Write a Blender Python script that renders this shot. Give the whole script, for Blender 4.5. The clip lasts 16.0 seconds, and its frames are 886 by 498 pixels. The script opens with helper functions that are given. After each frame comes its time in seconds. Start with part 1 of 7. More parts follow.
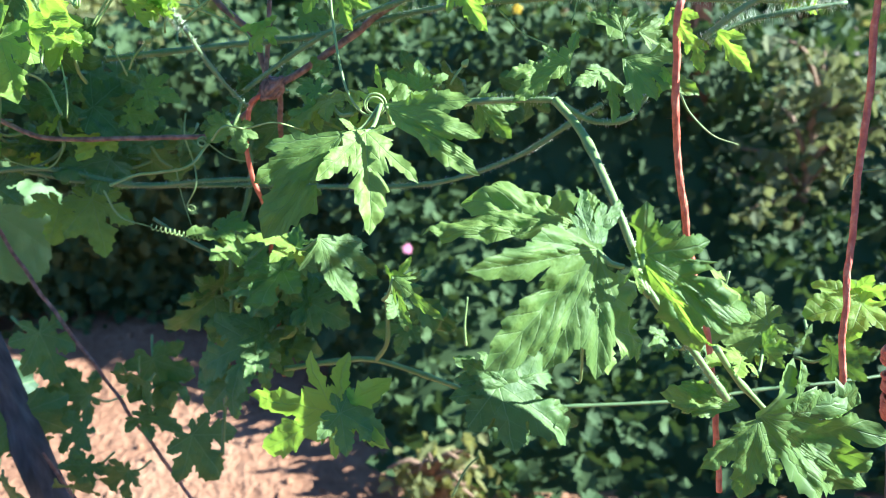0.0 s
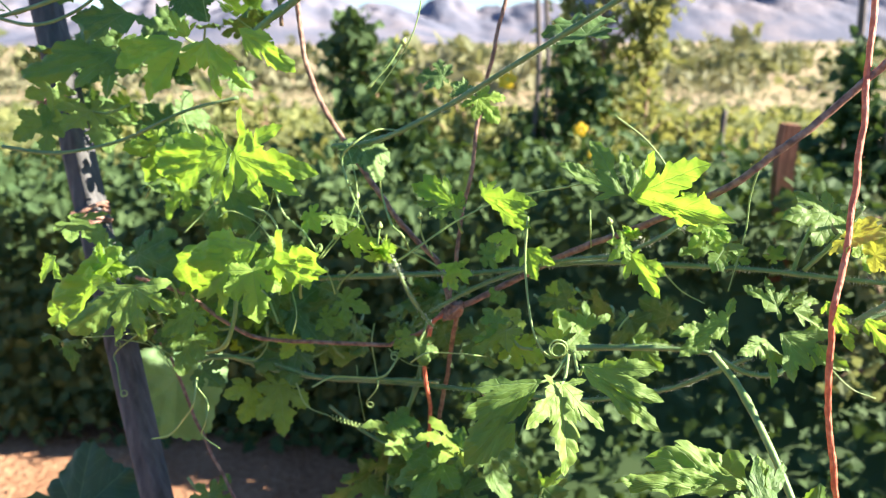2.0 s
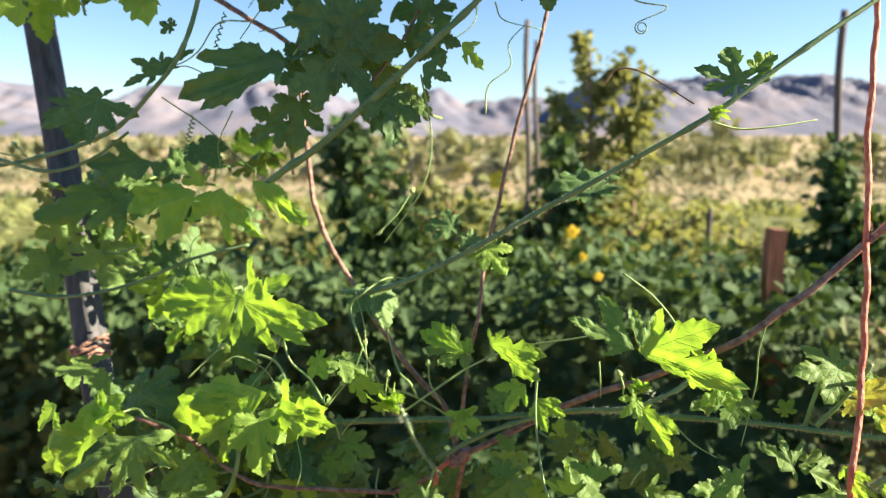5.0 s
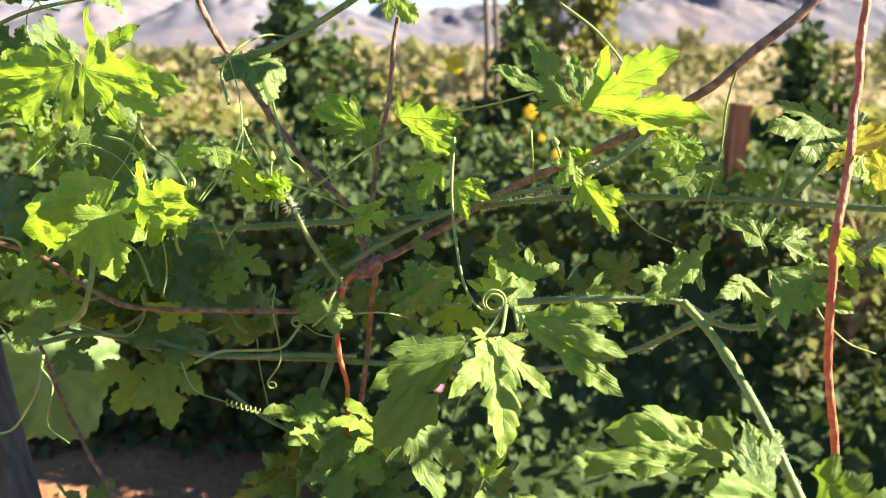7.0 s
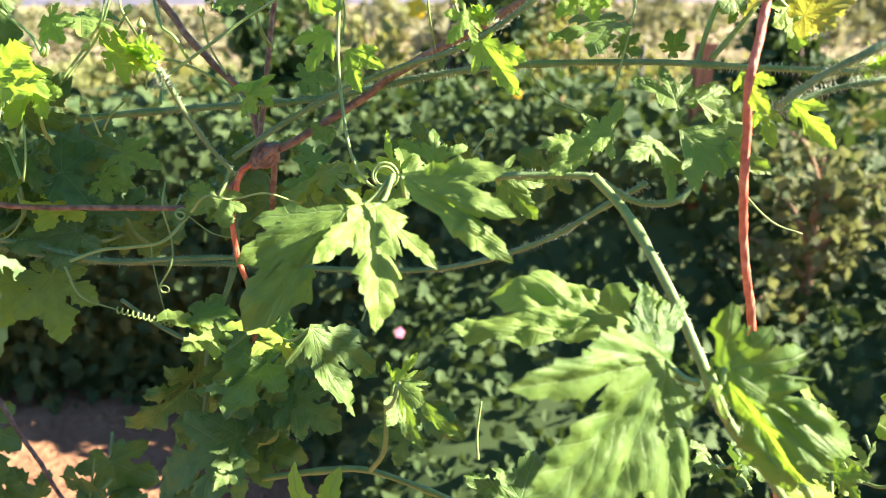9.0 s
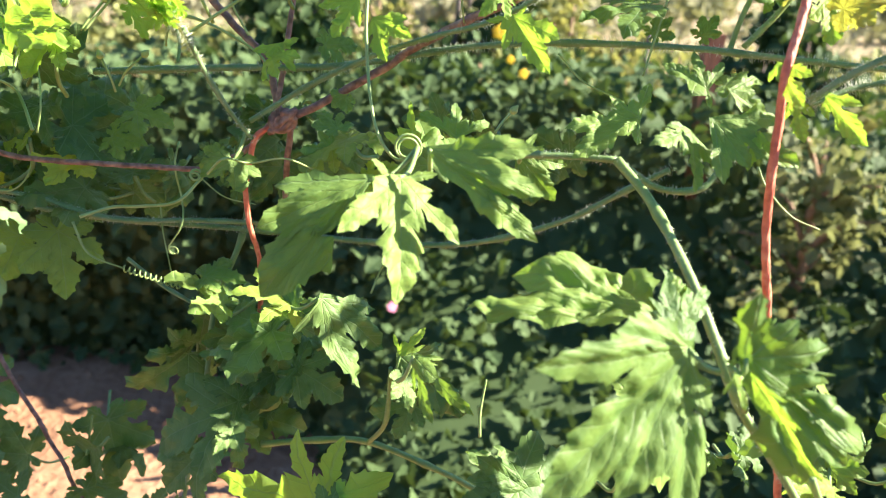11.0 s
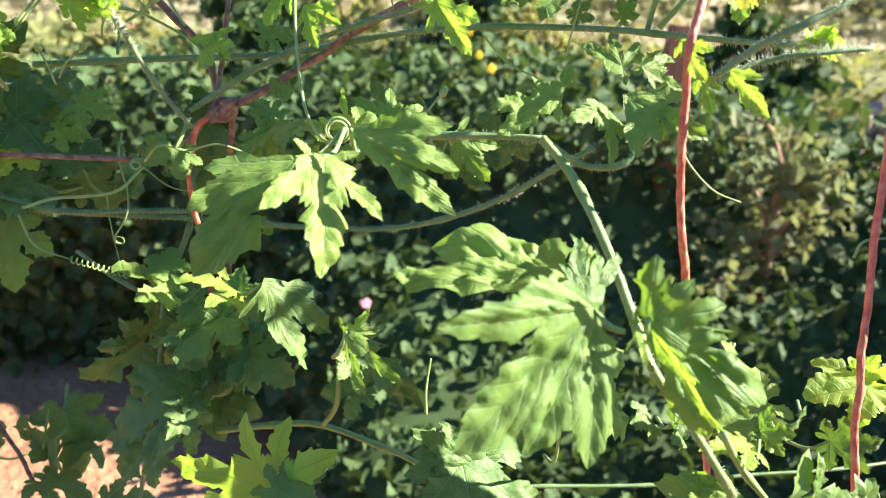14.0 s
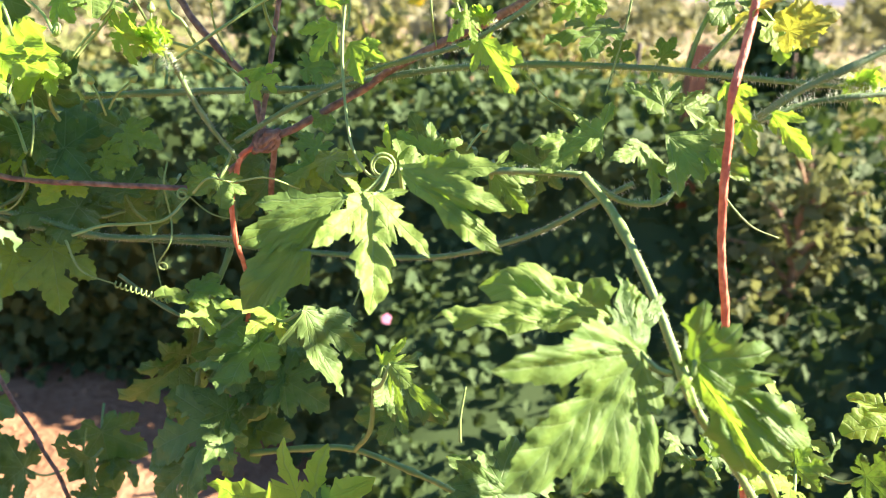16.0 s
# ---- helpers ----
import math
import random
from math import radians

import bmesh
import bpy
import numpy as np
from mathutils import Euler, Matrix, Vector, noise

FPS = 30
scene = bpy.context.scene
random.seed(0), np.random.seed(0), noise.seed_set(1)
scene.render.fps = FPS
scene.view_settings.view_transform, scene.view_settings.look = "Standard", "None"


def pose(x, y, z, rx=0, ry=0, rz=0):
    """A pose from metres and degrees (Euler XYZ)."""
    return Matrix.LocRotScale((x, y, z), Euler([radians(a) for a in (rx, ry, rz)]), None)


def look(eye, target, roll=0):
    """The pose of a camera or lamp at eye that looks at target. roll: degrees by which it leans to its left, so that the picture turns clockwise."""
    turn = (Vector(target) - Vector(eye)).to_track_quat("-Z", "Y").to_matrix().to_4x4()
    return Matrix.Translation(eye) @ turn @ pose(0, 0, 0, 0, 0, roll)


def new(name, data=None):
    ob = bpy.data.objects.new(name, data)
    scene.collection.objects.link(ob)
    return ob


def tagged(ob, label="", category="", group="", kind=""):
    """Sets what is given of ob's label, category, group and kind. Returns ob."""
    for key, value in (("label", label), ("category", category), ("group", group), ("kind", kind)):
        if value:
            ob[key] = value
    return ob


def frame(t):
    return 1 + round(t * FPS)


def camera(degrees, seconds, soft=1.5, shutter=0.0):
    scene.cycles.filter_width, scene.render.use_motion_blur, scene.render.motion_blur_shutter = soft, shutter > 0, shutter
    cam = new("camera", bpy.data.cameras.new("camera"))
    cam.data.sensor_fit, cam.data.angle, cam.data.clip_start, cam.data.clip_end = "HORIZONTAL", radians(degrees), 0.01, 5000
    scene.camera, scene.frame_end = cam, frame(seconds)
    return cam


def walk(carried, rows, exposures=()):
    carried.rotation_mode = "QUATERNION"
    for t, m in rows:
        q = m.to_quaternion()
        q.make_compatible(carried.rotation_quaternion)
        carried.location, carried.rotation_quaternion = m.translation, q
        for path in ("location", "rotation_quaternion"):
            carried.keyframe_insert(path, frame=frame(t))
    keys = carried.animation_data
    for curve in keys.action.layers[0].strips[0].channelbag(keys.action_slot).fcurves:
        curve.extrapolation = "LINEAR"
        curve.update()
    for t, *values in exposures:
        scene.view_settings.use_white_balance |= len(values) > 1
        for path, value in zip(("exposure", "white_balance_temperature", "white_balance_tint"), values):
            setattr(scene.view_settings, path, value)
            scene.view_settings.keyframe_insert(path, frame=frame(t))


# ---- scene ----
cam = camera(65.0, 16.0, soft=1.05)
cam.data.dof.use_dof = True            # a phone's small lens, focused on the near vines
cam.data.dof.focus_distance = 0.34
cam.data.dof.aperture_fstop = 10.5
PATH = [
    (0, (0.0500, -0.0368, 1.1215), (0.0756, 1.7564, 0.2362), -2.30),
    (0.5, (0.0330, -0.0413, 1.1146), (-0.0632, 1.7969, 0.3326), -1.65),
    (1, (-0.0079, -0.0509, 1.1382), (-0.0939, 1.8041, 0.3956), -1.09),
    (1.5, (-0.0130, -0.0621, 1.1746), (-0.1231, 1.8244, 0.5197), -0.37),
    (2, (-0.0186, -0.0739, 1.2080), (-0.1458, 1.8388, 0.6376), -0.32),
    (2.5, (-0.0308, -0.0864, 1.2369), (-0.1536, 1.8589, 0.7890), 0.24),
    (3, (-0.0366, -0.0831, 1.2617), (-0.1600, 1.8877, 0.9443), -0.01),
    (5.5, (-0.0266, -0.0543, 1.2317), (-0.1050, 1.9161, 0.8982), 0.00),
    (6, (-0.0150, -0.0298, 1.1999), (-0.0638, 1.9233, 0.7721), -0.11),
    (6.5, (-0.0078, -0.0099, 1.1711), (-0.0308, 1.9239, 0.6615), -0.09),
    (7, (0.0000, -0.0000, 1.1500), (0.0000, 1.9183, 0.5841), -0.24),
    (7.5, (0.0107, 0.0015, 1.1299), (0.0345, 1.9084, 0.5271), -0.42),
    (8, (0.0289, 0.0048, 1.1135), (0.0672, 1.9018, 0.4810), -0.82),
    (8.5, (0.0399, 0.0150, 1.1044), (0.0949, 1.9047, 0.4517), -0.94),
    (11, (0.0269, 0.0194, 1.1018), (0.1171, 1.8784, 0.3698), 3.06),
    (11.5, (0.0341, 0.0181, 1.0910), (0.1383, 1.8726, 0.3495), 3.13),
    (12, (0.0564, 0.0102, 1.0759), (0.1905, 1.8589, 0.3247), 3.15),
    (12.5, (0.0664, 0.0061, 1.0791), (0.2202, 1.8490, 0.3175), 2.94),
    (13, (0.0725, -0.0010, 1.0794), (0.2426, 1.8429, 0.3236), 2.66),
    (13.5, (0.0688, 0.0004, 1.0830), (0.2350, 1.8495, 0.3393), 2.40),
    (14, (0.0485, 0.0059, 1.0978), (0.1898, 1.8616, 0.3656), 2.18),
    (14.5, (0.0380, 0.0120, 1.0984), (0.1626, 1.8770, 0.3869), 2.23),
    (15, (0.0320, 0.0077, 1.1010), (0.1400, 1.8775, 0.3994), 2.19),
    (15.5, (0.0260, 0.0053, 1.1013), (0.1227, 1.8771, 0.4033), 2.19),
    (16, (0.0365, 0.0051, 1.1081), (0.1325, 1.8759, 0.4076), 2.34),
]
walk(cam, [(t, look(eye, target, roll)) for t, eye, target, roll in PATH],
     exposures=((0.0, 2.2, 4750, 10), (1.0, 2.28, 4700, 10), (1.7, 2.3, 5450, 12), (3.2, 2.0, 6150, 13), (5.4, 1.96, 6250, 11), (7.0, 2.15, 6650, 13), (8.5, 2.4, 6200, 15), (11.0, 2.5, 5850, 16), (13.5, 2.42, 5650, 16), (16.0, 2.54, 6150, 18)))

# ---- sky, sun ----
SUN = Vector((0.86, -0.01, 0.50)).normalized()
world = bpy.data.worlds.new("sky")
scene.world = world
world.use_nodes = True
wn = world.node_tree
sky = wn.nodes.new("ShaderNodeTexSky")
sky.sky_type = "NISHITA"
sky.sun_disc = False
sky.sun_elevation = math.asin(SUN.z)
sky.sun_rotation = math.atan2(SUN.x, SUN.y)
sky.dust_density = 0.0
sky.air_density = 1.0
sky.ozone_density = 4.0
wn.links.new(sky.outputs[0], wn.nodes["Background"].inputs[0])
wn.nodes["Background"].inputs[1].default_value = 0.048
sun_data = bpy.data.lights.new("sun", "SUN")
sun_data.energy = 5.0
sun_data.angle = radians(0.5)
sun_data.color = (1.0, 0.87, 0.64)
sun = new("sun", sun_data)
sun.matrix_world = look(SUN * 30, (0, 0, 0))

# ---- materials ----
def material(name):
    m = bpy.data.materials.new(name)
    m.use_nodes = True
    t = m.node_tree
    return m, t, t.nodes["Principled BSDF"]


def node(t, kind, **inputs):
    n = t.nodes.new(kind)
    for key, value in inputs.items():
        n.inputs[key.replace("_", " ")].default_value = value
    return n


def maths(t, op, a, b=None, c=None, clamp=False):
    n = t.nodes.new("ShaderNodeMath")
    n.operation, n.use_clamp = op, clamp
    for i, v in enumerate((a, b, c)):
        if v is None:
            continue
        if isinstance(v, (int, float)):
            n.inputs[i].default_value = v
        else:
            t.links.new(v, n.inputs[i])
    return n.outputs[0]


def ramp(t, fac, *stops):
    n = t.nodes.new("ShaderNodeValToRGB")
    while len(n.color_ramp.elements) < len(stops):
        n.color_ramp.elements.new(0.5)
    for e, (at, col) in zip(n.color_ramp.elements, stops):
        e.position, e.color = at, (*col, 1)
    t.links.new(fac, n.inputs[0])
    return n.outputs[0]


def blend(t, fac, a, b, mode="MIX"):
    n = t.nodes.new("ShaderNodeMix")
    n.data_type, n.blend_type = "RGBA", mode
    for v, s in ((fac, n.inputs[0]), (a, n.inputs[6]), (b, n.inputs[7])):
        if isinstance(v, (int, float)):
            s.default_value = v
        elif isinstance(v, tuple):
            s.default_value = (*v, 1)
        else:
            t.links.new(v, s)
    return n.outputs[2]


def noise_of(t, scale, detail=3.0, vector=None):
    n = node(t, "ShaderNodeTexNoise", Scale=scale, Detail=detail)
    if vector is None:
        vector = t.nodes.new("ShaderNodeTexCoord").outputs["Object"]
    t.links.new(vector, n.inputs["Vector"])
    return n.outputs["Fac"]


def bumped(t, p, height, strength=0.5, distance=0.001):
    b = node(t, "ShaderNodeBump", Strength=strength, Distance=distance)
    t.links.new(height, b.inputs["Height"])
    t.links.new(b.outputs[0], p.inputs["Normal"])
    return b.outputs[0]


LOBES = (-138, -98, -50, 0, 50, 98, 138)        # the veins' directions, degrees from the tip


def leaf_material(name, dark, light, glow, through_share, vein=(0.30, 0.42, 0.17)):
    """A thin leaf: veins along the lobes with side veins, blotches, light coming through."""
    m, t, p = material(name)
    uv = t.nodes.new("ShaderNodeUVMap").outputs[0]
    sep = t.nodes.new("ShaderNodeSeparateXYZ")
    t.links.new(uv, sep.inputs[0])
    x, y = sep.outputs[0], sep.outputs[1]
    near, side = None, None
    for a in LOBES:
        c, s = math.cos(radians(a)), math.sin(radians(a))
        along = maths(t, "ADD", maths(t, "MULTIPLY", x, c), maths(t, "MULTIPLY", y, s))
        off = maths(t, "ABSOLUTE", maths(t, "SUBTRACT", maths(t, "MULTIPLY", y, c), maths(t, "MULTIPLY", x, s)))
        behind = maths(t, "MULTIPLY", maths(t, "LESS_THAN", along, 0.0), 5.0)
        d = maths(t, "ADD", off, behind)
        chevron = maths(t, "PINGPONG", maths(t, "SUBTRACT", along, maths(t, "MULTIPLY", off, 0.9)), 0.085)
        if near is None:
            near, side = d, chevron
        else:
            closer = maths(t, "LESS_THAN", d, near)
            side = maths(t, "ADD", maths(t, "MULTIPLY", chevron, closer), maths(t, "MULTIPLY", side, maths(t, "SUBTRACT", 1.0, closer)))
            near = maths(t, "MINIMUM", near, d)
    main = maths(t, "SUBTRACT", 1.0, maths(t, "DIVIDE", near, 0.010), clamp=True)
    minor = maths(t, "MULTIPLY", maths(t, "SUBTRACT", 1.0, maths(t, "DIVIDE", side, 0.008), clamp=True), 0.5)
    veins = maths(t, "MAXIMUM", main, minor)
    blotch = noise_of(t, 5.0, 4.0, uv)
    fine = noise_of(t, 60.0, 2.0, uv)
    rnd = t.nodes.new("ShaderNodeObjectInfo").outputs["Random"]
    tone = maths(t, "ADD", maths(t, "MULTIPLY", blotch, 0.6), maths(t, "MULTIPLY_ADD", rnd, 0.22, 0.18))
    col = ramp(t, tone, (0.2, dark), (0.85, light))
    col = blend(t, maths(t, "MULTIPLY", fine, 0.25), col, dark)
    col = blend(t, maths(t, "MULTIPLY", veins, 0.42), col, vein)
    t.links.new(col, p.inputs["Base Color"])
    p.inputs["Roughness"].default_value = 0.55
    p.inputs["Specular IOR Level"].default_value = 0.3
    relief = maths(t, "ADD", maths(t, "MULTIPLY", veins, -0.5), maths(t, "MULTIPLY", noise_of(t, 22.0, 2.0, uv), 0.7))
    dome = maths(t, "MULTIPLY", maths(t, "POWER", maths(t, "MULTIPLY", side, 11.0, clamp=True), 0.6), maths(t, "MULTIPLY", near, 9.0, clamp=True))
    nrm = bumped(t, p, maths(t, "ADD", relief, maths(t, "MULTIPLY", dome, 0.6)), 0.6, 0.0009)
    tr = t.nodes.new("ShaderNodeBsdfTranslucent")
    t.links.new(blend(t, maths(t, "MULTIPLY", veins, 0.4), blend(t, blotch, glow, tuple(v * 0.75 for v in glow)), dark), tr.inputs[0])
    t.links.new(nrm, tr.inputs["Normal"])
    mix = node(t, "ShaderNodeMixShader", Fac=through_share)
    t.links.new(p.outputs[0], mix.inputs[1])
    t.links.new(tr.outputs[0], mix.inputs[2])
    t.links.new(mix.outputs[0], t.nodes["Material Output"].inputs[0])
    return m


LEAF = leaf_material("leaf_green", (0.040, 0.110, 0.034), (0.255, 0.365, 0.070), (0.40, 0.66, 0.04), 0.27)
# darker, less translucent copy of the green leaf; deepens shade by colour
LEAF_SHADED = leaf_material("leaf_green_shaded", (0.030, 0.085, 0.030), (0.175, 0.265, 0.065), (0.30, 0.55, 0.04), 0.14)
# shoot-tip leaves, and a brighter copy where sunlight is put into the colour
YOUNG_AND_LIT = leaf_material("leaf_young_and_lit", (0.17, 0.30, 0.050), (0.35, 0.48, 0.080), (0.50, 0.80, 0.05), 0.45)
YELLOW = leaf_material("leaf_yellow", (0.26, 0.32, 0.07), (0.44, 0.44, 0.10), (0.60, 0.62, 0.06), 0.4, (0.35, 0.42, 0.08))
# dark copy of the gourd leaf, shade put into its colour
GOURD_SHADED = leaf_material("leaf_gourd_shaded", (0.035, 0.075, 0.035), (0.07, 0.13, 0.06), (0.30, 0.42, 0.06), 0.06)
GOURD = leaf_material("leaf_gourd", (0.10, 0.20, 0.075), (0.22, 0.34, 0.14), (0.35, 0.55, 0.10), 0.30)


def stem_material(name, a, b, rough=0.55):
    m, t, p = material(name)
    co = t.nodes.new("ShaderNodeTexCoord").outputs["Object"]
    col = ramp(t, noise_of(t, 90.0, 4.0, co), (0.3, a), (0.7, b))
    t.links.new(col, p.inputs["Base Color"])
    p.inputs["Roughness"].default_value = rough
    bumped(t, p, noise_of(t, 900.0, 3.0, co), 0.4, 0.0006)
    return m


STEM = stem_material("stem_green", (0.10, 0.19, 0.06), (0.20, 0.29, 0.11))
STEM_PALE = stem_material("stem_pale", (0.17, 0.27, 0.07), (0.27, 0.37, 0.12))
TENDRIL = stem_material("tendril", (0.20, 0.32, 0.08), (0.32, 0.42, 0.14))
BUD = stem_material("bud", (0.26, 0.36, 0.09), (0.38, 0.45, 0.14))
DRY = stem_material("dry_stem", (0.16, 0.10, 0.06), (0.30, 0.20, 0.11), 0.8)
DOWN = stem_material("down", (0.52, 0.59, 0.40), (0.64, 0.69, 0.52), 0.8)


def twine_material(name, a, b, c):
    m, t, p = material(name)
    co = t.nodes.new("ShaderNodeTexCoord").outputs["Object"]
    col = ramp(t, noise_of(t, 210.0, 5.0, co), (0.34, a), (0.5, b), (0.68, c))
    t.links.new(col, p.inputs["Base Color"])
    p.inputs["Roughness"].default_value = 0.62
    st = node(t, "ShaderNodeMapping", Scale=(900, 900, 130))
    t.links.new(co, st.inputs[0])
    bumped(t, p, noise_of(t, 1.0, 3.0, st.outputs[0]), 0.9, 0.0009)
    return m


TWINE = twine_material("orange_twine", (0.52, 0.11, 0.06), (0.68, 0.17, 0.09), (0.76, 0.27, 0.16))
TWINE_OLD = twine_material("weathered_twine", (0.15, 0.08, 0.055), (0.28, 0.15, 0.105), (0.39, 0.24, 0.165))


def wood_material(name, a, b, c):
    m, t, p = material(name)
    co = t.nodes.new("ShaderNodeTexCoord").outputs["Object"]
    st = node(t, "ShaderNodeMapping", Scale=(160, 160, 7))
    t.links.new(co, st.inputs[0])
    grain = noise_of(t, 1.0, 6.0, st.outputs[0])
    stain = noise_of(t, 14.0, 4.0, co)
    col = ramp(t, grain, (0.25, a), (0.55, b), (0.8, c))
    col = blend(t, maths(t, "MULTIPLY", stain, 0.6), col, a)
    t.links.new(col, p.inputs["Base Color"])
    p.inputs["Roughness"].default_value = 0.85
    bumped(t, p, grain, 0.9, 0.002)
    return m


WOOD_GREY = wood_material("weathered_wood", (0.045, 0.045, 0.047), (0.115, 0.112, 0.112), (0.21, 0.20, 0.195))
CANE = wood_material("old_cane", (0.075, 0.062, 0.056), (0.15, 0.122, 0.11), (0.26, 0.205, 0.18))
CANE_PALE = wood_material("cane_bloom", (0.26, 0.24, 0.235), (0.36, 0.33, 0.32), (0.46, 0.42, 0.40))
CANE_DARK = wood_material("cane_joint", (0.03, 0.025, 0.025), (0.07, 0.055, 0.05), (0.12, 0.09, 0.08))
WOOD_RED = wood_material("red_timber", (0.14, 0.055, 0.03), (0.30, 0.12, 0.06), (0.42, 0.19, 0.10))


def foliage_material(name, dark, light, glow, share=0.35):
    m, t, p = material(name)
    rnd = t.nodes.new("ShaderNodeNewGeometry").outputs["Random Per Island"]
    col = ramp(t, rnd, (0.0, dark), (0.75, light), (1.0, tuple(min(1, v * 1.25) for v in light)))
    col = blend(t, maths(t, "MULTIPLY", noise_of(t, 70.0, 3.0), 0.5), col, dark)
    t.links.new(col, p.inputs["Base Color"])
    p.inputs["Roughness"].default_value = 0.75
    p.inputs["Specular IOR Level"].default_value = 0.25
    tr = node(t, "ShaderNodeBsdfTranslucent", Color=(*glow, 1))
    mix = node(t, "ShaderNodeMixShader", Fac=share)
    t.links.new(p.outputs[0], mix.inputs[1])
    t.links.new(tr.outputs[0], mix.inputs[2])
    t.links.new(mix.outputs[0], t.nodes["Material Output"].inputs[0])
    return m


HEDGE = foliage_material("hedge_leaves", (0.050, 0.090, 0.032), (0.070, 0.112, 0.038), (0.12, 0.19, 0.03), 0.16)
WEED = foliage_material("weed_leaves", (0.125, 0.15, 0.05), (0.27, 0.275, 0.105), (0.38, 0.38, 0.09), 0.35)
OLIVE = foliage_material("olive_leaves", (0.115, 0.14, 0.06), (0.205, 0.23, 0.10), (0.28, 0.31, 0.10), 0.3)
DEAD = foliage_material("dead_leaves", (0.22, 0.18, 0.175), (0.36, 0.30, 0.285), (0.30, 0.25, 0.22), 0.15)
SCRUB = foliage_material("scrub", (0.165, 0.17, 0.10), (0.255, 0.24, 0.145), (0.32, 0.31, 0.15), 0.3)
GROVE = foliage_material("grove", (0.10, 0.12, 0.06), (0.22, 0.21, 0.10), (0.28, 0.28, 0.1), 0.25)


def earth_material(name, a, b, c, size, depth):
    m, t, p = material(name)
    co = t.nodes.new("ShaderNodeTexCoord").outputs["Object"]
    big, small = noise_of(t, size, 5.0, co), noise_of(t, size * 14, 4.0, co)
    tone = maths(t, "ADD", maths(t, "MULTIPLY", big, 0.7), maths(t, "MULTIPLY", small, 0.3))
    t.links.new(ramp(t, tone, (0.36, a), (0.5, b), (0.64, c)), p.inputs["Base Color"])
    p.inputs["Roughness"].default_value = 0.95
    p.inputs["Specular IOR Level"].default_value = 0.15
    bumped(t, p, small, 0.8, depth)
    return m


SOIL = earth_material("soil", (0.22, 0.112, 0.060), (0.33, 0.178, 0.100), (0.44, 0.262, 0.155), 3.0, 0.02)
PLAIN = earth_material("dry_plain", (0.25, 0.205, 0.105), (0.33, 0.26, 0.145), (0.41, 0.30, 0.19), 0.03, 0.05)
# mountain rock: the blue-grey of distance haze is put into its colour
ROCK_HAZED = earth_material("hazed_mountain_rock", (0.10, 0.11, 0.155), (0.15, 0.15, 0.19), (0.22, 0.195, 0.215), 0.006, 2.0)
m_, t_, p_ = material("petal")
t_.links.new(ramp(t_, noise_of(t_, 40.0), (0.3, (0.80, 0.50, 0.01)), (0.7, (0.90, 0.62, 0.02))), p_.inputs["Base Color"])
PETAL = m_
m_, t_, p_ = material("pink_petal")
t_.links.new(ramp(t_, noise_of(t_, 40.0), (0.3, (0.62, 0.18, 0.32)), (0.7, (0.75, 0.32, 0.45))), p_.inputs["Base Color"])
PINK = m_

# ---- builders ----
from mathutils.geometry import delaunay_2d_cdt


def thing(name, at, label, category, group="", kind=""):
    e = new(name)
    e.location = at
    return tagged(e, label, category, group, kind)


def mesh_part(name, verts, faces, mat, parent=None, label="", smooth=True, uvs=None):
    """One mesh object from points in the world; under a parent it keeps its place."""
    me = bpy.data.meshes.new(name)
    me.from_pydata([tuple(v) for v in verts], [], [tuple(f) for f in faces])
    if uvs is not None:
        layer = me.uv_layers.new(name="UVMap")
        flat = np.array(uvs, np.float32)[[l.vertex_index for l in me.loops]]
        layer.data.foreach_set("uv", flat.ravel())
    if smooth:
        me.polygons.foreach_set("use_smooth", [True] * len(me.polygons))
    me.materials.append(mat)
    ob = new(name, me)
    if parent is not None:
        origin = Vector((0, 0, 0))
        up = parent
        while up is not None:
            origin += up.location
            up = up.parent
        ob.parent = parent
        me.transform(Matrix.Translation(-origin))
    if label:
        ob["label"] = label
    me.update()
    return ob


def spline(points, step=0.004):
    """A smooth line (Catmull-Rom) through a few points, cut into short even pieces."""
    pts = [Vector(p) for p in points]
    pts = [2 * pts[0] - pts[1]] + pts + [2 * pts[-1] - pts[-2]]
    out = []
    for a, b, c, d in zip(pts, pts[1:], pts[2:], pts[3:]):
        n = max(2, int((c - b).length / step))
        for i in range(n):
            u = i / n
            out.append(0.5 * (2 * b + (c - a) * u + (2 * a - 5 * b + 4 * c - d) * u * u + (3 * b - a - 3 * c + d) * u ** 3))
    out.append(pts[-2])
    return out


def frames_along(line):
    """Points with two directions across the line that do not spin."""
    side = None
    out = []
    for i, p in enumerate(line):
        ahead = (line[min(i + 1, len(line) - 1)] - line[max(i - 1, 0)]).normalized()
        if side is None:
            side = ahead.orthogonal().normalized()
        side = (side - ahead * side.dot(ahead)).normalized()
        out.append((p, side, ahead.cross(side), ahead))
    return out


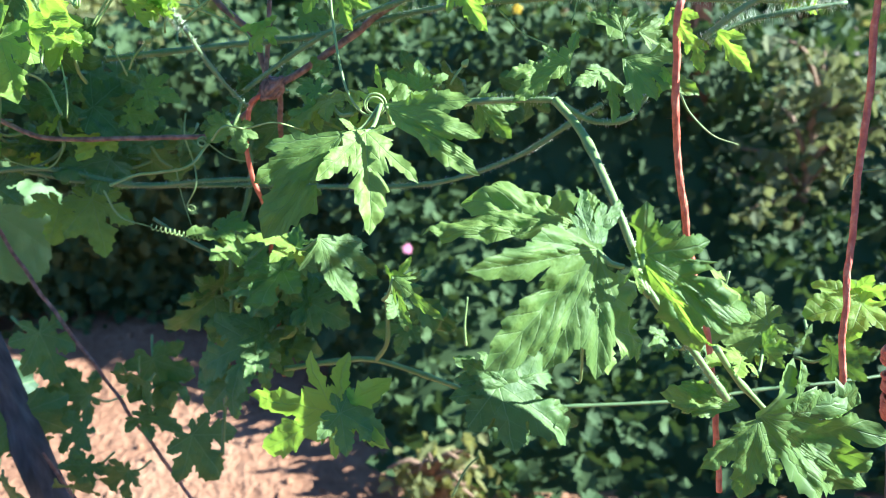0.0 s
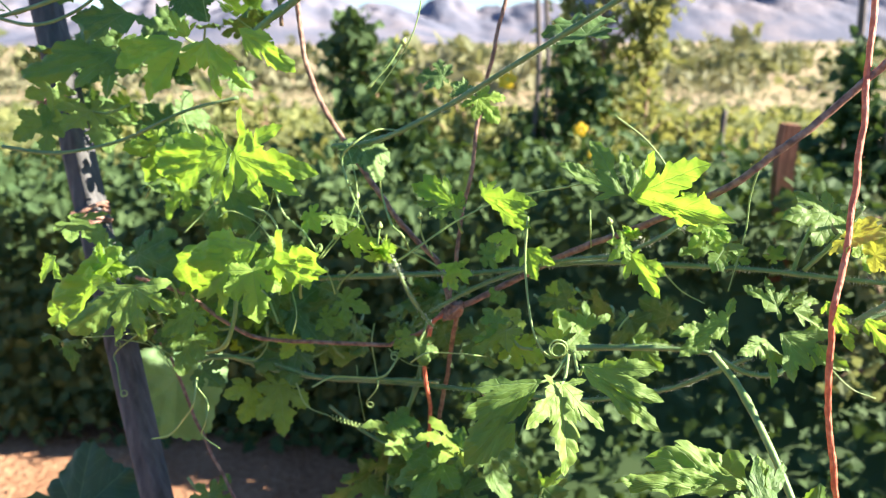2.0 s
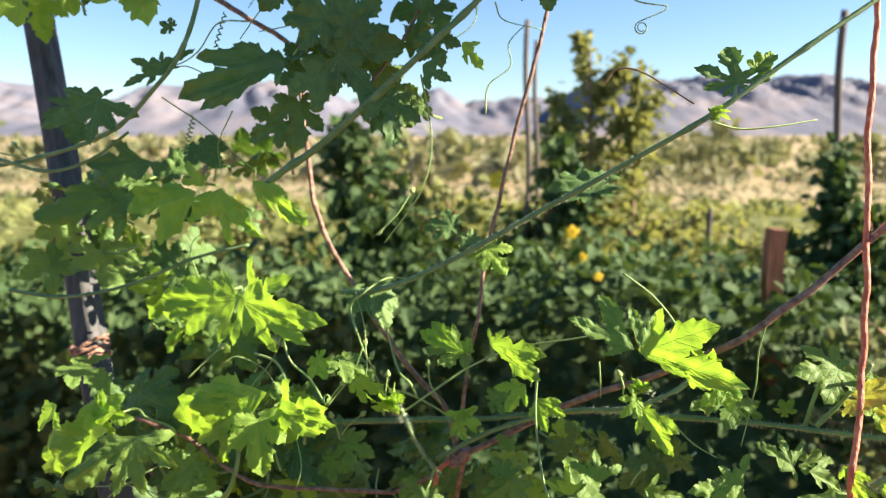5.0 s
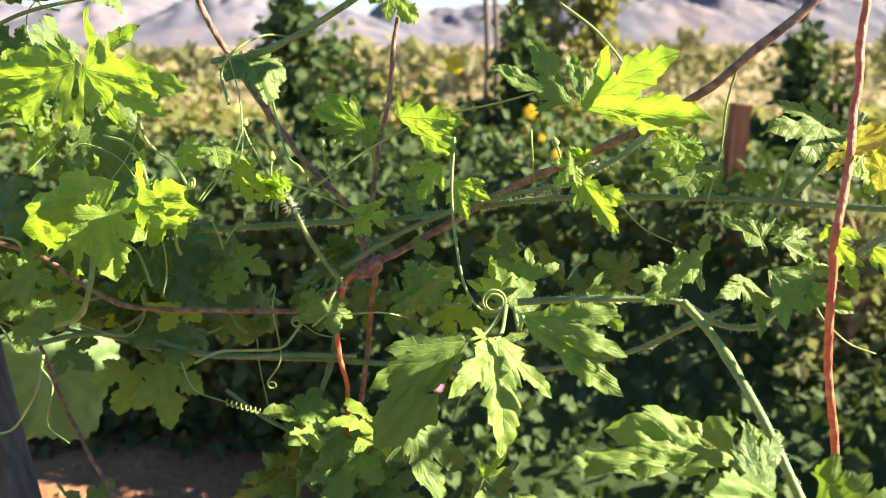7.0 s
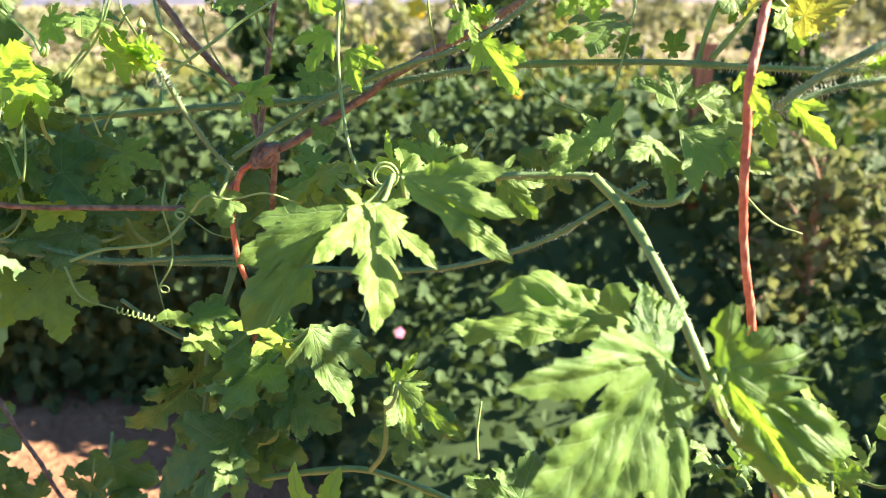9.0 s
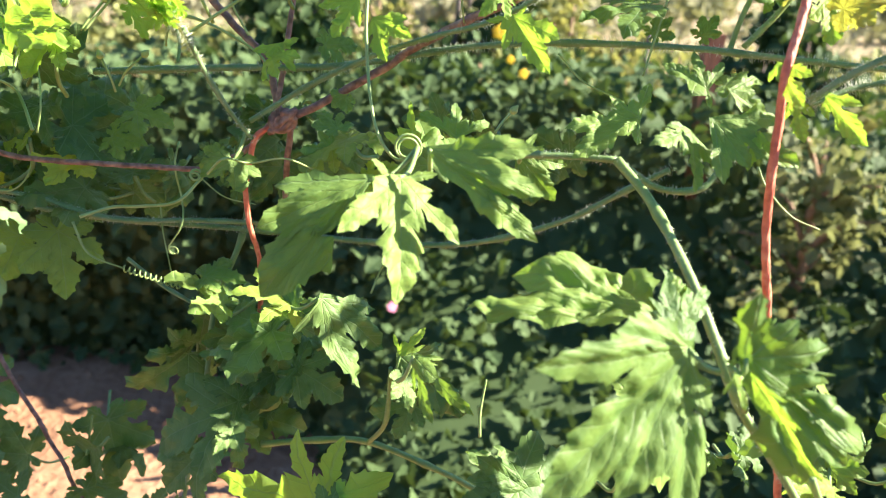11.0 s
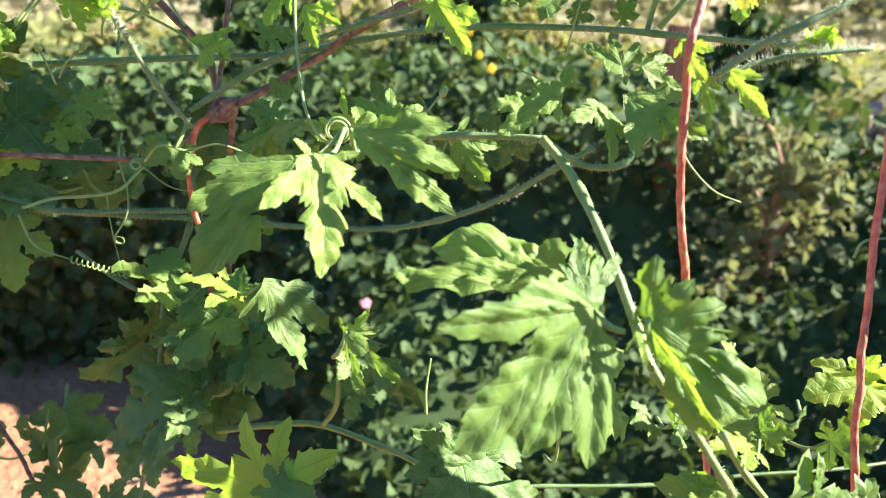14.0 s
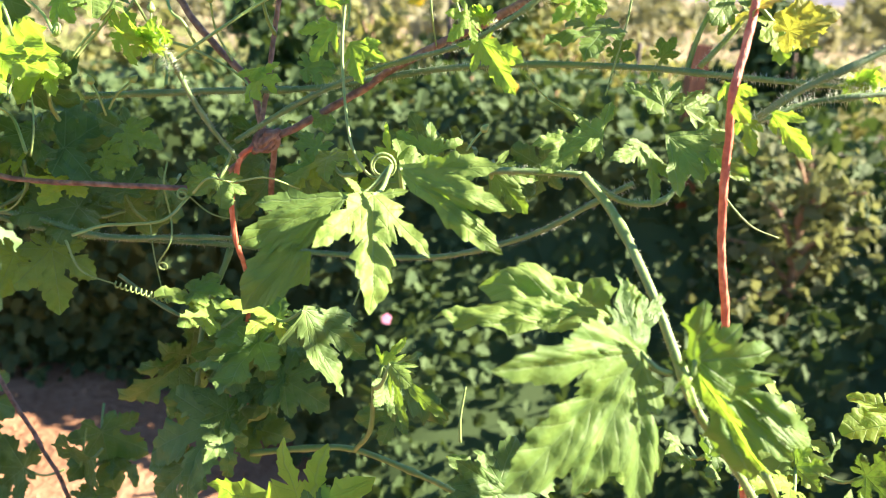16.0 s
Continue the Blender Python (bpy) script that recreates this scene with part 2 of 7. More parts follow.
def tube(line, radius, ring=8, lumps=0.08, seed=0, ends=True):
    """A tube round a line; radius(u) for u from 0 to 1, or one number; uneven by lumps."""
    rng = random.Random(seed)
    rows = frames_along(line)
    n = len(rows)
    verts, faces = [], []
    for i, (p, a, b, _) in enumerate(rows):
        u = i / max(1, n - 1)
        r = radius(u) if callable(radius) else radius
        r *= 1 + lumps * noise.noise(p * 160 + Vector((seed, 0, 0)))
        for k in range(ring):
            th = 2 * math.pi * k / ring
            verts.append(p + (a * math.cos(th) + b * math.sin(th)) * r)
    for i in range(n - 1):
        for k in range(ring):
            k2 = (k + 1) % ring
            faces.append((i * ring + k, i * ring + k2, (i + 1) * ring + k2, (i + 1) * ring + k))
    if ends:
        faces.append(tuple(range(ring))[::-1])
        faces.append(tuple((n - 1) * ring + k for k in range(ring)))
    return verts, faces


def twisted(line, radius, strands=3, pitch=0.012, seed=0):
    """A twine: lobes of its strands wind round the line."""
    rows = frames_along(line)
    ring = strands * 5
    verts, faces, run = [], [], 0.0
    for i, (p, a, b, _) in enumerate(rows):
        if i:
            run += (p - rows[i - 1][0]).length
        wob = 1 + 0.10 * noise.noise(p * 60 + Vector((seed, 3, 0)))
        for k in range(ring):
            th = 2 * math.pi * k / ring
            r = radius * wob * (0.84 + 0.20 * abs(math.cos(0.5 * strands * (th - 2 * math.pi * run / pitch / strands))))
            verts.append(p + (a * math.cos(th) + b * math.sin(th)) * r)
    n = len(rows)
    for i in range(n - 1):
        for k in range(ring):
            k2 = (k + 1) % ring
            faces.append((i * ring + k, i * ring + k2, (i + 1) * ring + k2, (i + 1) * ring + k))
    faces.append(tuple(range(ring))[::-1])
    faces.append(tuple((n - 1) * ring + k for k in range(ring)))
    return verts, faces


def hairs_on(line, radius, per_metre, length, seed):
    """Fine bristles that stand out from a stem."""
    rng = random.Random(seed)
    rows = frames_along(line)
    total = sum((b - a).length for a, b in zip(line, line[1:]))
    verts, faces = [], []
    for _ in range(int(total * per_metre)):
        p, a, b, ahead = rows[rng.randrange(len(rows))]
        th = rng.uniform(0, 2 * math.pi)
        out = (a * math.cos(th) + b * math.sin(th) + ahead * rng.uniform(-0.4, 0.4)).normalized()
        base = p + out * radius * 0.9 + ahead * rng.uniform(-0.002, 0.002)
        side = out.cross(ahead).normalized() * 0.00008
        fore = ahead * 0.00008
        tip = base + out * length * rng.uniform(0.5, 1.2)
        n = len(verts)
        verts += [base + side, base - side * 0.5 + fore, base - side * 0.5 - fore, tip]
        faces += [(n, n + 1, n + 3), (n + 1, n + 2, n + 3), (n + 2, n, n + 3)]
    return verts, faces


counter = [0]


def stem(vine, radius, *points, mat=None, hair=0, name="stem", taper=0.75, label="", node_every=0.07, hair_len=0.0021):
    counter[0] += 1
    line = spline(points, 0.003)
    total = sum((b - a).length for a, b in zip(line, line[1:]))

    def r(u):
        swell = 0.28 * math.exp(-((((u * total) % node_every) / node_every - 0.5) / 0.07) ** 2) if node_every else 0
        return radius * (1 - (1 - taper) * u) * (1 + swell)
    ob = mesh_part(name, *tube(line, r, 9, 0.10, counter[0]), mat or STEM, vine, label)
    if hair:
        mesh_part("bristles", *hairs_on(line, radius, hair * 1.5, hair_len, counter[0]), DOWN, ob, "fine white bristles")["kind"] = "stuff"
    return ob


def tendril(vine, radius, *points, coil=None, mat=None):
    """A thin climbing thread; coil=(turns, radius) winds its end into a flat spiral."""
    counter[0] += 1
    line = spline(points, 0.002)
    if coil:
        turns, size = coil
        p, a, b, ahead = frames_along(line)[-1]
        across = ahead.cross(Vector((0, 1, 0))).normalized()
        centre = p + across * size
        n = int(turns * 26)
        for i in range(1, n):
            th = 2 * math.pi * i / 26
            rr = size * (1 - 0.45 * i / n)
            line.append(centre - across * rr * math.cos(th) + ahead * rr * math.sin(th) + Vector((0, -0.0022 * th / 6.28, 0)))
    return mesh_part("tendril", *tube(line, lambda u: radius * (1 - 0.4 * u), 6, 0.06, counter[0]), mat or TENDRIL, vine)


def spring(vine, a, b, radius, turns, thick=0.0005):
    """A tendril drawn up into a coil spring between two points."""
    a, b = Vector(a), Vector(b)
    ahead = (b - a).normalized()
    s = ahead.orthogonal().normalized()
    w = ahead.cross(s)
    n = int(turns * 14)
    line = [a + (b - a) * (i / n) + (s * math.cos(i / 14 * 2 * math.pi) + w * math.sin(i / 14 * 2 * math.pi)) * radius for i in range(n + 1)]
    return mesh_part("tendril", *tube(line, thick, 6, 0.05), TENDRIL, vine)


def bud(vine, foot, top, size=0.0019):
    """A flower bud on its thin stalk."""
    counter[0] += 1
    foot, top = Vector(foot), Vector(top)
    rng = random.Random(counter[0])
    mid = (foot + top) / 2 + Vector((rng.uniform(-1, 1), rng.uniform(-1, 1), 0)) * (top - foot).length * 0.12
    stalk = mesh_part("bud_stalk", *tube(spline((foot, mid, top), 0.002), 0.0006, 6), TENDRIL, vine)
    ahead = (top - mid).normalized()
    line = [top + ahead * size * 2.6 * (i / 8 - 0.05) for i in range(9)]
    shape = (0.35, 0.75, 0.98, 1.0, 0.92, 0.78, 0.58, 0.36, 0.12)
    mesh_part("bud", *tube(line, lambda u: size * shape[min(8, int(u * 8 + 0.5))], 9, 0.08, counter[0]), BUD, stalk, "small pale green bud")
    return stalk


def leaf_outline(rng, slim=1.0, deep=0.36, teeth=3, round_=False, lobes=None):
    """The edge of a lobed leaf of length 1 whose stalk joins at 0,0 and whose tip lies on +x."""
    size = (0.34, 0.54, 0.79, 1.0, 0.79, 0.54, 0.34)
    lobes = sorted(lobes) if lobes else [(a + rng.uniform(-7, 7), s * rng.uniform(0.85, 1.1)) for a, s in zip(LOBES, size)]
    width = [row[2] if len(row) > 2 else 1.0 for row in lobes]
    lobes = [row[:2] for row in lobes]
    if round_:
        return [((1 - 0.10 * math.cos(5 * th + 0.4) - 0.45 * math.exp(-((math.pi - abs(th)) / 0.22) ** 2)) * (0.8 + 0.2 * math.cos(th)) * math.cos(th) * (1 + 0.03 * math.sin(31 * th)),
                 (1 - 0.10 * math.cos(5 * th + 0.4)) * 0.85 * math.sin(th) * (1 + 0.03 * math.sin(31 * th))) for th in [math.pi * (2 * i / 90 - 1) for i in range(90)]]
    edge = [(-0.05, 0.0)]

    def put(a, u, v):
        c, s = math.cos(radians(a)), math.sin(radians(a))
        edge.append((u * c - v * s, u * s + v * c))
    for i, (a, length) in enumerate(lobes):
        w = length * 0.265 * slim * width[i] * rng.uniform(0.92, 1.1)
        before = lobes[i - 1] if i else (a - 48, length * 0.6)
        after = lobes[i + 1] if i + 1 < len(lobes) else (a + 48, length * 0.6)
        if i == 0:
            put(a - 24, 0.20 * length, 0)
        for sgn in (-1, 1):
            j = [rng.uniform(0.9, 1.1) for _ in range(6)]
            marks = [(0.40, w * 0.46), (0.49, w * 0.76 * j[0]), (0.555, w * 1.04 * j[1]), (0.585, w * 1.10 * j[1]), (0.61, w * 0.86 * j[1])]
            if teeth > 2:
                marks += [(0.68, w * 0.86 * j[2]), (0.745, w * 0.92 * j[3]), (0.765, w * 0.68 * j[3]), (0.82, w * 0.68 * j[4]), (0.885, w * 0.63 * j[5]), (0.905, w * 0.44 * j[5])]
            else:
                marks += [(0.74, w * 0.80 * j[2]), (0.83, w * 0.72 * j[3]), (0.85, w * 0.48 * j[4])]
            marks.append((0.962, w * 0.24))
            marks = [(u * length, h) for u, h in marks]
            for u, h in (marks if sgn < 0 else marks[::-1]):
                put(a, u, sgn * h)
            if sgn < 0:
                put(a, length * 1.015, 0)
        if i + 1 < len(lobes):
            mid = (a + after[0]) / 2
            r = deep * (length + after[1]) / 2 * rng.uniform(0.9, 1.15)
            put(mid - 3.5, r * 1.12, 0)
            put(mid, r, 0)
            put(mid + 3.5, r * 1.12, 0)
        else:
            put(a + 24, 0.20 * length, 0)
    return edge


def vein_place(x, y, angles):
    """The spot of a leaf whose lobes lie at these angles, on a leaf whose lobes lie at the usual ones."""
    a, r = math.degrees(math.atan2(y, x)), math.hypot(x, y)
    below, above = [v for v in angles if v < -1], [v for v in angles if v > 1]
    side = above if a >= 0 else [-v for v in reversed(below)]
    marks = [(0.0, 0.0)] + [(v, LOBES[4 + i] if i < 3 else 138 + 14 * (i - 2)) for i, v in enumerate(side)] + [(181.0, 181.0)]
    for (a0, b0), (a1, b1) in zip(marks, marks[1:]):
        if abs(a) <= a1:
            to = radians(b0 + (b1 - b0) * (abs(a) - a0) / max(1e-3, a1 - a0)) * (1 if a >= 0 else -1)
            return r * math.cos(to), r * math.sin(to)
    return x, y


def leaf_sheet(seed, slim=1.0, deep=0.36, curl=0.25, fold=0.15, wave=0.05, grid=0.075, teeth=3, round_=False, lobes=None, rim=0.03):
    """Points, faces and flat coordinates of one leaf, bent and puckered; lobes: rows of angle, length, width and lift."""
    rng = random.Random(seed)
    edge = leaf_outline(rng, slim, deep, teeth, round_, lobes)
    n = len(edge)
    inner = []
    rows = int(2.4 / grid)
    for i in range(rows):
        for k in range(rows):
            x = -0.9 + (i + 0.5 * (k % 2)) * grid
            y = -1.0 + k * grid * 0.87
            if -0.8 < x < 1.0 and abs(y) < 1.0:
                inner.append((x, y))
    pts = [Vector(p) for p in edge + inner]
    v2, _, faces, _, _, _ = delaunay_2d_cdt(pts, [(i, (i + 1) % n) for i in range(n)], [], 1, 1e-5)
    used = sorted({i for f in faces for i in f})
    new_id = {o: i for i, o in enumerate(used)}
    flat = [v2[i] for i in used]
    faces = [tuple(new_id[i] for i in f) for f in faces]
    rays = [(math.cos(radians(a)), math.sin(radians(a))) for a in LOBES]
    ph = rng.uniform(0, 6)
    shift = Vector((rng.uniform(-20, 20), rng.uniform(-20, 20), 0))
    twist = rng.uniform(-0.25, 0.25) if lobes is None else 0.0
    lifts = [(radians(row[0]), row[1], row[3]) for row in lobes or () if len(row) > 3 and row[3]]
    angles = sorted(row[0] for row in lobes) if lobes else None
    rough_edge = np.array([tuple(Vector(a).lerp(Vector(b), k / 3)) for a, b in zip(edge, edge[1:] + edge[:1]) for k in range(3)])
    to_edge = [float(np.sqrt(((rough_edge - np.array(p)) ** 2).sum(1).min())) for p in flat]
    out, uvs = [], []
    for p, inward in zip(flat, to_edge):
        x, y = p
        r = math.hypot(x, y)
        th = math.atan2(y, x)
        u, v = vein_place(x, y, angles) if angles and not round_ else (x, y)
        uvs.append((u, v))
        near = min((abs(v * c - u * s) if u * c + v * s > 0 else r) for c, s in rays)
        z = 0.30 * min(near, 0.13)
        for a, length, lift in lifts:
            turn = abs((th - a + math.pi) % (2 * math.pi) - math.pi)
            out_by = r / length
            z += lift * min(1.0, out_by) ** 1.4 * math.exp(-(turn / 0.34) ** 2 - (4 * max(0.0, out_by - 1)) ** 2)
        z -= rim * math.exp(-(inward / 0.045) ** 2) * (0.55 + 1.3 * noise.noise(Vector((x * 3.1, y * 3.1, 7)) + shift))
        z -= curl * r * r * (0.7 + 0.3 * math.sin(math.atan2(y, x) * 3 + ph))
        z += fold * abs(y) * max(0.0, 1 - 0.3 * r)
        z += wave * r * 1.6 * noise.noise(Vector((x * 5, y * 5, 0)) + shift)
        z += wave * r * 0.8 * noise.noise(Vector((x * 11, y * 11, 0)) + shift)
        z += wave * 0.7 * r * r * math.sin(math.atan2(y, x) * 8 + ph * 2) + wave * 0.5 * r * r * math.sin(math.atan2(y, x) * 17 + ph)
        z += twist * x * y
        k = 1 - 0.22 * abs(curl) * r * r
        out.append(Vector((x * k, y * k, z)))
    return out, faces, uvs


def leaf(vine, base, tip, normal, seed, petiole=None, mat=None, slim=0.98, deep=0.36, curl=0.25, fold=0.15, wave=0.065, wide=1.0, grid=0.075, teeth=3, round_=False, lobes=None, rim=0.03):
    """A leaf whose stalk joins at base and whose middle lobe ends at tip; petiole: where its stalk leaves the stem."""
    base, tip, nrm = Vector(base), Vector(tip), Vector(normal)
    x = (tip - base)
    size = x.length
    x.normalize()
    z = (nrm - x * nrm.dot(x)).normalized()
    y = z.cross(x)
    pts, faces, uvs = leaf_sheet(seed, slim, deep, curl, fold, wave, grid, teeth, round_, lobes, rim)
    world_pts = [base + (x * p.x + y * p.y * wide + z * p.z) * size for p in pts]
    # top and low vines get the leaf copy with shade in its colour
    ob = mesh_part("leaf", world_pts, faces, mat or (LEAF_SHADED if vine in (vine_top, vine_low) else LEAF), vine, uvs=uvs)
    if petiole:
        q = Vector(petiole)
        mid = (base + q) / 2 + Vector((0, -0.1, -0.12)) * (base - q).length
        line = spline((q, mid, base - z * 0.001), 0.003)
        mesh_part("petiole", *tube(line, lambda u: 0.0011 - 0.0003 * u, 7, 0.08, seed), STEM_PALE, ob)
    return ob


def twine(radius, *points, mat=None, label="", name="twine", sag=0.0):
    line = [p + Vector((noise.noise(p * 45), noise.noise(p * 45 + Vector((7, 0, 0))), 0)) * 0.0016 for p in spline(points, 0.0022)]
    t = thing(name, points[0], label or "frayed orange plastic twine strung along the trellis", "twine", "trellis twines")
    mesh_part("strand", *twisted(line, radius, 3, radius * 7, len(points)), mat or TWINE, t)
    counter[0] += 1
    fr = hairs_on(line, radius, 120, radius * 1.2, counter[0])
    if fr[0]:
        mesh_part("frayed_fibres", *fr, mat or TWINE, t)["kind"] = "stuff"
    return t

# ---- ground, next row, weeds, distance ----
def leaf_cloud(name, spots, mat, label, category, kind="stuff", leaf_shape=None, group="", parent=None):
    """Many small folded leaves joined into one object. spots: rows of place, way, normal and size."""
    shape = leaf_shape or [(0, 0, 0), (0.12, 0.30, 0.05), (0.34, 0.24, 0.03), (0.40, 0.46, 0.06), (0.62, 0.26, 0.02), (0.78, 0.24, -0.02), (1.0, 0.0, -0.14),
                           (0.78, -0.24, -0.02), (0.62, -0.26, 0.02), (0.40, -0.46, 0.06), (0.34, -0.24, 0.03), (0.12, -0.30, 0.05), (0.5, 0, -0.06)]
    hub = len(shape) - 1
    base = np.array(shape)
    tris = np.array([(hub, i, (i + 1) % hub) for i in range(hub)])
    at, way, nrm, size = (np.array([s[i] for s in spots], float) for i in range(4))
    way /= np.linalg.norm(way, axis=1)[:, None]
    y = np.cross(nrm, way)
    y /= np.linalg.norm(y, axis=1)[:, None] + 1e-9
    z = np.cross(way, y)
    v = at[:, None] + size[:, None, None] * (base[None, :, :1] * way[:, None] + base[None, :, 1:2] * y[:, None] + base[None, :, 2:] * z[:, None])
    f = (tris[None] + (np.arange(len(spots)) * len(shape))[:, None, None]).reshape(-1, 3)
    me = bpy.data.meshes.new(name)
    me.from_pydata(v.reshape(-1, 3).tolist(), [], f.tolist())
    me.materials.append(mat)
    ob = new(name, me)
    if parent is not None:
        ob.parent = parent
        me.transform(Matrix.Translation(-parent.location))
        if label:
            ob["label"] = label
        if kind:
            ob["kind"] = kind
        return ob
    return tagged(ob, label, category, group, kind)


def rand_dir(rng, spread=1.0, lean=(0, 0, 0)):
    return (Vector([rng.gauss(0, 1) for _ in range(3)]).normalized() * spread + Vector(lean)).normalized()


# ground: one sheet, ridged near, level far, to the horizon
def ground_height(x, y):
    near = math.exp(-((y - 1.0) / 3.0) ** 2)
    h = near * (0.02 * noise.noise(Vector((x * 1.5, y * 1.5, 0))) + 0.012 * noise.noise(Vector((x * 7, y * 7, 3))))
    far = max(0.0, y - 6.0)
    return h - min(3.5, 0.05 * far) + 1.2 * noise.noise(Vector((x * 0.01, y * 0.01, 2))) * min(1, far / 100)


xs = np.concatenate([-np.geomspace(4000, 3.2, 26), np.linspace(-3, 3, 61), np.geomspace(3.2, 4000, 26)])
ys = np.concatenate([-np.geomspace(600, 1.5, 10), np.linspace(-1.4, 4, 55), np.geomspace(4.3, 4600, 40)])
verts = [(x, y, ground_height(x, y)) for y in ys for x in xs]
faces = [(j * len(xs) + i, j * len(xs) + i + 1, (j + 1) * len(xs) + i + 1, (j + 1) * len(xs) + i) for j in range(len(ys) - 1) for i in range(len(xs) - 1)]
ground = mesh_part("ground", verts, faces, SOIL)
ground.data.materials.append(PLAIN)
for poly in ground.data.polygons:
    if poly.center.y > 5.0:
        poly.material_index = 1
tagged(ground, "dry orange soil between planted rows running out to a plain", "ground", kind="structure")

# clods and dry litter on the soil
rng = random.Random(3)
cl_v, cl_f = [], []
for _ in range(900):
    x, y, s = rng.uniform(-2.2, 1.8), rng.uniform(0.4, 1.9), rng.uniform(0.003, 0.012)
    c = Vector((x, y, ground_height(x, y) + s * 0.3))
    n0 = len(cl_v)
    for q in ((1, 0, 0), (-1, 0, 0), (0, 1, 0), (0, -1, 0), (0, 0, 0.8), (0, 0, -0.8)):
        cl_v.append(c + Vector(q) * s * rng.uniform(0.7, 1.3))
    for a, b, d in ((0, 2, 4), (2, 1, 4), (1, 3, 4), (3, 0, 4), (2, 0, 5), (1, 2, 5), (3, 1, 5), (0, 3, 5)):
        cl_f.append((n0 + a, n0 + b, n0 + d))
clods = mesh_part("soil_clods", cl_v, cl_f, SOIL, smooth=False)
tagged(clods, "small dry clods scattered on the orange soil", "soil", kind="stuff")


def hedge_row(x0, x1, y_front, y_back, top, count, seed, label, mat, size=0.05, core=True, slant=0.0, skirt=0.0):
    """A trellised row seen from its side: leaves thick on its face and crest, a dense inside."""
    rng = random.Random(seed)
    def crest(x):
        return top * (1 - (0.4 * min(1.0, max(0.0, (x - 1.3) / 0.2)) if skirt else 0)) * (1 + 0.13 * noise.noise(Vector((x * 1.3, seed, 0))) + 0.06 * noise.noise(Vector((x * 4.5, seed, 1))))
    def front(x, z):
        bulge = skirt * max(0.0, 1 - z / 0.55) * min(1.0, max(0.0, (x + 0.36) / 0.35))
        return y_front - slant * x - bulge
    spots = []
    for _ in range(count):
        x = rng.uniform(x0, x1)
        h = crest(x)
        if rng.random() < 0.74:
            z = rng.uniform(0.02, h)
            y = front(x, z) + 0.10 * noise.noise(Vector((x * 3, z * 3, seed))) + rng.uniform(-0.045, 0.07)
            n = rand_dir(rng, 0.7, (0, -0.8, 0.45))
        else:
            z = h + rng.uniform(-0.08, 0.07)
            y = rng.uniform(front(x, z), y_back)
            n = rand_dir(rng, 0.7, (0, -0.1, 0.9))
        spots.append(((x, y, z), rand_dir(rng, 1, (0, -0.2, -0.5)), n, size * rng.uniform(0.55, 1.3)))
    t = thing("vine_hedge", ((x0 + x1) / 2, (y_front + y_back) / 2, 0), label, "hedge")
    leaf_cloud("foliage", spots, mat, "", "", parent=t)
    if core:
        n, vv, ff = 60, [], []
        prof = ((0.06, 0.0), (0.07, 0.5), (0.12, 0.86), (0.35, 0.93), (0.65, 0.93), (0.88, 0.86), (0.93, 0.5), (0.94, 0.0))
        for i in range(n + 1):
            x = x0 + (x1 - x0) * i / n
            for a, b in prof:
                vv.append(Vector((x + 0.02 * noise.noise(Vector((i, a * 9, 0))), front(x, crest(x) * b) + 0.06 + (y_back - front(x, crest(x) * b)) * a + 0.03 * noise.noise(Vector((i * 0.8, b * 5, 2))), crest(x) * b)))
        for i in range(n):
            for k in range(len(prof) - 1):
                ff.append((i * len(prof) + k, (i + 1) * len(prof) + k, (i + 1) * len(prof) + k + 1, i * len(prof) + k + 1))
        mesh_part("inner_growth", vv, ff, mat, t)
    return t


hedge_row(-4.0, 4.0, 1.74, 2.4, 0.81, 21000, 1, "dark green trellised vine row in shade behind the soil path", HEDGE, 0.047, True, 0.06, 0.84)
# added row behind the camera; blocks sky and ground bounce on near leaves
hedge_row(-4.5, 4.5, -2.2, -1.45, 1.3, 6000, 9, "unseen dark vine row added behind the camera to cut bounced light", HEDGE, 0.07)
hedge_row(-7.0, 8.0, 3.6, 4.3, 0.72, 6000, 2, "yellow-green sunlit planted row further off", WEED, 0.06)
hedge_row(-10.0, 12.0, 5.6, 6.5, 0.55, 5000, 3, "dry sunlit weeds along a distant row", WEED, 0.075)


def shade_vine_wall(x0, x1, y0, y1, top, count, seed, label):
    """A vine-covered frame beyond the end of the rows, added out of view to block sun."""
    rng = random.Random(seed)
    t = thing("shade_vine_wall", ((x0 + x1) / 2, (y0 + y1) / 2, 0), label, "hedge")
    spots = []
    for _ in range(count):
        p = Vector((rng.uniform(x0, x1), rng.uniform(y0, y1), top * rng.random() * (1 + 0.1 * rng.uniform(-1, 1))))
        spots.append((p, rand_dir(rng, 1, (0, 0, -0.4)), rand_dir(rng, 0.8, (-0.3, -0.3, 0.6)), 0.075 * rng.uniform(0.6, 1.3)))
    leaf_cloud("foliage", spots, HEDGE, "", "", parent=t)
    for k in range(5):
        y = y0 + (y1 - y0) * k / 4
        mesh_part("support", *tube([Vector(((x0 + x1) / 2, y, top * i / 12)) for i in range(13)], 0.015, 8, 0.06, k), CANE, t)


# added sun blocker right of the view; keeps the hedge face dark
shade_vine_wall(1.95, 2.5, 0.6, 1.75, 1.0, 2600, 77, "unseen dense vine growth added at the right to shade the hedge")


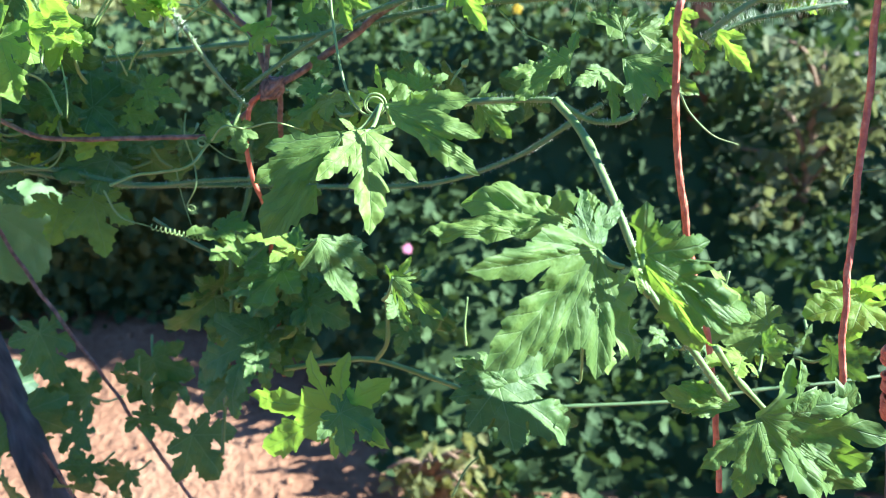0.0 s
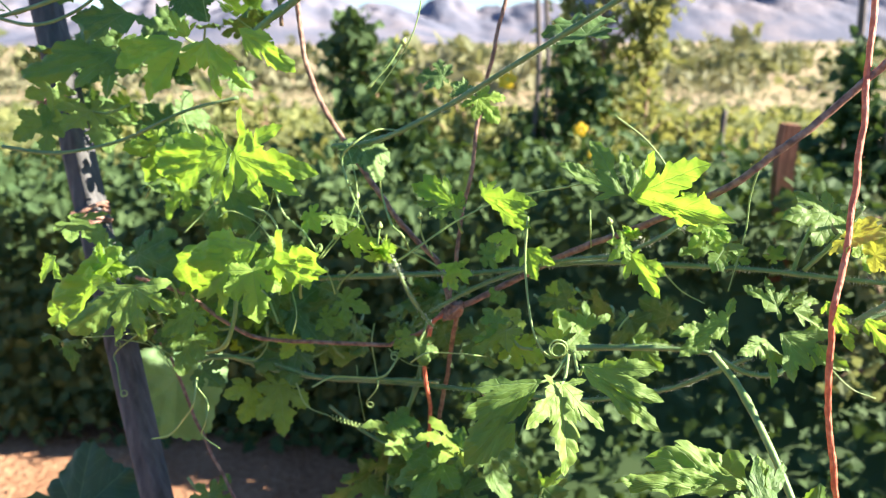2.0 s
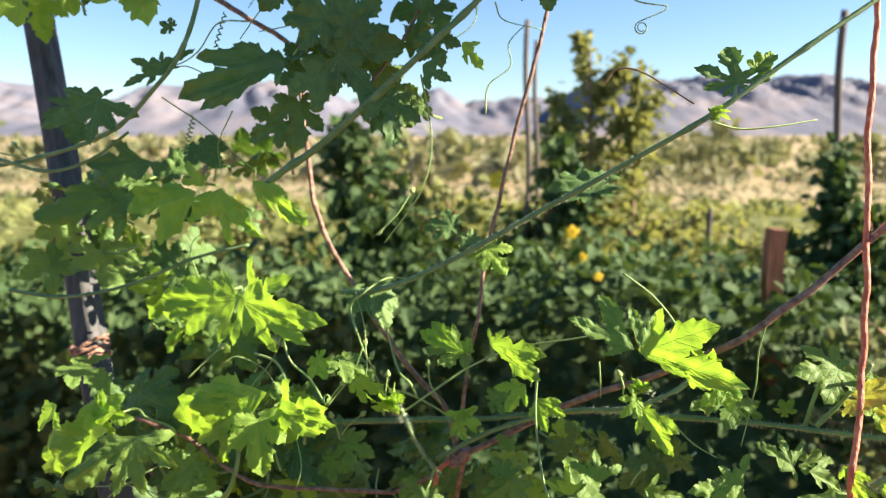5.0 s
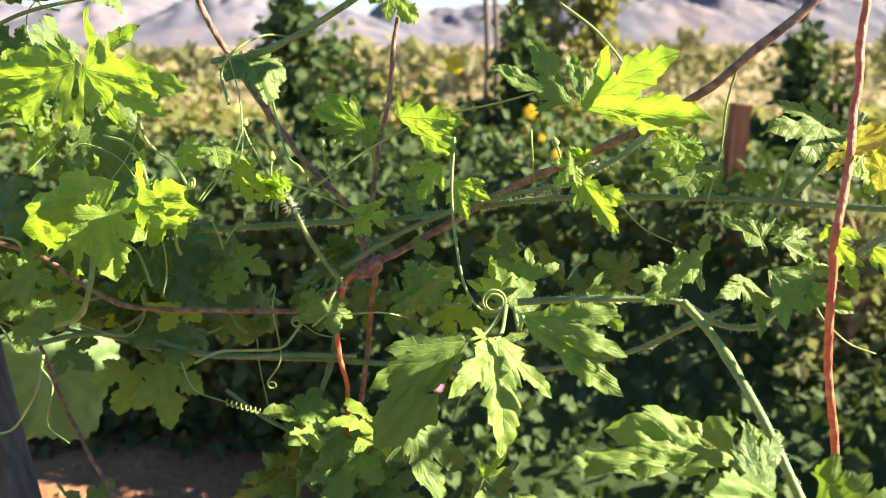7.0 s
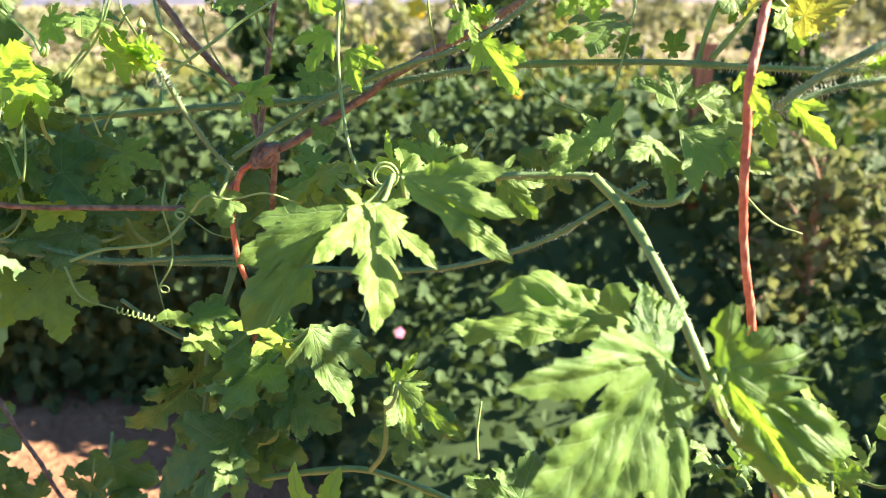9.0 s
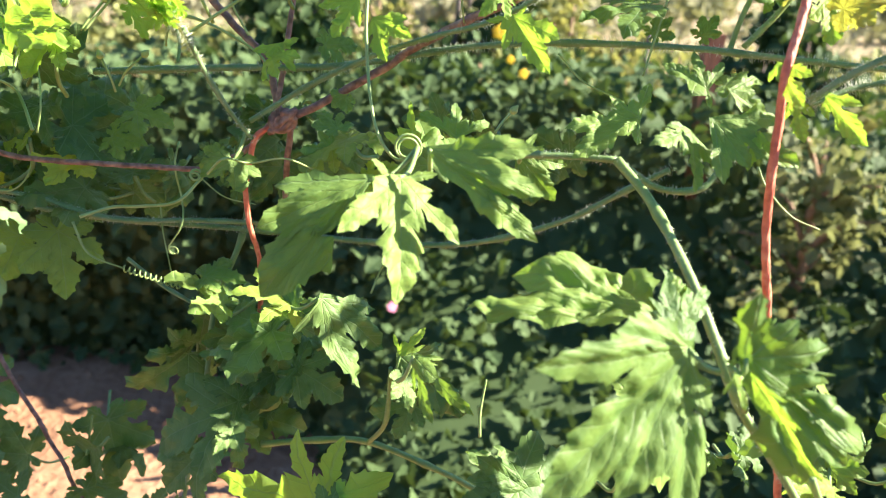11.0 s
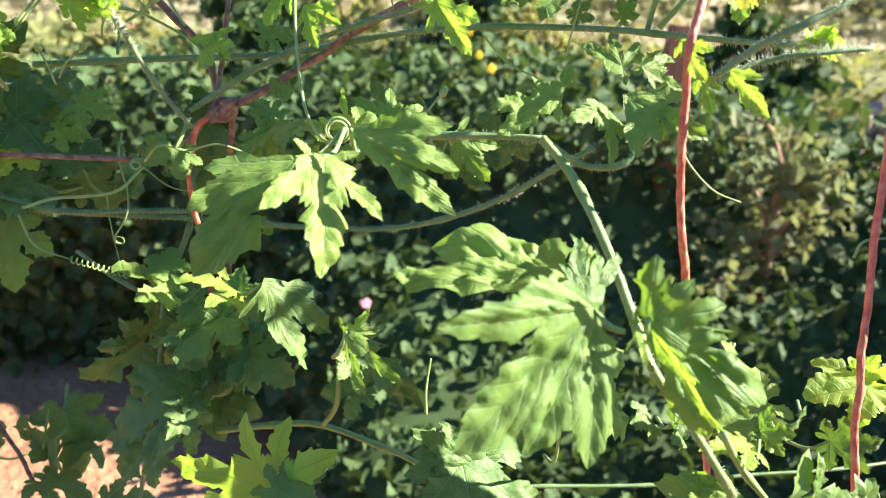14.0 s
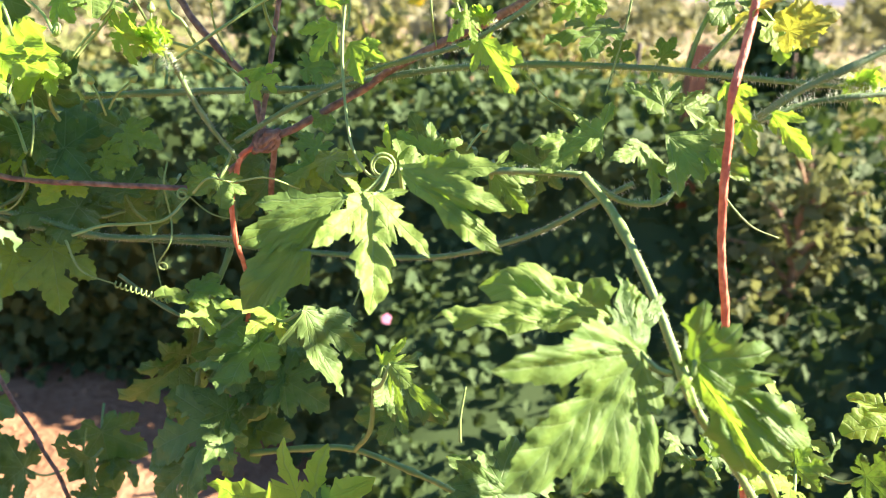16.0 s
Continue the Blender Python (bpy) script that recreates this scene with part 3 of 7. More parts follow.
def bush(at, height, width, count, seed, label, mat, size=0.05, lean=0.0, narrow_top=0.35, name="bush"):
    """A trunk with limbs and clumps of leaves, wider below."""
    rng = random.Random(seed)
    at = Vector(at)
    t = thing(name, at, label, "bush")
    top = at + Vector((lean, 0, height * 0.93))
    mesh_part("trunk", *tube(spline((at, at + Vector((lean * 0.4 + 0.02, 0, height * 0.5)), top), 0.05), lambda u: 0.02 * (1 - 0.8 * u), 7), DRY, t)
    spots = []
    limbs = 20
    for k in range(limbs):
        z = height * (0.12 + 0.86 * (k + rng.random()) / limbs)
        reach = 1.5 * width * (1 - (1 - narrow_top) * z / height) * rng.uniform(0.5, 1.1)
        th = rng.uniform(0, 6.28)
        root = at + Vector((lean * z / height, 0, z * 0.85))
        end = at + Vector((lean * z / height + math.cos(th) * reach, math.sin(th) * reach * 0.8, z))
        mesh_part("limb", *tube(spline((root, (root + end) / 2 + Vector((0, 0, 0.03)), end), 0.04), lambda u: 0.008 * (1 - 0.7 * u), 5), DRY, t)
        for _ in range(count // limbs):
            u = rng.random() ** 0.6
            p = root.lerp(end, u) + rand_dir(rng) * abs(rng.gauss(0, 0.5)) * (0.05 + width * 0.45 * (1 - (1 - narrow_top) * z / height))
            if p.z < 0.02:
                continue
            spots.append((p, rand_dir(rng, 1, (0, 0, -0.3)), rand_dir(rng, 0.8, (0, -0.5, 0.6)), size * rng.uniform(0.6, 1.25)))
    leaf_cloud("crown", spots, mat, "", "", parent=t)
    return t


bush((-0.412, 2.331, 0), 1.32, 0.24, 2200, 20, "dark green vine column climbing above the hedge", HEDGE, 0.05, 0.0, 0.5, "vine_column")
bush((0.44, 2.985, 0), 1.72, 0.50, 3600, 21, "tall sunlit yellow-green shrub with a thin ragged top", WEED, 0.040, 0.0, 0.12, "bush")
bush((0.62, 3.03, 0), 1.56, 0.34, 1500, 51, "slender sunlit yellow-green shrub with a thin top", WEED, 0.040, 0.03, 0.10, "bush")
bush((0.229, 2.598, 0), 1.25, 0.3, 1500, 22, "green shrub half in shade beside the poles", HEDGE, 0.05, 0.0, 0.35, "bush")
bush((0.375, 2.778, 0), 1.08, 0.3, 1100, 23, "sunlit yellow-green shrub among the poles", WEED, 0.045, 0.0, 0.4, "bush")
bush((-0.125, 2.758, 0), 1.08, 0.32, 1100, 24, "sunlit yellow-green shrub beyond the hedge", WEED, 0.05, 0.0, 0.4, "bush")
bush((-0.363, 3.070, 0), 1.18, 0.26, 900, 25, "green shrub beyond the shaded hedge", WEED, 0.05, 0.0, 0.4, "bush")
bush((0.903, 3.282, 0), 0.94, 0.32, 1000, 26, "yellow-green weedy shrub in the sun", WEED, 0.045, 0.0, 0.4, "bush")
bush((1.263, 3.385, 0), 0.86, 0.35, 1000, 27, "low yellow-green weeds in the sun", WEED, 0.045, 0.0, 0.4, "bush")
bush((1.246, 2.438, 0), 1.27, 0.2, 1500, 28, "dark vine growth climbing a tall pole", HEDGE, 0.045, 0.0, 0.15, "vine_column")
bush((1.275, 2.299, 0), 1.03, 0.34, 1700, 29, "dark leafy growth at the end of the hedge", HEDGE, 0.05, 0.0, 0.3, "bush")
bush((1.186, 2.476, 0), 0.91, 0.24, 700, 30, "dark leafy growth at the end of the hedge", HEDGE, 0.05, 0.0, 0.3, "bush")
bush((-1.854, 3.092, 0), 1.06, 0.5, 1300, 31, "sunlit yellow-green shrub beyond the hedge", WEED, 0.055, 0.0, 0.4, "bush")
bush((-1.016, 3.016, 0), 1.02, 0.42, 1200, 32, "sunlit yellow-green shrub beyond the hedge", WEED, 0.055, 0.0, 0.4, "bush")
bush((-2.581, 3.054, 0), 1.01, 0.5, 1000, 33, "sunlit yellow-green shrub beyond the hedge", WEED, 0.055, 0.0, 0.4, "bush")
bush((1.48, 2.02, 0), 0.80, 0.24, 900, 49, "dry greyish dead shrub at the end of the hedge", DEAD, 0.04)
bush((0.03, 0.97, 0), 0.20, 0.10, 260, 50, "small yellow-green weed clump at the foot of the hedge", WEED, 0.03, 0.0, 0.5, "weed_clump")
bush((0.942, 1.524, 0), 0.86, 0.24, 1100, 48, "olive green shrub lit among the shaded hedge", OLIVE, 0.035)


def pole(name, at, height, radius, mat, label, square=False):
    at = Vector(at)
    t = thing(name, at, label, "pole", "row poles")
    line = [at + Vector((0.01 * math.sin(i * 0.5), 0, height * i / 24)) for i in range(25)]
    v, f = tube(line, radius, 4 if square else 9, 0.06, int(height * 100))
    mesh_part("shaft", v, f, mat, t, smooth=not square)
    return t


pole("row_pole", (0.157, 2.666, 0), 1.671, 0.01, CANE, "thin pale pole standing in the planted row", False)
pole("row_pole", (0.204, 2.811, 0), 1.613, 0.009, CANE, "thin pale pole standing in the planted row", False)
pole("row_pole", (1.240, 2.506, 0), 1.670, 0.013, CANE, "tall grey pole wrapped in dark vines", False)
pole("row_stake", (0.949, 2.878, 0), 0.936, 0.012, CANE, "short pale wooden stake in sunlit weeds", False)
pole("timber_post", (0.750, 1.76, 0), 1.004, 0.029, WOOD_RED, "red-brown square timber post in the hedge", True)


def flower(at, size, seed, mat, label, name="flower"):
    """An open five-petalled flower facing the path."""
    rng = random.Random(seed)
    at = Vector(at)
    t = thing(name, at, label, "flower", "hedge flowers")
    axis = rand_dir(rng, 0.35, (0.1, -1, 0.2))
    a = axis.orthogonal().normalized()
    for k in range(5):
        th = 2 * math.pi * k / 5 + rng.uniform(-0.1, 0.1)
        d = (a * math.cos(th) + axis.cross(a) * math.sin(th))
        s = axis.cross(d)
        vv, ff = [], []
        for i in range(6):
            u = i / 5
            w = size * 0.46 * math.sin(math.pi * min(0.93, 0.12 + 0.75 * u)) 
            c = at + d * size * u + axis * size * (0.25 * u - 0.3 * u * u)
            vv += [c - s * w, c + axis * size * 0.04, c + s * w]
        for i in range(5):
            for k2 in (0, 1):
                ff.append((i * 3 + k2, i * 3 + k2 + 1, (i + 1) * 3 + k2 + 1, (i + 1) * 3 + k2))
        mesh_part("petal", vv, ff, mat, t)
    line = [at - axis * 0.003, at + axis * size * 0.12, at + axis * size * 0.22]
    mesh_part("centre", *tube(line, lambda u: size * 0.14 * (1.1 - u * 0.7), 8), BUD, t)
    return t

flower((0.042, 2.430, 1.083), 0.036, 3, PETAL, "bright yellow flower above the hedge")
flower((0.236, 1.90, 0.972), 0.021, 4, PETAL, "bright yellow flower on the crest of the hedge")
flower((0.266, 1.88, 0.906), 0.012, 6, PETAL, "small yellow flower on the crest of the hedge")
flower((0.262, 1.60, 0.906), 0.012, 9, PETAL, "small yellow flower on the shaded face of the hedge")
flower((-0.012, 1.417, 0.408), 0.012, 8, PINK, "small pink flower low in the hedge")

# scrub and groves on the plain
def scatter(name, count, y0, y1, half, size, seed, mat, label, category, tall=1.0):
    rng = random.Random(seed)
    spots = []
    for _ in range(count):
        y = y0 * (y1 / y0) ** rng.random()
        x = rng.uniform(-1, 1) * half * y
        s = size * rng.uniform(0.5, 1.5) * (0.6 + 0.8 * max(0, noise.noise(Vector((x * 0.05, y * 0.05, seed)))))
        g = ground_height(x, y)
        for _ in range(16):
            d = rand_dir(rng)
            p = Vector((x, y, g + s * 0.5 * tall)) + Vector((d.x * s * 0.5, d.y * s * 0.5, abs(d.z) * s * 0.55 * tall - s * 0.3 * tall)) * rng.uniform(0.5, 1)
            spots.append((p, rand_dir(rng), rand_dir(rng, 0.8, (0, -0.4, 0.7)), s * rng.uniform(0.3, 0.55)))
    return leaf_cloud(name, spots, mat, label, category)


scatter("dry_scrub", 1500, 9, 70, 0.9, 0.38, 41, SCRUB, "dry yellowish scrub on the plain", "scrub")
scatter("weeds", 500, 5, 14, 0.9, 0.45, 42, WEED, "sunlit weeds at the field edge", "weeds")
scatter("far_scrub", 1300, 50, 900, 0.9, 2.6, 43, SCRUB, "distant dry scrub on the plain", "scrub")
scatter("far_grove", 700, 60, 1100, 0.9, 4.2, 44, GROVE, "distant dark trees across the plain", "trees", 1.5)


def mountains(name, y, skyline, seed, label, rows=60, cols=420, depth=1100, half=3600, rough=0.6):
    """A range with gullied flanks; skyline(x) gives its height."""
    vv = []
    for j in range(rows):
        v = j / (rows - 1)
        for i in range(cols):
            x = -half + 2 * half * i / (cols - 1)
            yy = y + v * depth
            ridge = skyline(x + 60 * v)
            q = Vector((x * 0.0075 + yy * 0.002, yy * 0.0022, seed))
            gully = 1 - abs(noise.noise(q * 1.4)) * 1.5
            fine = 1 - abs(noise.noise(q * 4.1))
            shape = math.sin(min(1, v * 1.25) * math.pi / 2) ** 1.15
            h = ridge * shape * (1 + rough * (0.42 * (gully - 0.7) + 0.26 * (fine - 0.7) + 0.12 * noise.noise(q * 9)) * math.sin(math.pi * min(1, v / 0.82)))
            vv.append((x, yy, h - 6))
    ff = [(j * cols + i, j * cols + i + 1, (j + 1) * cols + i + 1, (j + 1) * cols + i) for j in range(rows - 1) for i in range(cols - 1)]
    ob = mesh_part(name, vv, ff, ROCK_HAZED)
    return tagged(ob, label, "mountains", kind="structure")


def peaks(*tops):
    def f(x):
        return max(6, max(h * math.exp(-abs((x - c) / w) ** p) for c, h, w, p in tops)) * (1 + 0.07 * noise.noise(Vector((x * 0.004, 9, 0))) + 0.03 * noise.noise(Vector((x * 0.016, 9, 0))))
    return f


mountains("mountain_range", 2300, peaks((700, 240, 330, 4.0), (1060, 250, 400, 3.4), (1450, 250, 500, 2.2), (2400, 240, 700, 2)), 3, "bare mountain range with gullies, haze blue put into its colour")
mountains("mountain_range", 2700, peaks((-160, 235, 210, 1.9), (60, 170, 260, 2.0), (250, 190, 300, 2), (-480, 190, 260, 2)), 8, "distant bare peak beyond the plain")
mountains("mountain_range", 1900, peaks((-690, 205, 330, 2.2), (-1120, 195, 300, 2.2), (-2000, 220, 700, 2), (-330, 120, 260, 2.2)), 13, "hills beyond the plain with haze put into their colour")

# ---- trellis: posts and twines ----
def old_post(foot, top, radius, label):
    """A split, weathered wooden post with flats and long cracks."""
    foot, top = Vector(foot), Vector(top)
    t = thing("wooden_post", foot, label, "post")
    rng = random.Random(5)
    line = [foot + (top - foot) * (i / 90) for i in range(91)]
    rows = frames_along(line)
    verts, faces, ring = [], [], 22
    for i, (p, a, b, _) in enumerate(rows):
        bend = Vector((noise.noise(Vector((0, 0, i * 0.06))), noise.noise(Vector((5, 0, i * 0.06))), 0)) * radius * 0.25
        for k in range(ring):
            th = 2 * math.pi * k / ring
            r = radius * (1 + 0.14 * math.cos(4 * th + 0.6) + 0.08 * noise.noise(Vector((k * 0.9, i * 0.05, 1))))
            if k in (3, 9, 16):
                r *= 0.84 + 0.1 * noise.noise(Vector((k, i * 0.12, 4)))
            verts.append(p + bend + (a * math.cos(th) + b * math.sin(th)) * r)
    for i in range(len(rows) - 1):
        for k in range(ring):
            k2 = (k + 1) % ring
            faces.append((i * ring + k, i * ring + k2, (i + 1) * ring + k2, (i + 1) * ring + k))
    faces.append(tuple((len(rows) - 1) * ring + k for k in range(ring)))
    mesh_part("shaft", verts, faces, WOOD_GREY, t)
    return t


def cane_stake(foot, top, radius, first, label):
    """A cane with swollen joints."""
    foot, top = Vector(foot), Vector(top)
    t = thing("cane_stake", foot, label, "stake")
    total = (top - foot).length
    n = int(total / 0.004)
    line = [foot + (top - foot) * (i / n) for i in range(n + 1)]

    def r(u):
        d = (u * total - first + 0.095) % 0.19 - 0.095
        return radius * (1 + 0.10 * math.exp(-(d / 0.0035) ** 2) - 0.05 * math.exp(-((d + 0.008) / 0.003) ** 2))
    mesh_part("shaft", *tube(line, r, 20, 0.05, 3), CANE, t)
    k = 0
    while first + 0.19 * k < total - 0.02:
        p = foot + (top - foot).normalized() * (first + 0.19 * k)
        ring = [p + (top - foot).normalized() * 0.0012 * (i - 2) for i in range(5)]
        mesh_part("joint", *tube(ring, lambda u: radius * (1.085 + 0.035 * math.sin(math.pi * u)), 22, 0.04, k), CANE_DARK, t, "dark ringed joint")
        band = [p - (top - foot).normalized() * (0.0035 + 0.0011 * i) for i in range(6)]
        mesh_part("bloom", *tube(band, radius * 1.012, 22, 0.02, k), CANE_PALE, t, "pale waxy band under the joint")
        k += 1
    return t


def wrapping(centre, axis, radius, thick, turns, height, seed, label, mat=None):
    """Twine wound several times round a post, with a knot."""
    c, ax = Vector(centre), Vector(axis).normalized()
    t = thing("twine_wrapping", c, label, "twine", "twine wrappings")
    rng = random.Random(seed)
    s = ax.orthogonal().normalized()
    w = ax.cross(s)
    for k in range(turns):
        h0, h1, ph = rng.uniform(-0.5, 0.5) * height, rng.uniform(-0.5, 0.5) * height, rng.uniform(0, 6)
        rr = radius * rng.uniform(1.03, 1.13)
        line = []
        for i in range(41):
            th = 2 * math.pi * i / 40
            line.append(c + (s * math.cos(th) + w * math.sin(th)) * rr + ax * (h0 + (h1 - h0) * (0.5 + 0.5 * math.sin(th + ph))))
        mesh_part("turn", *twisted(line, thick * rng.uniform(0.8, 1.15), 3, 0.011, k), mat or TWINE, t)
    toward = Vector((-0.75, -0.6, 0.05)).normalized()
    p = c + toward * (radius + thick)
    knot = [p + Vector((math.sin(i * 0.9) * thick * 1.5, math.cos(i * 1.7) * thick * 0.9, math.cos(i * 0.9) * thick * 2.0)) for i in range(12)]
    mesh_part("knot", *twisted(spline(knot, 0.002), thick * 1.2, 3, 0.011, seed), mat or TWINE, t)
    return t


old_post((-0.0746, 0.1696, -0.0500), (-0.4610, 0.6035, 1.4712), 0.0115, "dark grey weathered split wooden trellis post leaning among vines")
wrapping((-0.3587, 0.4880, 1.0664), (-0.3865, 0.4339, 1.5212), 0.0126, 0.0015, 6, 0.018, 3, "loose orange twine tied round the grey wooden post", TWINE_OLD)
wrapping((-0.3876, 0.5148, 1.1602), (-0.3865, 0.4339, 1.5212), 0.0126, 0.0015, 4, 0.010, 4, "orange twine looped round the grey wooden post", TWINE_OLD)
cane_stake((0.3552, -0.0116, -0.0500), (0.2754, 0.3786, 1.3189), 0.0118, 0.0864, "greyish brown cane stake with a ringed joint")
wrapping((0.2999, 0.2588, 0.8984), (-0.0798, 0.3903, 1.3689), 0.0124, 0.0012, 8, 0.013, 6, "thick orange twine wound tightly round the cane stake")
wrapping((0.3006, 0.2555, 0.8869), (-0.0798, 0.3903, 1.3689), 0.0124, 0.0012, 6, 0.013, 7, "thick orange twine wound tightly round the cane stake")
wrapping((0.3015, 0.2510, 0.8711), (-0.0798, 0.3903, 1.3689), 0.0124, 0.0012, 12, 0.013, 8, "thick orange twine wound tightly round the cane stake")
twine(0.0021, (0.2202, 0.3129, 1.2414), (0.1887, 0.3184, 1.1950), (0.1333, 0.3275, 1.1391), (0.1116, 0.3347, 1.1208), (0.0766, 0.3529, 1.0968), (0.0412, 0.3663, 1.0783), (0.0083, 0.3789, 1.0567), (-0.0207, 0.3828, 1.0375), (-0.0406, 0.3832, 1.0279), mat=TWINE_OLD, label="faded brown-red twine slanting down to the net knot")
twine(0.002, (-0.2645, 0.4742, 1.3683), (-0.2080, 0.4768, 1.3339), (-0.1741, 0.4761, 1.3097), (-0.1664, 0.4741, 1.2587), (-0.1535, 0.4588, 1.1832), (-0.1146, 0.4347, 1.1208), (-0.0755, 0.4095, 1.0763), (-0.0540, 0.3979, 1.0574), (-0.0432, 0.3832, 1.0277), mat=TWINE_OLD, label="faded brown-red twine among the dark upper leaves")
twine(0.0014, (0.0233, 0.4380, 1.3735), (0.0119, 0.4274, 1.3142), (-0.0051, 0.4219, 1.2510), (-0.0204, 0.4148, 1.1824), (-0.0320, 0.4027, 1.1182), (-0.0397, 0.3934, 1.0747), (-0.0452, 0.3804, 1.0290), mat=TWINE_OLD, label="faded brown-red twine hanging down to the knot")
twine(0.0015, (-0.0438, 0.3826, 1.0257), (-0.0561, 0.3793, 1.0183), (-0.0614, 0.3778, 0.9979), (-0.0613, 0.3788, 0.9686), (-0.0602, 0.3895, 0.9404), (-0.0637, 0.4019, 0.8965), (-0.0664, 0.4010, 0.8494), (-0.0698, 0.4005, 0.8039), label="orange twine hanging below the net knot")
twine(0.0017, (-0.0405, 0.3881, 1.0229), (-0.0425, 0.3937, 0.9988), (-0.0480, 0.4037, 0.9683), (-0.0538, 0.4165, 0.9258), (-0.0593, 0.4167, 0.8828), (-0.0644, 0.4005, 0.8038), mat=TWINE_OLD, label="orange twine hanging below the net knot")
twine(0.0015, (-0.0864, 0.3814, 0.9995), (-0.1276, 0.3817, 1.0003), (-0.1608, 0.3819, 1.0010), (-0.1873, 0.3827, 1.0037), (-0.2135, 0.3916, 1.0129), (-0.2472, 0.4024, 1.0291), (-0.2853, 0.4111, 1.0375), mat=TWINE_OLD, label="dull red twine running level through the leaves")
twine(0.0015, (-0.0471, 0.3831, 1.0273), (-0.0645, 0.3843, 1.0096), (-0.0877, 0.3870, 0.9972), mat=TWINE_OLD, label="short orange twine end tied to the net")
twine(0.0017, (0.2108, 0.3968, 1.4482), (0.2044, 0.3786, 1.3842), (0.1965, 0.3591, 1.3157), (0.1882, 0.3402, 1.2497), (0.1800, 0.3150, 1.1799), (0.1725, 0.2950, 1.1228), (0.1640, 0.2800, 1.0926), (0.1598, 0.2715, 1.0681), (0.1660, 0.2725, 1.0196), (0.1732, 0.2729, 0.9820), (0.1841, 0.2754, 0.9453), (0.1935, 0.2765, 0.9163), (0.1990, 0.2690, 0.8842), (0.2020, 0.2600, 0.8535), (0.2060, 0.2520, 0.8170), label="bright orange-red twine hanging straight in the sun")
twine(0.0017, (0.2724, 0.3169, 1.1023), (0.2689, 0.3090, 1.0747), (0.2660, 0.2945, 1.0280), (0.2620, 0.2790, 0.9802), (0.2581, 0.2621, 0.9320), (0.2585, 0.2511, 0.8934), (0.2625, 0.2501, 0.8790), label="orange-red twine slanting down beside the cane stake")
twine(0.0014, (-0.3254, 0.4744, 0.9968), (-0.2905, 0.4557, 0.9533), (-0.2721, 0.4439, 0.9120), (-0.2470, 0.4301, 0.8635), (-0.2125, 0.4135, 0.8053), (-0.1777, 0.3953, 0.7414), (-0.1376, 0.3754, 0.6717), mat=TWINE_OLD, label="pale red twine slanting down across the soil")
twine(0.0014, (-0.3485, 0.4902, 1.0740), (-0.3384, 0.4570, 0.9577), (-0.3197, 0.4377, 0.8899), (-0.3048, 0.4198, 0.8272), (-0.2863, 0.4068, 0.7817), (-0.2649, 0.3947, 0.7393), (-0.2322, 0.3763, 0.6747), mat=TWINE_OLD, label="dull red twine running down beside the wooden post")

def net_knot(centre):
    c = Vector(centre)
    t = thing("twine_knot", c, "tangled orange twine knot where the net strings meet", "twine")
    for k, size in enumerate((0.0055, 0.005, 0.006, 0.004)):
        line = [c + Vector((math.cos(i * 0.8 + k * 1.3) * size, math.sin(i * 1.1 + k) * size * 0.5, math.sin(i * 0.8 + k * 2.1) * size * 0.9)) for i in range(11)]
        mesh_part("loop", *twisted(spline(line, 0.002), 0.0018, 3, 0.011, k), TWINE_OLD, t)


net_knot((-0.0419, 0.3800, 1.0276))

# ---- the near vines ----
vine_mid = thing("bitter_melon_vine", (0, 0.35, 0), "hairy climbing vine with deeply lobed leaves on twine net", "vine", "trellis vines")
vine_right = thing("bitter_melon_vine", (0.16, 0.3, 0), "climbing vine with pale sunlit lobed leaves beside the orange twine", "vine", "trellis vines")
vine_left = thing("bitter_melon_vine", (-0.25, 0.4, 0), "dense climbing vine with bright backlit yellow-green leaves by the wooden post", "vine", "trellis vines")
vine_top = thing("bitter_melon_vine", (-0.1, 0.35, 0), "climbing vine with dark shaded leaves hanging against the sky", "vine", "trellis vines")
vine_low = thing("bitter_melon_vine", (-0.05, 0.4, 0), "leafy shaded vine hanging low over the orange soil", "vine", "trellis vines")
gourd = thing("gourd_plant", (-0.3, 0.6, 0), "broad pale gourd leaves growing behind the wooden post", "gourd plant")

stem(vine_mid, 0.0018, (-0.2271, 0.4227, 0.9691), (-0.1631, 0.4025, 0.9640), (-0.0665, 0.3955, 0.9615), (0.0084, 0.3829, 0.9612), (0.0568, 0.3663, 0.9688), (0.0987, 0.3414, 0.9910), (0.1251, 0.3260, 1.0134), (0.1414, 0.3200, 1.0255), hair=2600)
stem(vine_mid, 0.0019, (0.0373, 0.3265, 1.0259), (0.0718, 0.3212, 1.0294), (0.0952, 0.3183, 1.0302), (0.1148, 0.3122, 1.0309), hair=2600)
stem(vine_right, 0.0021, (0.1148, 0.3122, 1.0309), (0.1256, 0.2930, 1.0183), (0.1317, 0.2570, 1.0014), (0.1376, 0.2328, 0.9820), (0.1433, 0.2222, 0.9668), (0.1601, 0.2157, 0.9441), (0.1806, 0.2135, 0.9144), hair=3000, hair_len=0.0012, mat=STEM_PALE)
stem(vine_mid, 0.0016, (0.1170, 0.3149, 1.0293), (0.1314, 0.3123, 1.0202), (0.1435, 0.3088, 1.0188), (0.1528, 0.3066, 1.0220), (0.1586, 0.3085, 1.0288), (0.1633, 0.3048, 1.0376), hair=3000)
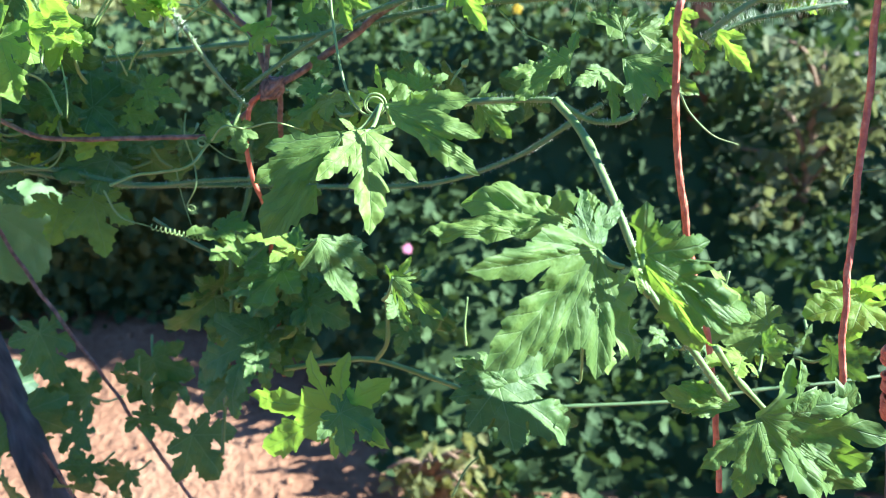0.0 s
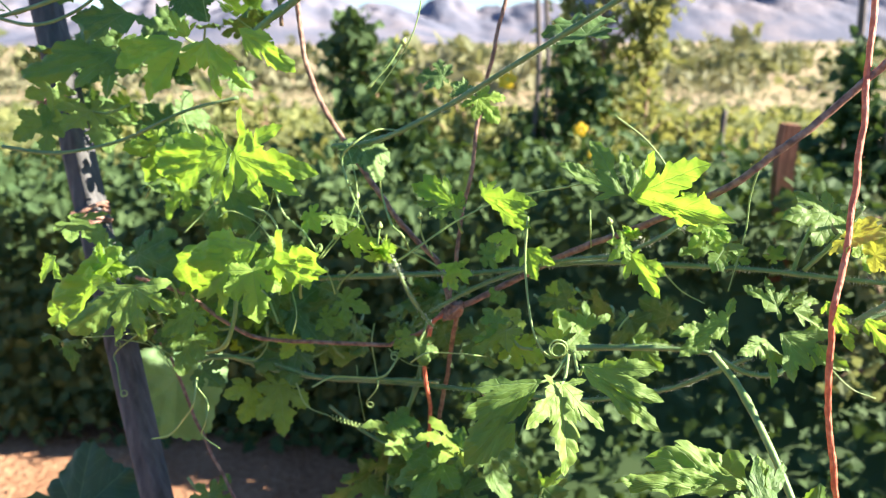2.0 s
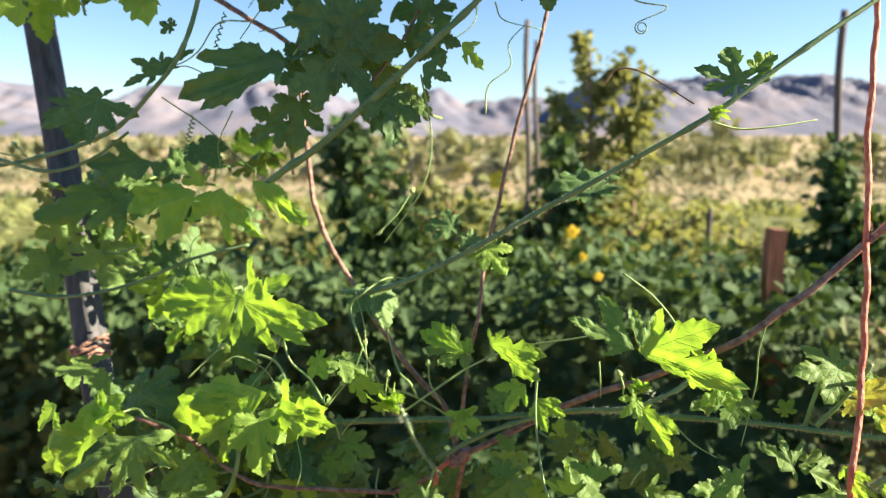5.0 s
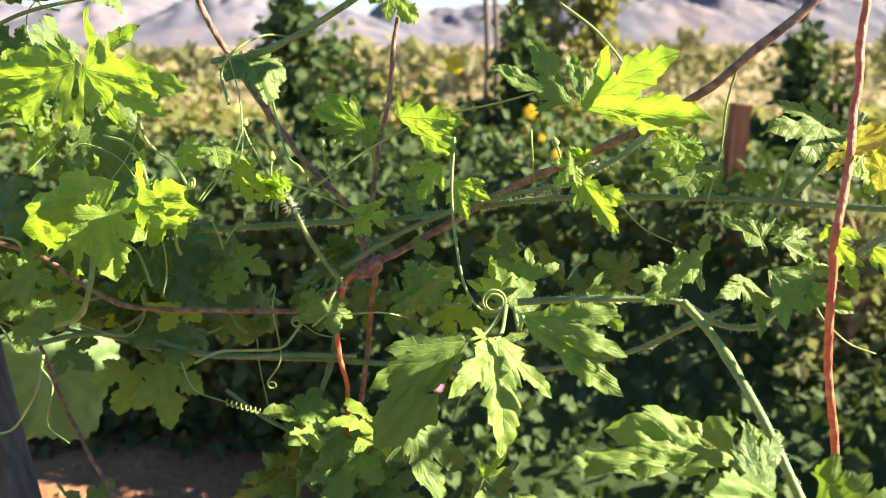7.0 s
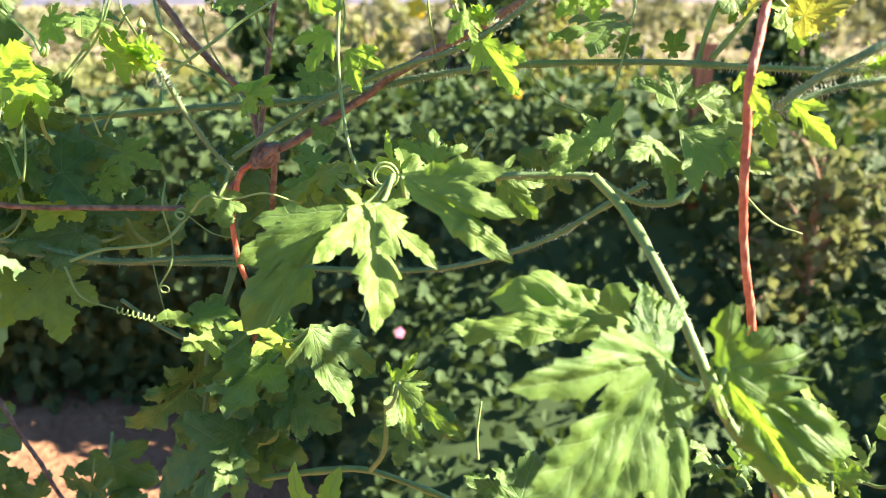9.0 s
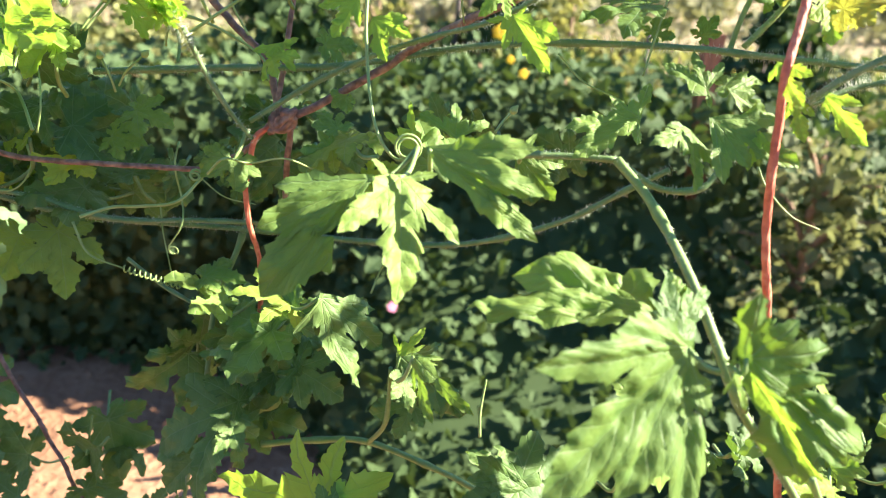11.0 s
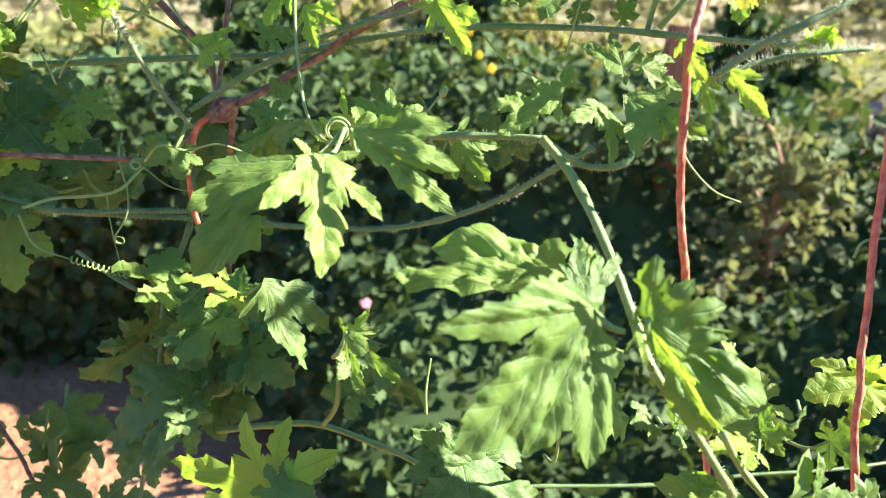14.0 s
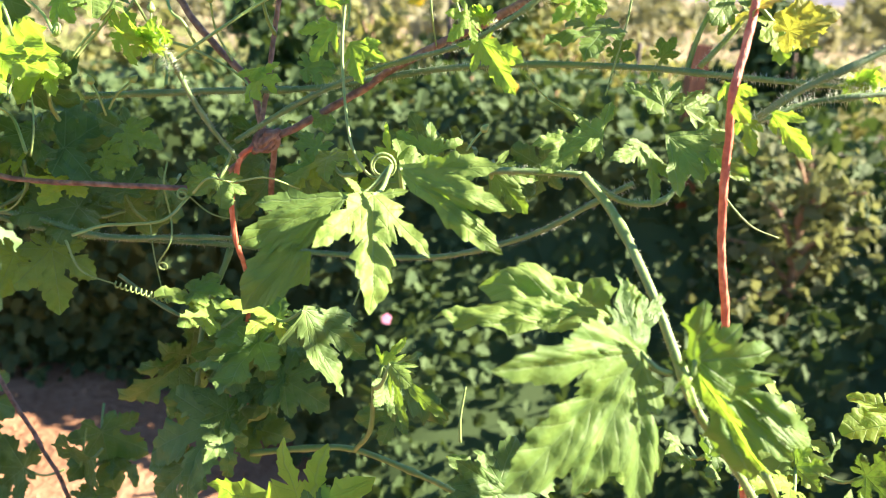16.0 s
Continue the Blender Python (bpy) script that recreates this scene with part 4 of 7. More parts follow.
stem(vine_mid, 0.0017, (-0.1385, 0.3888, 1.0471), (-0.0720, 0.3840, 1.0525), (-0.0267, 0.3816, 1.0552), (0.0052, 0.3798, 1.0597), (0.0472, 0.3639, 1.0698), (0.0894, 0.3408, 1.0762), (0.1409, 0.3287, 1.0777), (0.1732, 0.3220, 1.0763), (0.2147, 0.3152, 1.0745), (0.2542, 0.3147, 1.0728), hair=3600, hair_len=0.0024)
stem(vine_mid, 0.0014, (-0.0577, 0.3769, 1.0276), (-0.0264, 0.3732, 1.0476), (0.0049, 0.3624, 1.0642), (0.0337, 0.3500, 1.0756), (0.0591, 0.3309, 1.0851), (0.0825, 0.3196, 1.1004), (0.0972, 0.3201, 1.1132), hair=2500)
stem(vine_mid, 0.0013, (-0.0781, 0.3467, 1.0747), (-0.0725, 0.3537, 1.0556), (-0.0642, 0.3607, 1.0362), (-0.0553, 0.3686, 1.0203), hair=2600, hair_len=0.0022)
tendril(vine_mid, 0.0008, (-0.0771, 0.3521, 1.0718), (-0.0595, 0.3555, 1.0838), (-0.0360, 0.3599, 1.0991), (-0.0066, 0.3576, 1.1131), (0.0325, 0.3480, 1.1233), (0.0661, 0.3386, 1.1343))
stem(vine_top, 0.0017, (-0.1228, 0.3845, 1.1415), (-0.0898, 0.3737, 1.1476), (-0.0475, 0.3609, 1.1684), (0.0050, 0.3452, 1.2008), (0.0517, 0.3285, 1.2302), (0.0921, 0.3142, 1.2565), (0.1286, 0.3156, 1.2833), (0.1549, 0.3177, 1.3019), (0.1886, 0.3242, 1.3247), (0.2259, 0.3325, 1.3538), hair=2600, label="long straight green shoot")
stem(vine_top, 0.0017, (-0.2078, 0.4149, 1.4014), (-0.2154, 0.4036, 1.3397), (-0.2280, 0.3990, 1.3015), (-0.2479, 0.3981, 1.2766), (-0.2826, 0.4024, 1.2479), (-0.3388, 0.4100, 1.2304), (-0.4029, 0.4196, 1.2202), (-0.4664, 0.4308, 1.2155))
stem(vine_top, 0.0024, (-0.1784, 0.3912, 1.2086), (-0.1578, 0.3828, 1.2231), (-0.1356, 0.3806, 1.2375), (-0.0966, 0.3773, 1.2695), (-0.0594, 0.3741, 1.3022), (-0.0309, 0.3753, 1.3283), (-0.0099, 0.3763, 1.3539), (0.0176, 0.3797, 1.3878), hair=1800)
stem(vine_top, 0.0014, (-0.1579, 0.4066, 1.2192), (-0.1616, 0.4180, 1.2590), (-0.1610, 0.4284, 1.2955), (-0.1472, 0.4272, 1.3349), (-0.1254, 0.4220, 1.3608), mat=DRY)
stem(vine_top, 0.0012, (-0.0648, 0.4031, 1.3381), (-0.0458, 0.4035, 1.3398), (-0.0158, 0.3983, 1.3434), (0.0175, 0.3978, 1.3419), (0.0395, 0.3951, 1.3323), (0.0566, 0.3922, 1.3440), (0.0819, 0.3794, 1.3432), (0.1023, 0.3677, 1.3458))
stem(vine_top, 0.0014, (-0.0686, 0.4041, 1.3638), (-0.0667, 0.4031, 1.3381), (-0.0800, 0.4008, 1.3084), (-0.1032, 0.3985, 1.2782), mat=DRY)
stem(vine_left, 0.0013, (-0.3683, 0.4096, 1.2291), (-0.3323, 0.4072, 1.2208), (-0.3018, 0.4096, 1.2291), (-0.2759, 0.4149, 1.2479))
stem(vine_left, 0.0013, (-0.3525, 0.3844, 1.1406), (-0.3138, 0.3832, 1.1366), (-0.2688, 0.3855, 1.1448), (-0.2192, 0.3788, 1.1650), (-0.1829, 0.3813, 1.1739))
stem(vine_left, 0.0017, (-0.2548, 0.3985, 0.9716), (-0.2196, 0.4004, 0.9782), (-0.1844, 0.3994, 0.9747), (-0.1423, 0.3964, 0.9644), (-0.0918, 0.3910, 0.9675), (-0.0529, 0.3852, 0.9692), hair=2000)
stem(vine_left, 0.0016, (-0.1872, 0.3568, 1.0443), (-0.1888, 0.3523, 1.0283), (-0.1982, 0.3529, 1.0086), (-0.2238, 0.3679, 0.9957), mat=STEM_PALE)
stem(vine_left, 0.0013, (-0.2678, 0.3997, 1.0194), (-0.2546, 0.4033, 0.9885), (-0.2191, 0.4059, 0.9758), (-0.1878, 0.4032, 0.9883), (-0.1808, 0.3967, 1.0092))
stem(vine_left, 0.0012, (-0.1392, 0.4014, 0.9383), (-0.1140, 0.3964, 0.9208), (-0.0793, 0.3818, 0.9133), (-0.0565, 0.3740, 0.9297))
stem(vine_low, 0.0021, (-0.0626, 0.3813, 0.8242), (-0.0278, 0.3823, 0.8275), (0.0048, 0.3769, 0.8308), (0.0506, 0.3720, 0.8134), (0.0796, 0.3732, 0.7959), (0.1180, 0.3806, 0.7781), label="pale smooth vine stem", mat=STEM_PALE)
stem(vine_low, 0.0016, (0.0048, 0.3769, 0.8308), (0.0146, 0.3645, 0.8529), (0.0170, 0.3590, 0.8773), (0.0177, 0.3527, 0.8990), mat=STEM_PALE)
stem(vine_low, 0.0013, (0.1180, 0.3806, 0.7781), (0.1566, 0.3804, 0.7776), (0.2354, 0.3804, 0.7777), (0.2956, 0.3820, 0.7835), (0.3571, 0.3828, 0.7867), (0.4331, 0.3951, 0.7863))
stem(vine_low, 0.0018, (-0.0656, 0.4037, 0.9902), (-0.0714, 0.4000, 0.9555), (-0.0881, 0.3942, 0.9130), (-0.0946, 0.3878, 0.8689), (-0.1071, 0.3842, 0.8122), (-0.1182, 0.3737, 0.7534))
stem(vine_right, 0.0016, (0.1749, 0.2203, 0.9385), (0.1902, 0.2264, 0.9159), (0.2113, 0.2254, 0.8907), (0.2254, 0.2185, 0.8664), mat=STEM_PALE)
stem(vine_right, 0.0014, (0.1332, 0.2156, 0.9873), (0.1361, 0.2061, 0.9759), (0.1318, 0.2084, 0.9842), mat=STEM_PALE)
stem(vine_mid, 0.0013, (0.1613, 0.3281, 1.0756), (0.1638, 0.3266, 1.0923), (0.1705, 0.3302, 1.1052), (0.1779, 0.3260, 1.1122), mat=STEM_PALE)
stem(vine_mid, 0.0014, (0.1651, 0.3229, 1.0794), (0.1753, 0.3206, 1.0933), (0.1849, 0.3189, 1.1092), (0.1890, 0.3156, 1.1196), mat=STEM_PALE, hair=2500)
stem(vine_mid, 0.0016, (0.1755, 0.2811, 1.0642), (0.1881, 0.2782, 1.0756), (0.2062, 0.2750, 1.0865), (0.2308, 0.2784, 1.0986), hair=4000)
stem(vine_mid, 0.0013, (0.1755, 0.2808, 1.0631), (0.1940, 0.2828, 1.0700), (0.2103, 0.2777, 1.0742), (0.2356, 0.2785, 1.0770), hair=5000, hair_len=0.004)
leaf(vine_mid, (0.0220, 0.2640, 1.0330), (0.0240, 0.2350, 0.9970), (0.4320, -0.6905, 0.5802), 101, petiole=(0.0280, 0.2900, 1.0380), lobes=((0, 1, 0.71, 0), (-102, 0.29, 0.62, 0.10), (-44, 0.75, 0.59, 0.09), (43, 0.70, 0.50, 0.10), (101, 0.30, 0.56, 0.08)), deep=0.48, curl=0.02, fold=0.0, wave=0.05, grid=0.03, rim=0.05)
leaf(vine_mid, (0.0320, 0.2620, 1.0440), (0.0700, 0.2420, 1.0180), (-0.2112, -0.8992, 0.3831), 102, petiole=(0.0340, 0.3100, 1.0290), lobes=((0, 1, 0.46, 0), (7, 0.54, 0.31, 0.13), (18, 0.87, 0.50, -0.00), (40, 0.75, 0.56, -0.03), (45, 0.43, 0.56, 0.01)), deep=0.62, curl=0.05, fold=0.1, wave=0.05, grid=0.04, rim=0.06)
leaf(vine_mid, (0.0770, 0.3500, 1.0220), (0.0980, 0.3450, 1.0000), (-0.0110, -0.9773, 0.2116), 103, petiole=(0.0750, 0.3300, 1.0260), lobes=((0, 1, 0.62, 0), (-35, 0.70, 0.56, -0.15), (38, 0.85, 0.56, -0.04), (97, 0.46, 0.56, -0.09)), deep=0.55, curl=0.15)
leaf(vine_mid, (0.0460, 0.3450, 1.0310), (0.0460, 0.3600, 1.0460), (0.1746, -0.6962, 0.6962), 104, lobes=((0, 1, 0.56, 0), (-56, 1.02, 0.56, 0.05), (59, 1.02, 0.56, 0.05)), deep=0.5, curl=0.2)
leaf(vine_mid, (0.0270, 0.3350, 1.0270), (0.0230, 0.3300, 1.0490), (-0.2328, -0.9383, -0.2556), 105, lobes=((0, 1, 0.37, 0), (-50, 0.49, 0.43, -0.18), (68, 0.76, 0.43, -0.10)), deep=0.5, curl=0.3, mat=YOUNG_AND_LIT)
leaf(vine_mid, (-0.0110, 0.3528, 1.0308), (-0.0202, 0.3615, 1.0394), (0.0639, -0.6671, 0.7422), 106, curl=0.3)
leaf(vine_mid, (-0.0054, 0.3516, 1.0265), (-0.0269, 0.3363, 1.0164), (-0.3209, -0.1630, 0.9330), 107, petiole=(0.0102, 0.3260, 1.0243), curl=0.35)
leaf(vine_mid, (0.0100, 0.2720, 1.0290), (-0.0300, 0.2550, 0.9870), (-0.0372, -0.9135, 0.4052), 108, petiole=(0.0280, 0.2900, 1.0380), lobes=((0, 1, 0.68, 0), (-43, 0.58, 0.56, -0.01), (-23, 0.75, 0.62, 0.01), (3, 0.45, 0.50, 0.03), (15, 0.18, 0.43, 0.00)), deep=0.62, curl=0.05, fold=0.05, wave=0.05, grid=0.05, rim=0.02)
leaf(vine_right, (0.1150, 0.2080, 0.9970), (0.0680, 0.1800, 0.9620), (0.2767, -0.8966, 0.3458), 7, petiole=(0.1250, 0.2060, 0.9900), lobes=((0, 1, 0.60, 0), (-71, 0.27, 1.00, 0.02), (-53, 0.51, 0.90, 0.07), (-39, 0.92, 0.46, 0.20), (19, 0.80, 0.66, 0.02), (44, 0.78, 0.70, 0.03), (62, 0.33, 0.90, 0.03)), deep=0.44, slim=1.0, curl=0.0, fold=0.10, wave=0.018, grid=0.026, rim=0.04)
leaf(vine_right, (0.1090, 0.2260, 1.0010), (0.0460, 0.2260, 1.0020), (0.0138, -0.4926, 0.8701), 110, petiole=(0.1150, 0.2120, 0.9960), lobes=((0, 1, 0.40, 0), (-82, 0.35, 0.90, -0.03), (-52, 0.45, 1.00, -0.02), (-32, 0.60, 0.80, 0.05), (-15, 0.77, 0.60, 0.02), (4, 0.41, 0.90, 0.01)), deep=0.4, curl=0.02, fold=0.0, wave=0.07, grid=0.03, rim=0.08)
leaf(vine_right, (0.1320, 0.2040, 0.9960), (0.1840, 0.2060, 0.9600), (0.0575, -0.9980, 0.0277), 111, petiole=(0.1320, 0.2060, 0.9890), lobes=((0, 1, 0.36, 0), (-25, 0.84, 0.50, 0.10), (-9, 0.87, 0.36, 0.05), (41, 0.43, 0.75, 0.03), (82, 0.30, 0.80, 0.07), (128, 0.36, 0.90, 0.06)), deep=0.62, curl=0.08, fold=0.0, wave=0.05, grid=0.03, rim=0.08)
leaf(vine_right, (0.1280, 0.2050, 0.9930), (0.1270, 0.2030, 1.0010), (0.0299, -0.9706, -0.2389), 112, petiole=(0.1320, 0.2060, 0.9890), lobes=((0, 1, 0.50, 0), (-53, 0.51, 0.43, -0.08), (39, 0.50, 0.43, -0.10)), curl=0.1, grid=0.1)
leaf(vine_right, (0.1270, 0.2000, 0.9930), (0.1300, 0.1940, 0.9840), (0.2152, -0.7779, 0.5904), 113, petiole=(0.1320, 0.2060, 0.9890), lobes=((0, 1, 0.50, 0), (-46, 0.62, 0.43, -0.25), (35, 0.78, 0.31, -0.25)), mat=YOUNG_AND_LIT, curl=0.1, grid=0.08)
leaf(vine_right, (0.1152, 0.2246, 0.9972), (0.1170, 0.2354, 1.0131), (0.4053, -0.7772, 0.4814), 114, curl=0.15, slim=0.9, grid=0.045, lobes=((0, 1), (-30, 0.42), (30, 0.4)))
leaf(vine_right, (0.1330, 0.2000, 0.9920), (0.1590, 0.1920, 0.9560), (-0.5293, -0.8248, -0.1989), 115, lobes=((0, 1, 0.16, 0), (20, 0.28, 0.19, -0.01)), mat=YOUNG_AND_LIT, deep=0.75, curl=0.05, fold=0.25, wave=0.04, grid=0.05)
leaf(vine_right, (0.1683, 0.2250, 0.9768), (0.1851, 0.2135, 0.9584), (0.5936, -0.3156, 0.7403), 116, curl=0.2, fold=0.3, slim=0.6, grid=0.05, mat=YOUNG_AND_LIT, lobes=((0, 1), (-30, 0.42), (30, 0.4)))
leaf(vine_right, (0.1286, 0.2791, 0.9255), (0.1744, 0.2776, 0.8986), (0.3901, -0.6026, 0.6962), 117, petiole=(0.1400, 0.3456, 0.8305), curl=0.35, fold=0.2, wave=0.1)
leaf(vine_right, (0.1970, 0.2100, 0.9060), (0.2740, 0.2190, 0.8460), (0.2674, -0.9422, 0.2019), 118, lobes=((0, 1, 0.50, 0), (-19, 0.63, 0.48, 0.01), (-6, 0.90, 0.48, 0.00), (18, 0.79, 0.48, 0.00), (39, 0.47, 0.60, 0.02), (91, 0.31, 0.60, -0.01)), deep=0.42, curl=0.08, wave=0.08, grid=0.035, rim=0.08)
leaf(vine_right, (0.2130, 0.2120, 0.9050), (0.2160, 0.2170, 0.9310), (0.3739, -0.9178, 0.1334), 119, lobes=((0, 1, 0.72, 0), (-84, 1.66, 0.96, 0.01), (54, 0.41, 0.60, 0.05)), deep=0.45, curl=0.08, wave=0.05, grid=0.05, rim=0.05)
leaf(vine_right, (0.1950, 0.2100, 0.9040), (0.1690, 0.2030, 0.8820), (0.0165, -0.9583, 0.2854), 120, lobes=((0, 1, 0.72, 0), (-28, 0.38, 0.72, -0.00), (38, 1.15, 0.72, -0.04), (63, 0.94, 0.60, 0.03)), deep=0.45, curl=0.08, wave=0.05, grid=0.05, rim=0.05)
leaf(vine_right, (0.1870, 0.2150, 0.9090), (0.1530, 0.2200, 0.9130), (-0.0774, -0.8885, 0.4523), 122, lobes=((0, 1, 0.72, 0), (-41, 0.55, 0.72, 0.02), (-16, 0.80, 0.72, 0.01), (16, 0.61, 0.60, 0.05)), deep=0.5, curl=0.2, wave=0.14, grid=0.04, rim=0.08)
leaf(vine_right, (0.1920, 0.2289, 0.9249), (0.1684, 0.2250, 0.9330), (0.3257, -0.0127, 0.9454), 123, curl=0.4, slim=0.7, wave=0.1, mat=YOUNG_AND_LIT)
leaf(vine_right, (0.2399, 0.2977, 0.8816), (0.2546, 0.2879, 0.8913), (-0.6520, -0.2826, 0.7036), 124, petiole=(0.2203, 0.2677, 0.8857), curl=0.3)
leaf(vine_right, (0.2480, 0.3124, 0.8896), (0.2024, 0.3223, 0.8802), (-0.2637, -0.3713, 0.8902), 125, petiole=(0.2282, 0.2952, 0.8729), curl=0.3)
leaf(vine_right, (0.2970, 0.3042, 0.9048), (0.2586, 0.3030, 0.9004), (-0.0926, -0.3652, 0.9263), 126, petiole=(0.3169, 0.3009, 0.8930), mat=YOUNG_AND_LIT, curl=0.3)
leaf(vine_right, (0.2980, 0.3167, 0.9046), (0.3253, 0.3123, 0.8894), (-0.3179, -0.8943, -0.3148), 127, mat=YOUNG_AND_LIT, curl=0.3)
leaf(vine_right, (0.3191, 0.3274, 0.8986), (0.3286, 0.3292, 0.9049), (-0.4997, -0.2460, 0.8305), 128)
leaf(vine_low, (0.0920, 0.3050, 0.8570), (0.0550, 0.2910, 0.8610), (0.3660, -0.8865, 0.2832), 129, lobes=((0, 1, 0.60, 0), (-169, 0.52, 0.60, -0.05), (-54, 0.54, 0.60, -0.07), (-36, 0.97, 0.72, -0.06), (55, 0.73, 0.60, 0.00), (104, 1.02, 0.60, -0.04), (143, 1.72, 0.48, -0.03)), deep=0.45, curl=0.08, wave=0.05, grid=0.05, rim=0.05)
leaf(vine_low, (0.0853, 0.3039, 0.8594), (0.1381, 0.2834, 0.8314), (0.2382, -0.5135, 0.8244), 130, petiole=(0.0866, 0.3624, 0.8019), curl=0.4, wave=0.1)
leaf(vine_low, (0.0778, 0.3052, 0.8639), (0.0630, 0.3102, 0.8815), (0.5661, -0.5322, 0.6296), 132, curl=0.4, wave=0.1)
leaf(vine_low, (-0.0160, 0.3050, 0.8440), (-0.0720, 0.3200, 0.8010), (-0.4276, -0.8675, 0.2543), 133, lobes=((0, 1, 0.54, 0), (-178, 0.70, 0.60, 0.05), (-140, 0.59, 0.60, 0.04), (-101, 0.57, 0.60, 0.04), (-34, 0.91, 0.60, 0.02), (64, 0.38, 0.60, 0.07), (128, 0.59, 0.60, 0.06)), mat=YOUNG_AND_LIT, deep=0.45, curl=0.08, wave=0.05, grid=0.05, rim=0.05)
leaf(vine_low, (-0.0107, 0.2954, 0.8513), (0.0211, 0.2845, 0.8350), (0.2418, -0.5224, 0.8177), 136, curl=0.2)
leaf(vine_low, (-0.0190, 0.3450, 0.9440), (0.0050, 0.3370, 0.8950), (0.6198, -0.6676, 0.4126), 137, petiole=(-0.0460, 0.3700, 0.9310), lobes=((0, 1, 0.56, 0), (-57, 0.37, 0.50, -0.20), (-13, 0.61, 0.50, -0.09), (29, 0.97, 0.50, -0.13), (52, 0.67, 0.56, -0.03)), deep=0.5, curl=0.1, wave=0.09, grid=0.045, rim=0.06)
leaf(vine_low, (0.0230, 0.3500, 0.9080), (0.0680, 0.3580, 0.8570), (0.3577, -0.9179, 0.1716), 138, petiole=(0.0170, 0.3570, 0.8890), lobes=((0, 1, 0.56, 0), (-30, 0.57, 0.56, -0.04), (1, 0.79, 0.43, -0.09), (50, 0.39, 0.56, -0.04)), deep=0.5, curl=0.25, wave=0.12, grid=0.05, rim=0.06)
leaf(vine_low, (0.0230, 0.3480, 0.9100), (0.0360, 0.3450, 0.9280), (-0.0985, -0.9907, -0.0940), 139, lobes=((0, 1, 0.50, 0), (-34, 0.61, 0.43, -0.17), (56, 0.56, 0.43, -0.12)), mat=YOUNG_AND_LIT, deep=0.5, curl=0.2, grid=0.06)
leaf(vine_low, (0.0247, 0.3464, 0.8987), (0.0346, 0.3358, 0.8834), (0.6323, -0.3842, 0.6727), 140, curl=0.3)
leaf(vine_low, (-0.0372, 0.3596, 0.9231), (-0.0161, 0.3519, 0.9398), (-0.4499, -0.8779, 0.1641), 141, curl=0.3, wave=0.1)
leaf(vine_low, (-0.0501, 0.3689, 0.9119), (-0.0974, 0.3585, 0.8973), (-0.1899, -0.3965, 0.8982), 142, petiole=(-0.0439, 0.3818, 0.9134), curl=0.3, wave=0.1)
leaf(vine_low, (-0.0501, 0.3680, 0.9088), (-0.0706, 0.3537, 0.8804), (0.5111, -0.8572, 0.0639), 143, curl=0.25)
leaf(vine_low, (-0.0380, 0.3735, 0.8843), (-0.0072, 0.3686, 0.8673), (0.2370, -0.7322, 0.6386), 144, petiole=(-0.0492, 0.3827, 0.8946), curl=0.2)
leaf(vine_low, (-0.0774, 0.3661, 0.8582), (-0.1230, 0.3563, 0.8455), (-0.0903, -0.6035, 0.7922), 145, petiole=(-0.0615, 0.3805, 0.8652), curl=0.3)
leaf(vine_low, (-0.0708, 0.3679, 0.8647), (-0.0880, 0.3618, 0.8868), (0.7842, -0.3519, 0.5111), 146, curl=0.35)
leaf(vine_low, (-0.0723, 0.3589, 0.8550), (-0.0646, 0.3463, 0.8325), (0.6838, -0.5104, 0.5215), 147, curl=0.3)
leaf(vine_low, (-0.0371, 0.3622, 0.9321), (-0.0711, 0.3538, 0.9464), (0.4048, -0.0984, 0.9091), 148, curl=0.3, mat=YOUNG_AND_LIT, slim=0.7)
leaf(vine_low, (-0.0944, 0.3586, 0.8320), (-0.1210, 0.3511, 0.8056), (-0.2446, -0.8387, 0.4865), 149, curl=0.3)
leaf(vine_low, (0.0311, 0.3678, 0.8646), (0.0043, 0.3660, 0.8580), (-0.0970, -0.7834, 0.6139), 150, curl=0.3)
leaf(vine_mid, (0.1210, 0.3120, 1.0500), (0.0890, 0.3050, 1.0460), (0.0975, -0.7909, 0.6041), 151, lobes=((0, 1, 0.54, 0), (-121, 0.48, 0.72, 0.06), (-42, 0.46, 0.72, 0.02), (22, 1.08, 0.54, -0.02), (65, 0.47, 0.60, 0.10)), deep=0.45, curl=0.08, wave=0.05, grid=0.05, rim=0.05)
leaf(vine_mid, (0.1360, 0.2900, 1.0490), (0.1360, 0.2720, 1.0300), (0.3652, -0.6758, 0.6403), 152, lobes=((0, 1, 0.60, 0), (-85, 0.51, 0.60, 0.04), (-62, 0.92, 0.60, -0.02), (36, 0.84, 0.60, 0.01)), deep=0.45, curl=0.08, wave=0.05, grid=0.05, rim=0.05)
leaf(vine_mid, (0.1420, 0.2850, 1.0550), (0.1740, 0.2720, 1.0410), (-0.1381, -0.8631, 0.4857), 153, lobes=((0, 1, 0.54, 0), (-52, 0.69, 0.60, -0.06), (-26, 0.63, 0.60, -0.00), (32, 0.72, 0.60, -0.09)), deep=0.45, curl=0.08, wave=0.05, grid=0.05, rim=0.05)
leaf(vine_mid, (0.1570, 0.2750, 1.0780), (0.1640, 0.2640, 1.0640), (-0.6365, -0.7283, 0.2540), 154, lobes=((0, 1, 0.72, 0), (-53, 0.36, 0.72, -0.10), (37, 0.68, 0.72, -0.07)), mat=YOUNG_AND_LIT, deep=0.45, curl=0.08, wave=0.05, grid=0.05, rim=0.05)
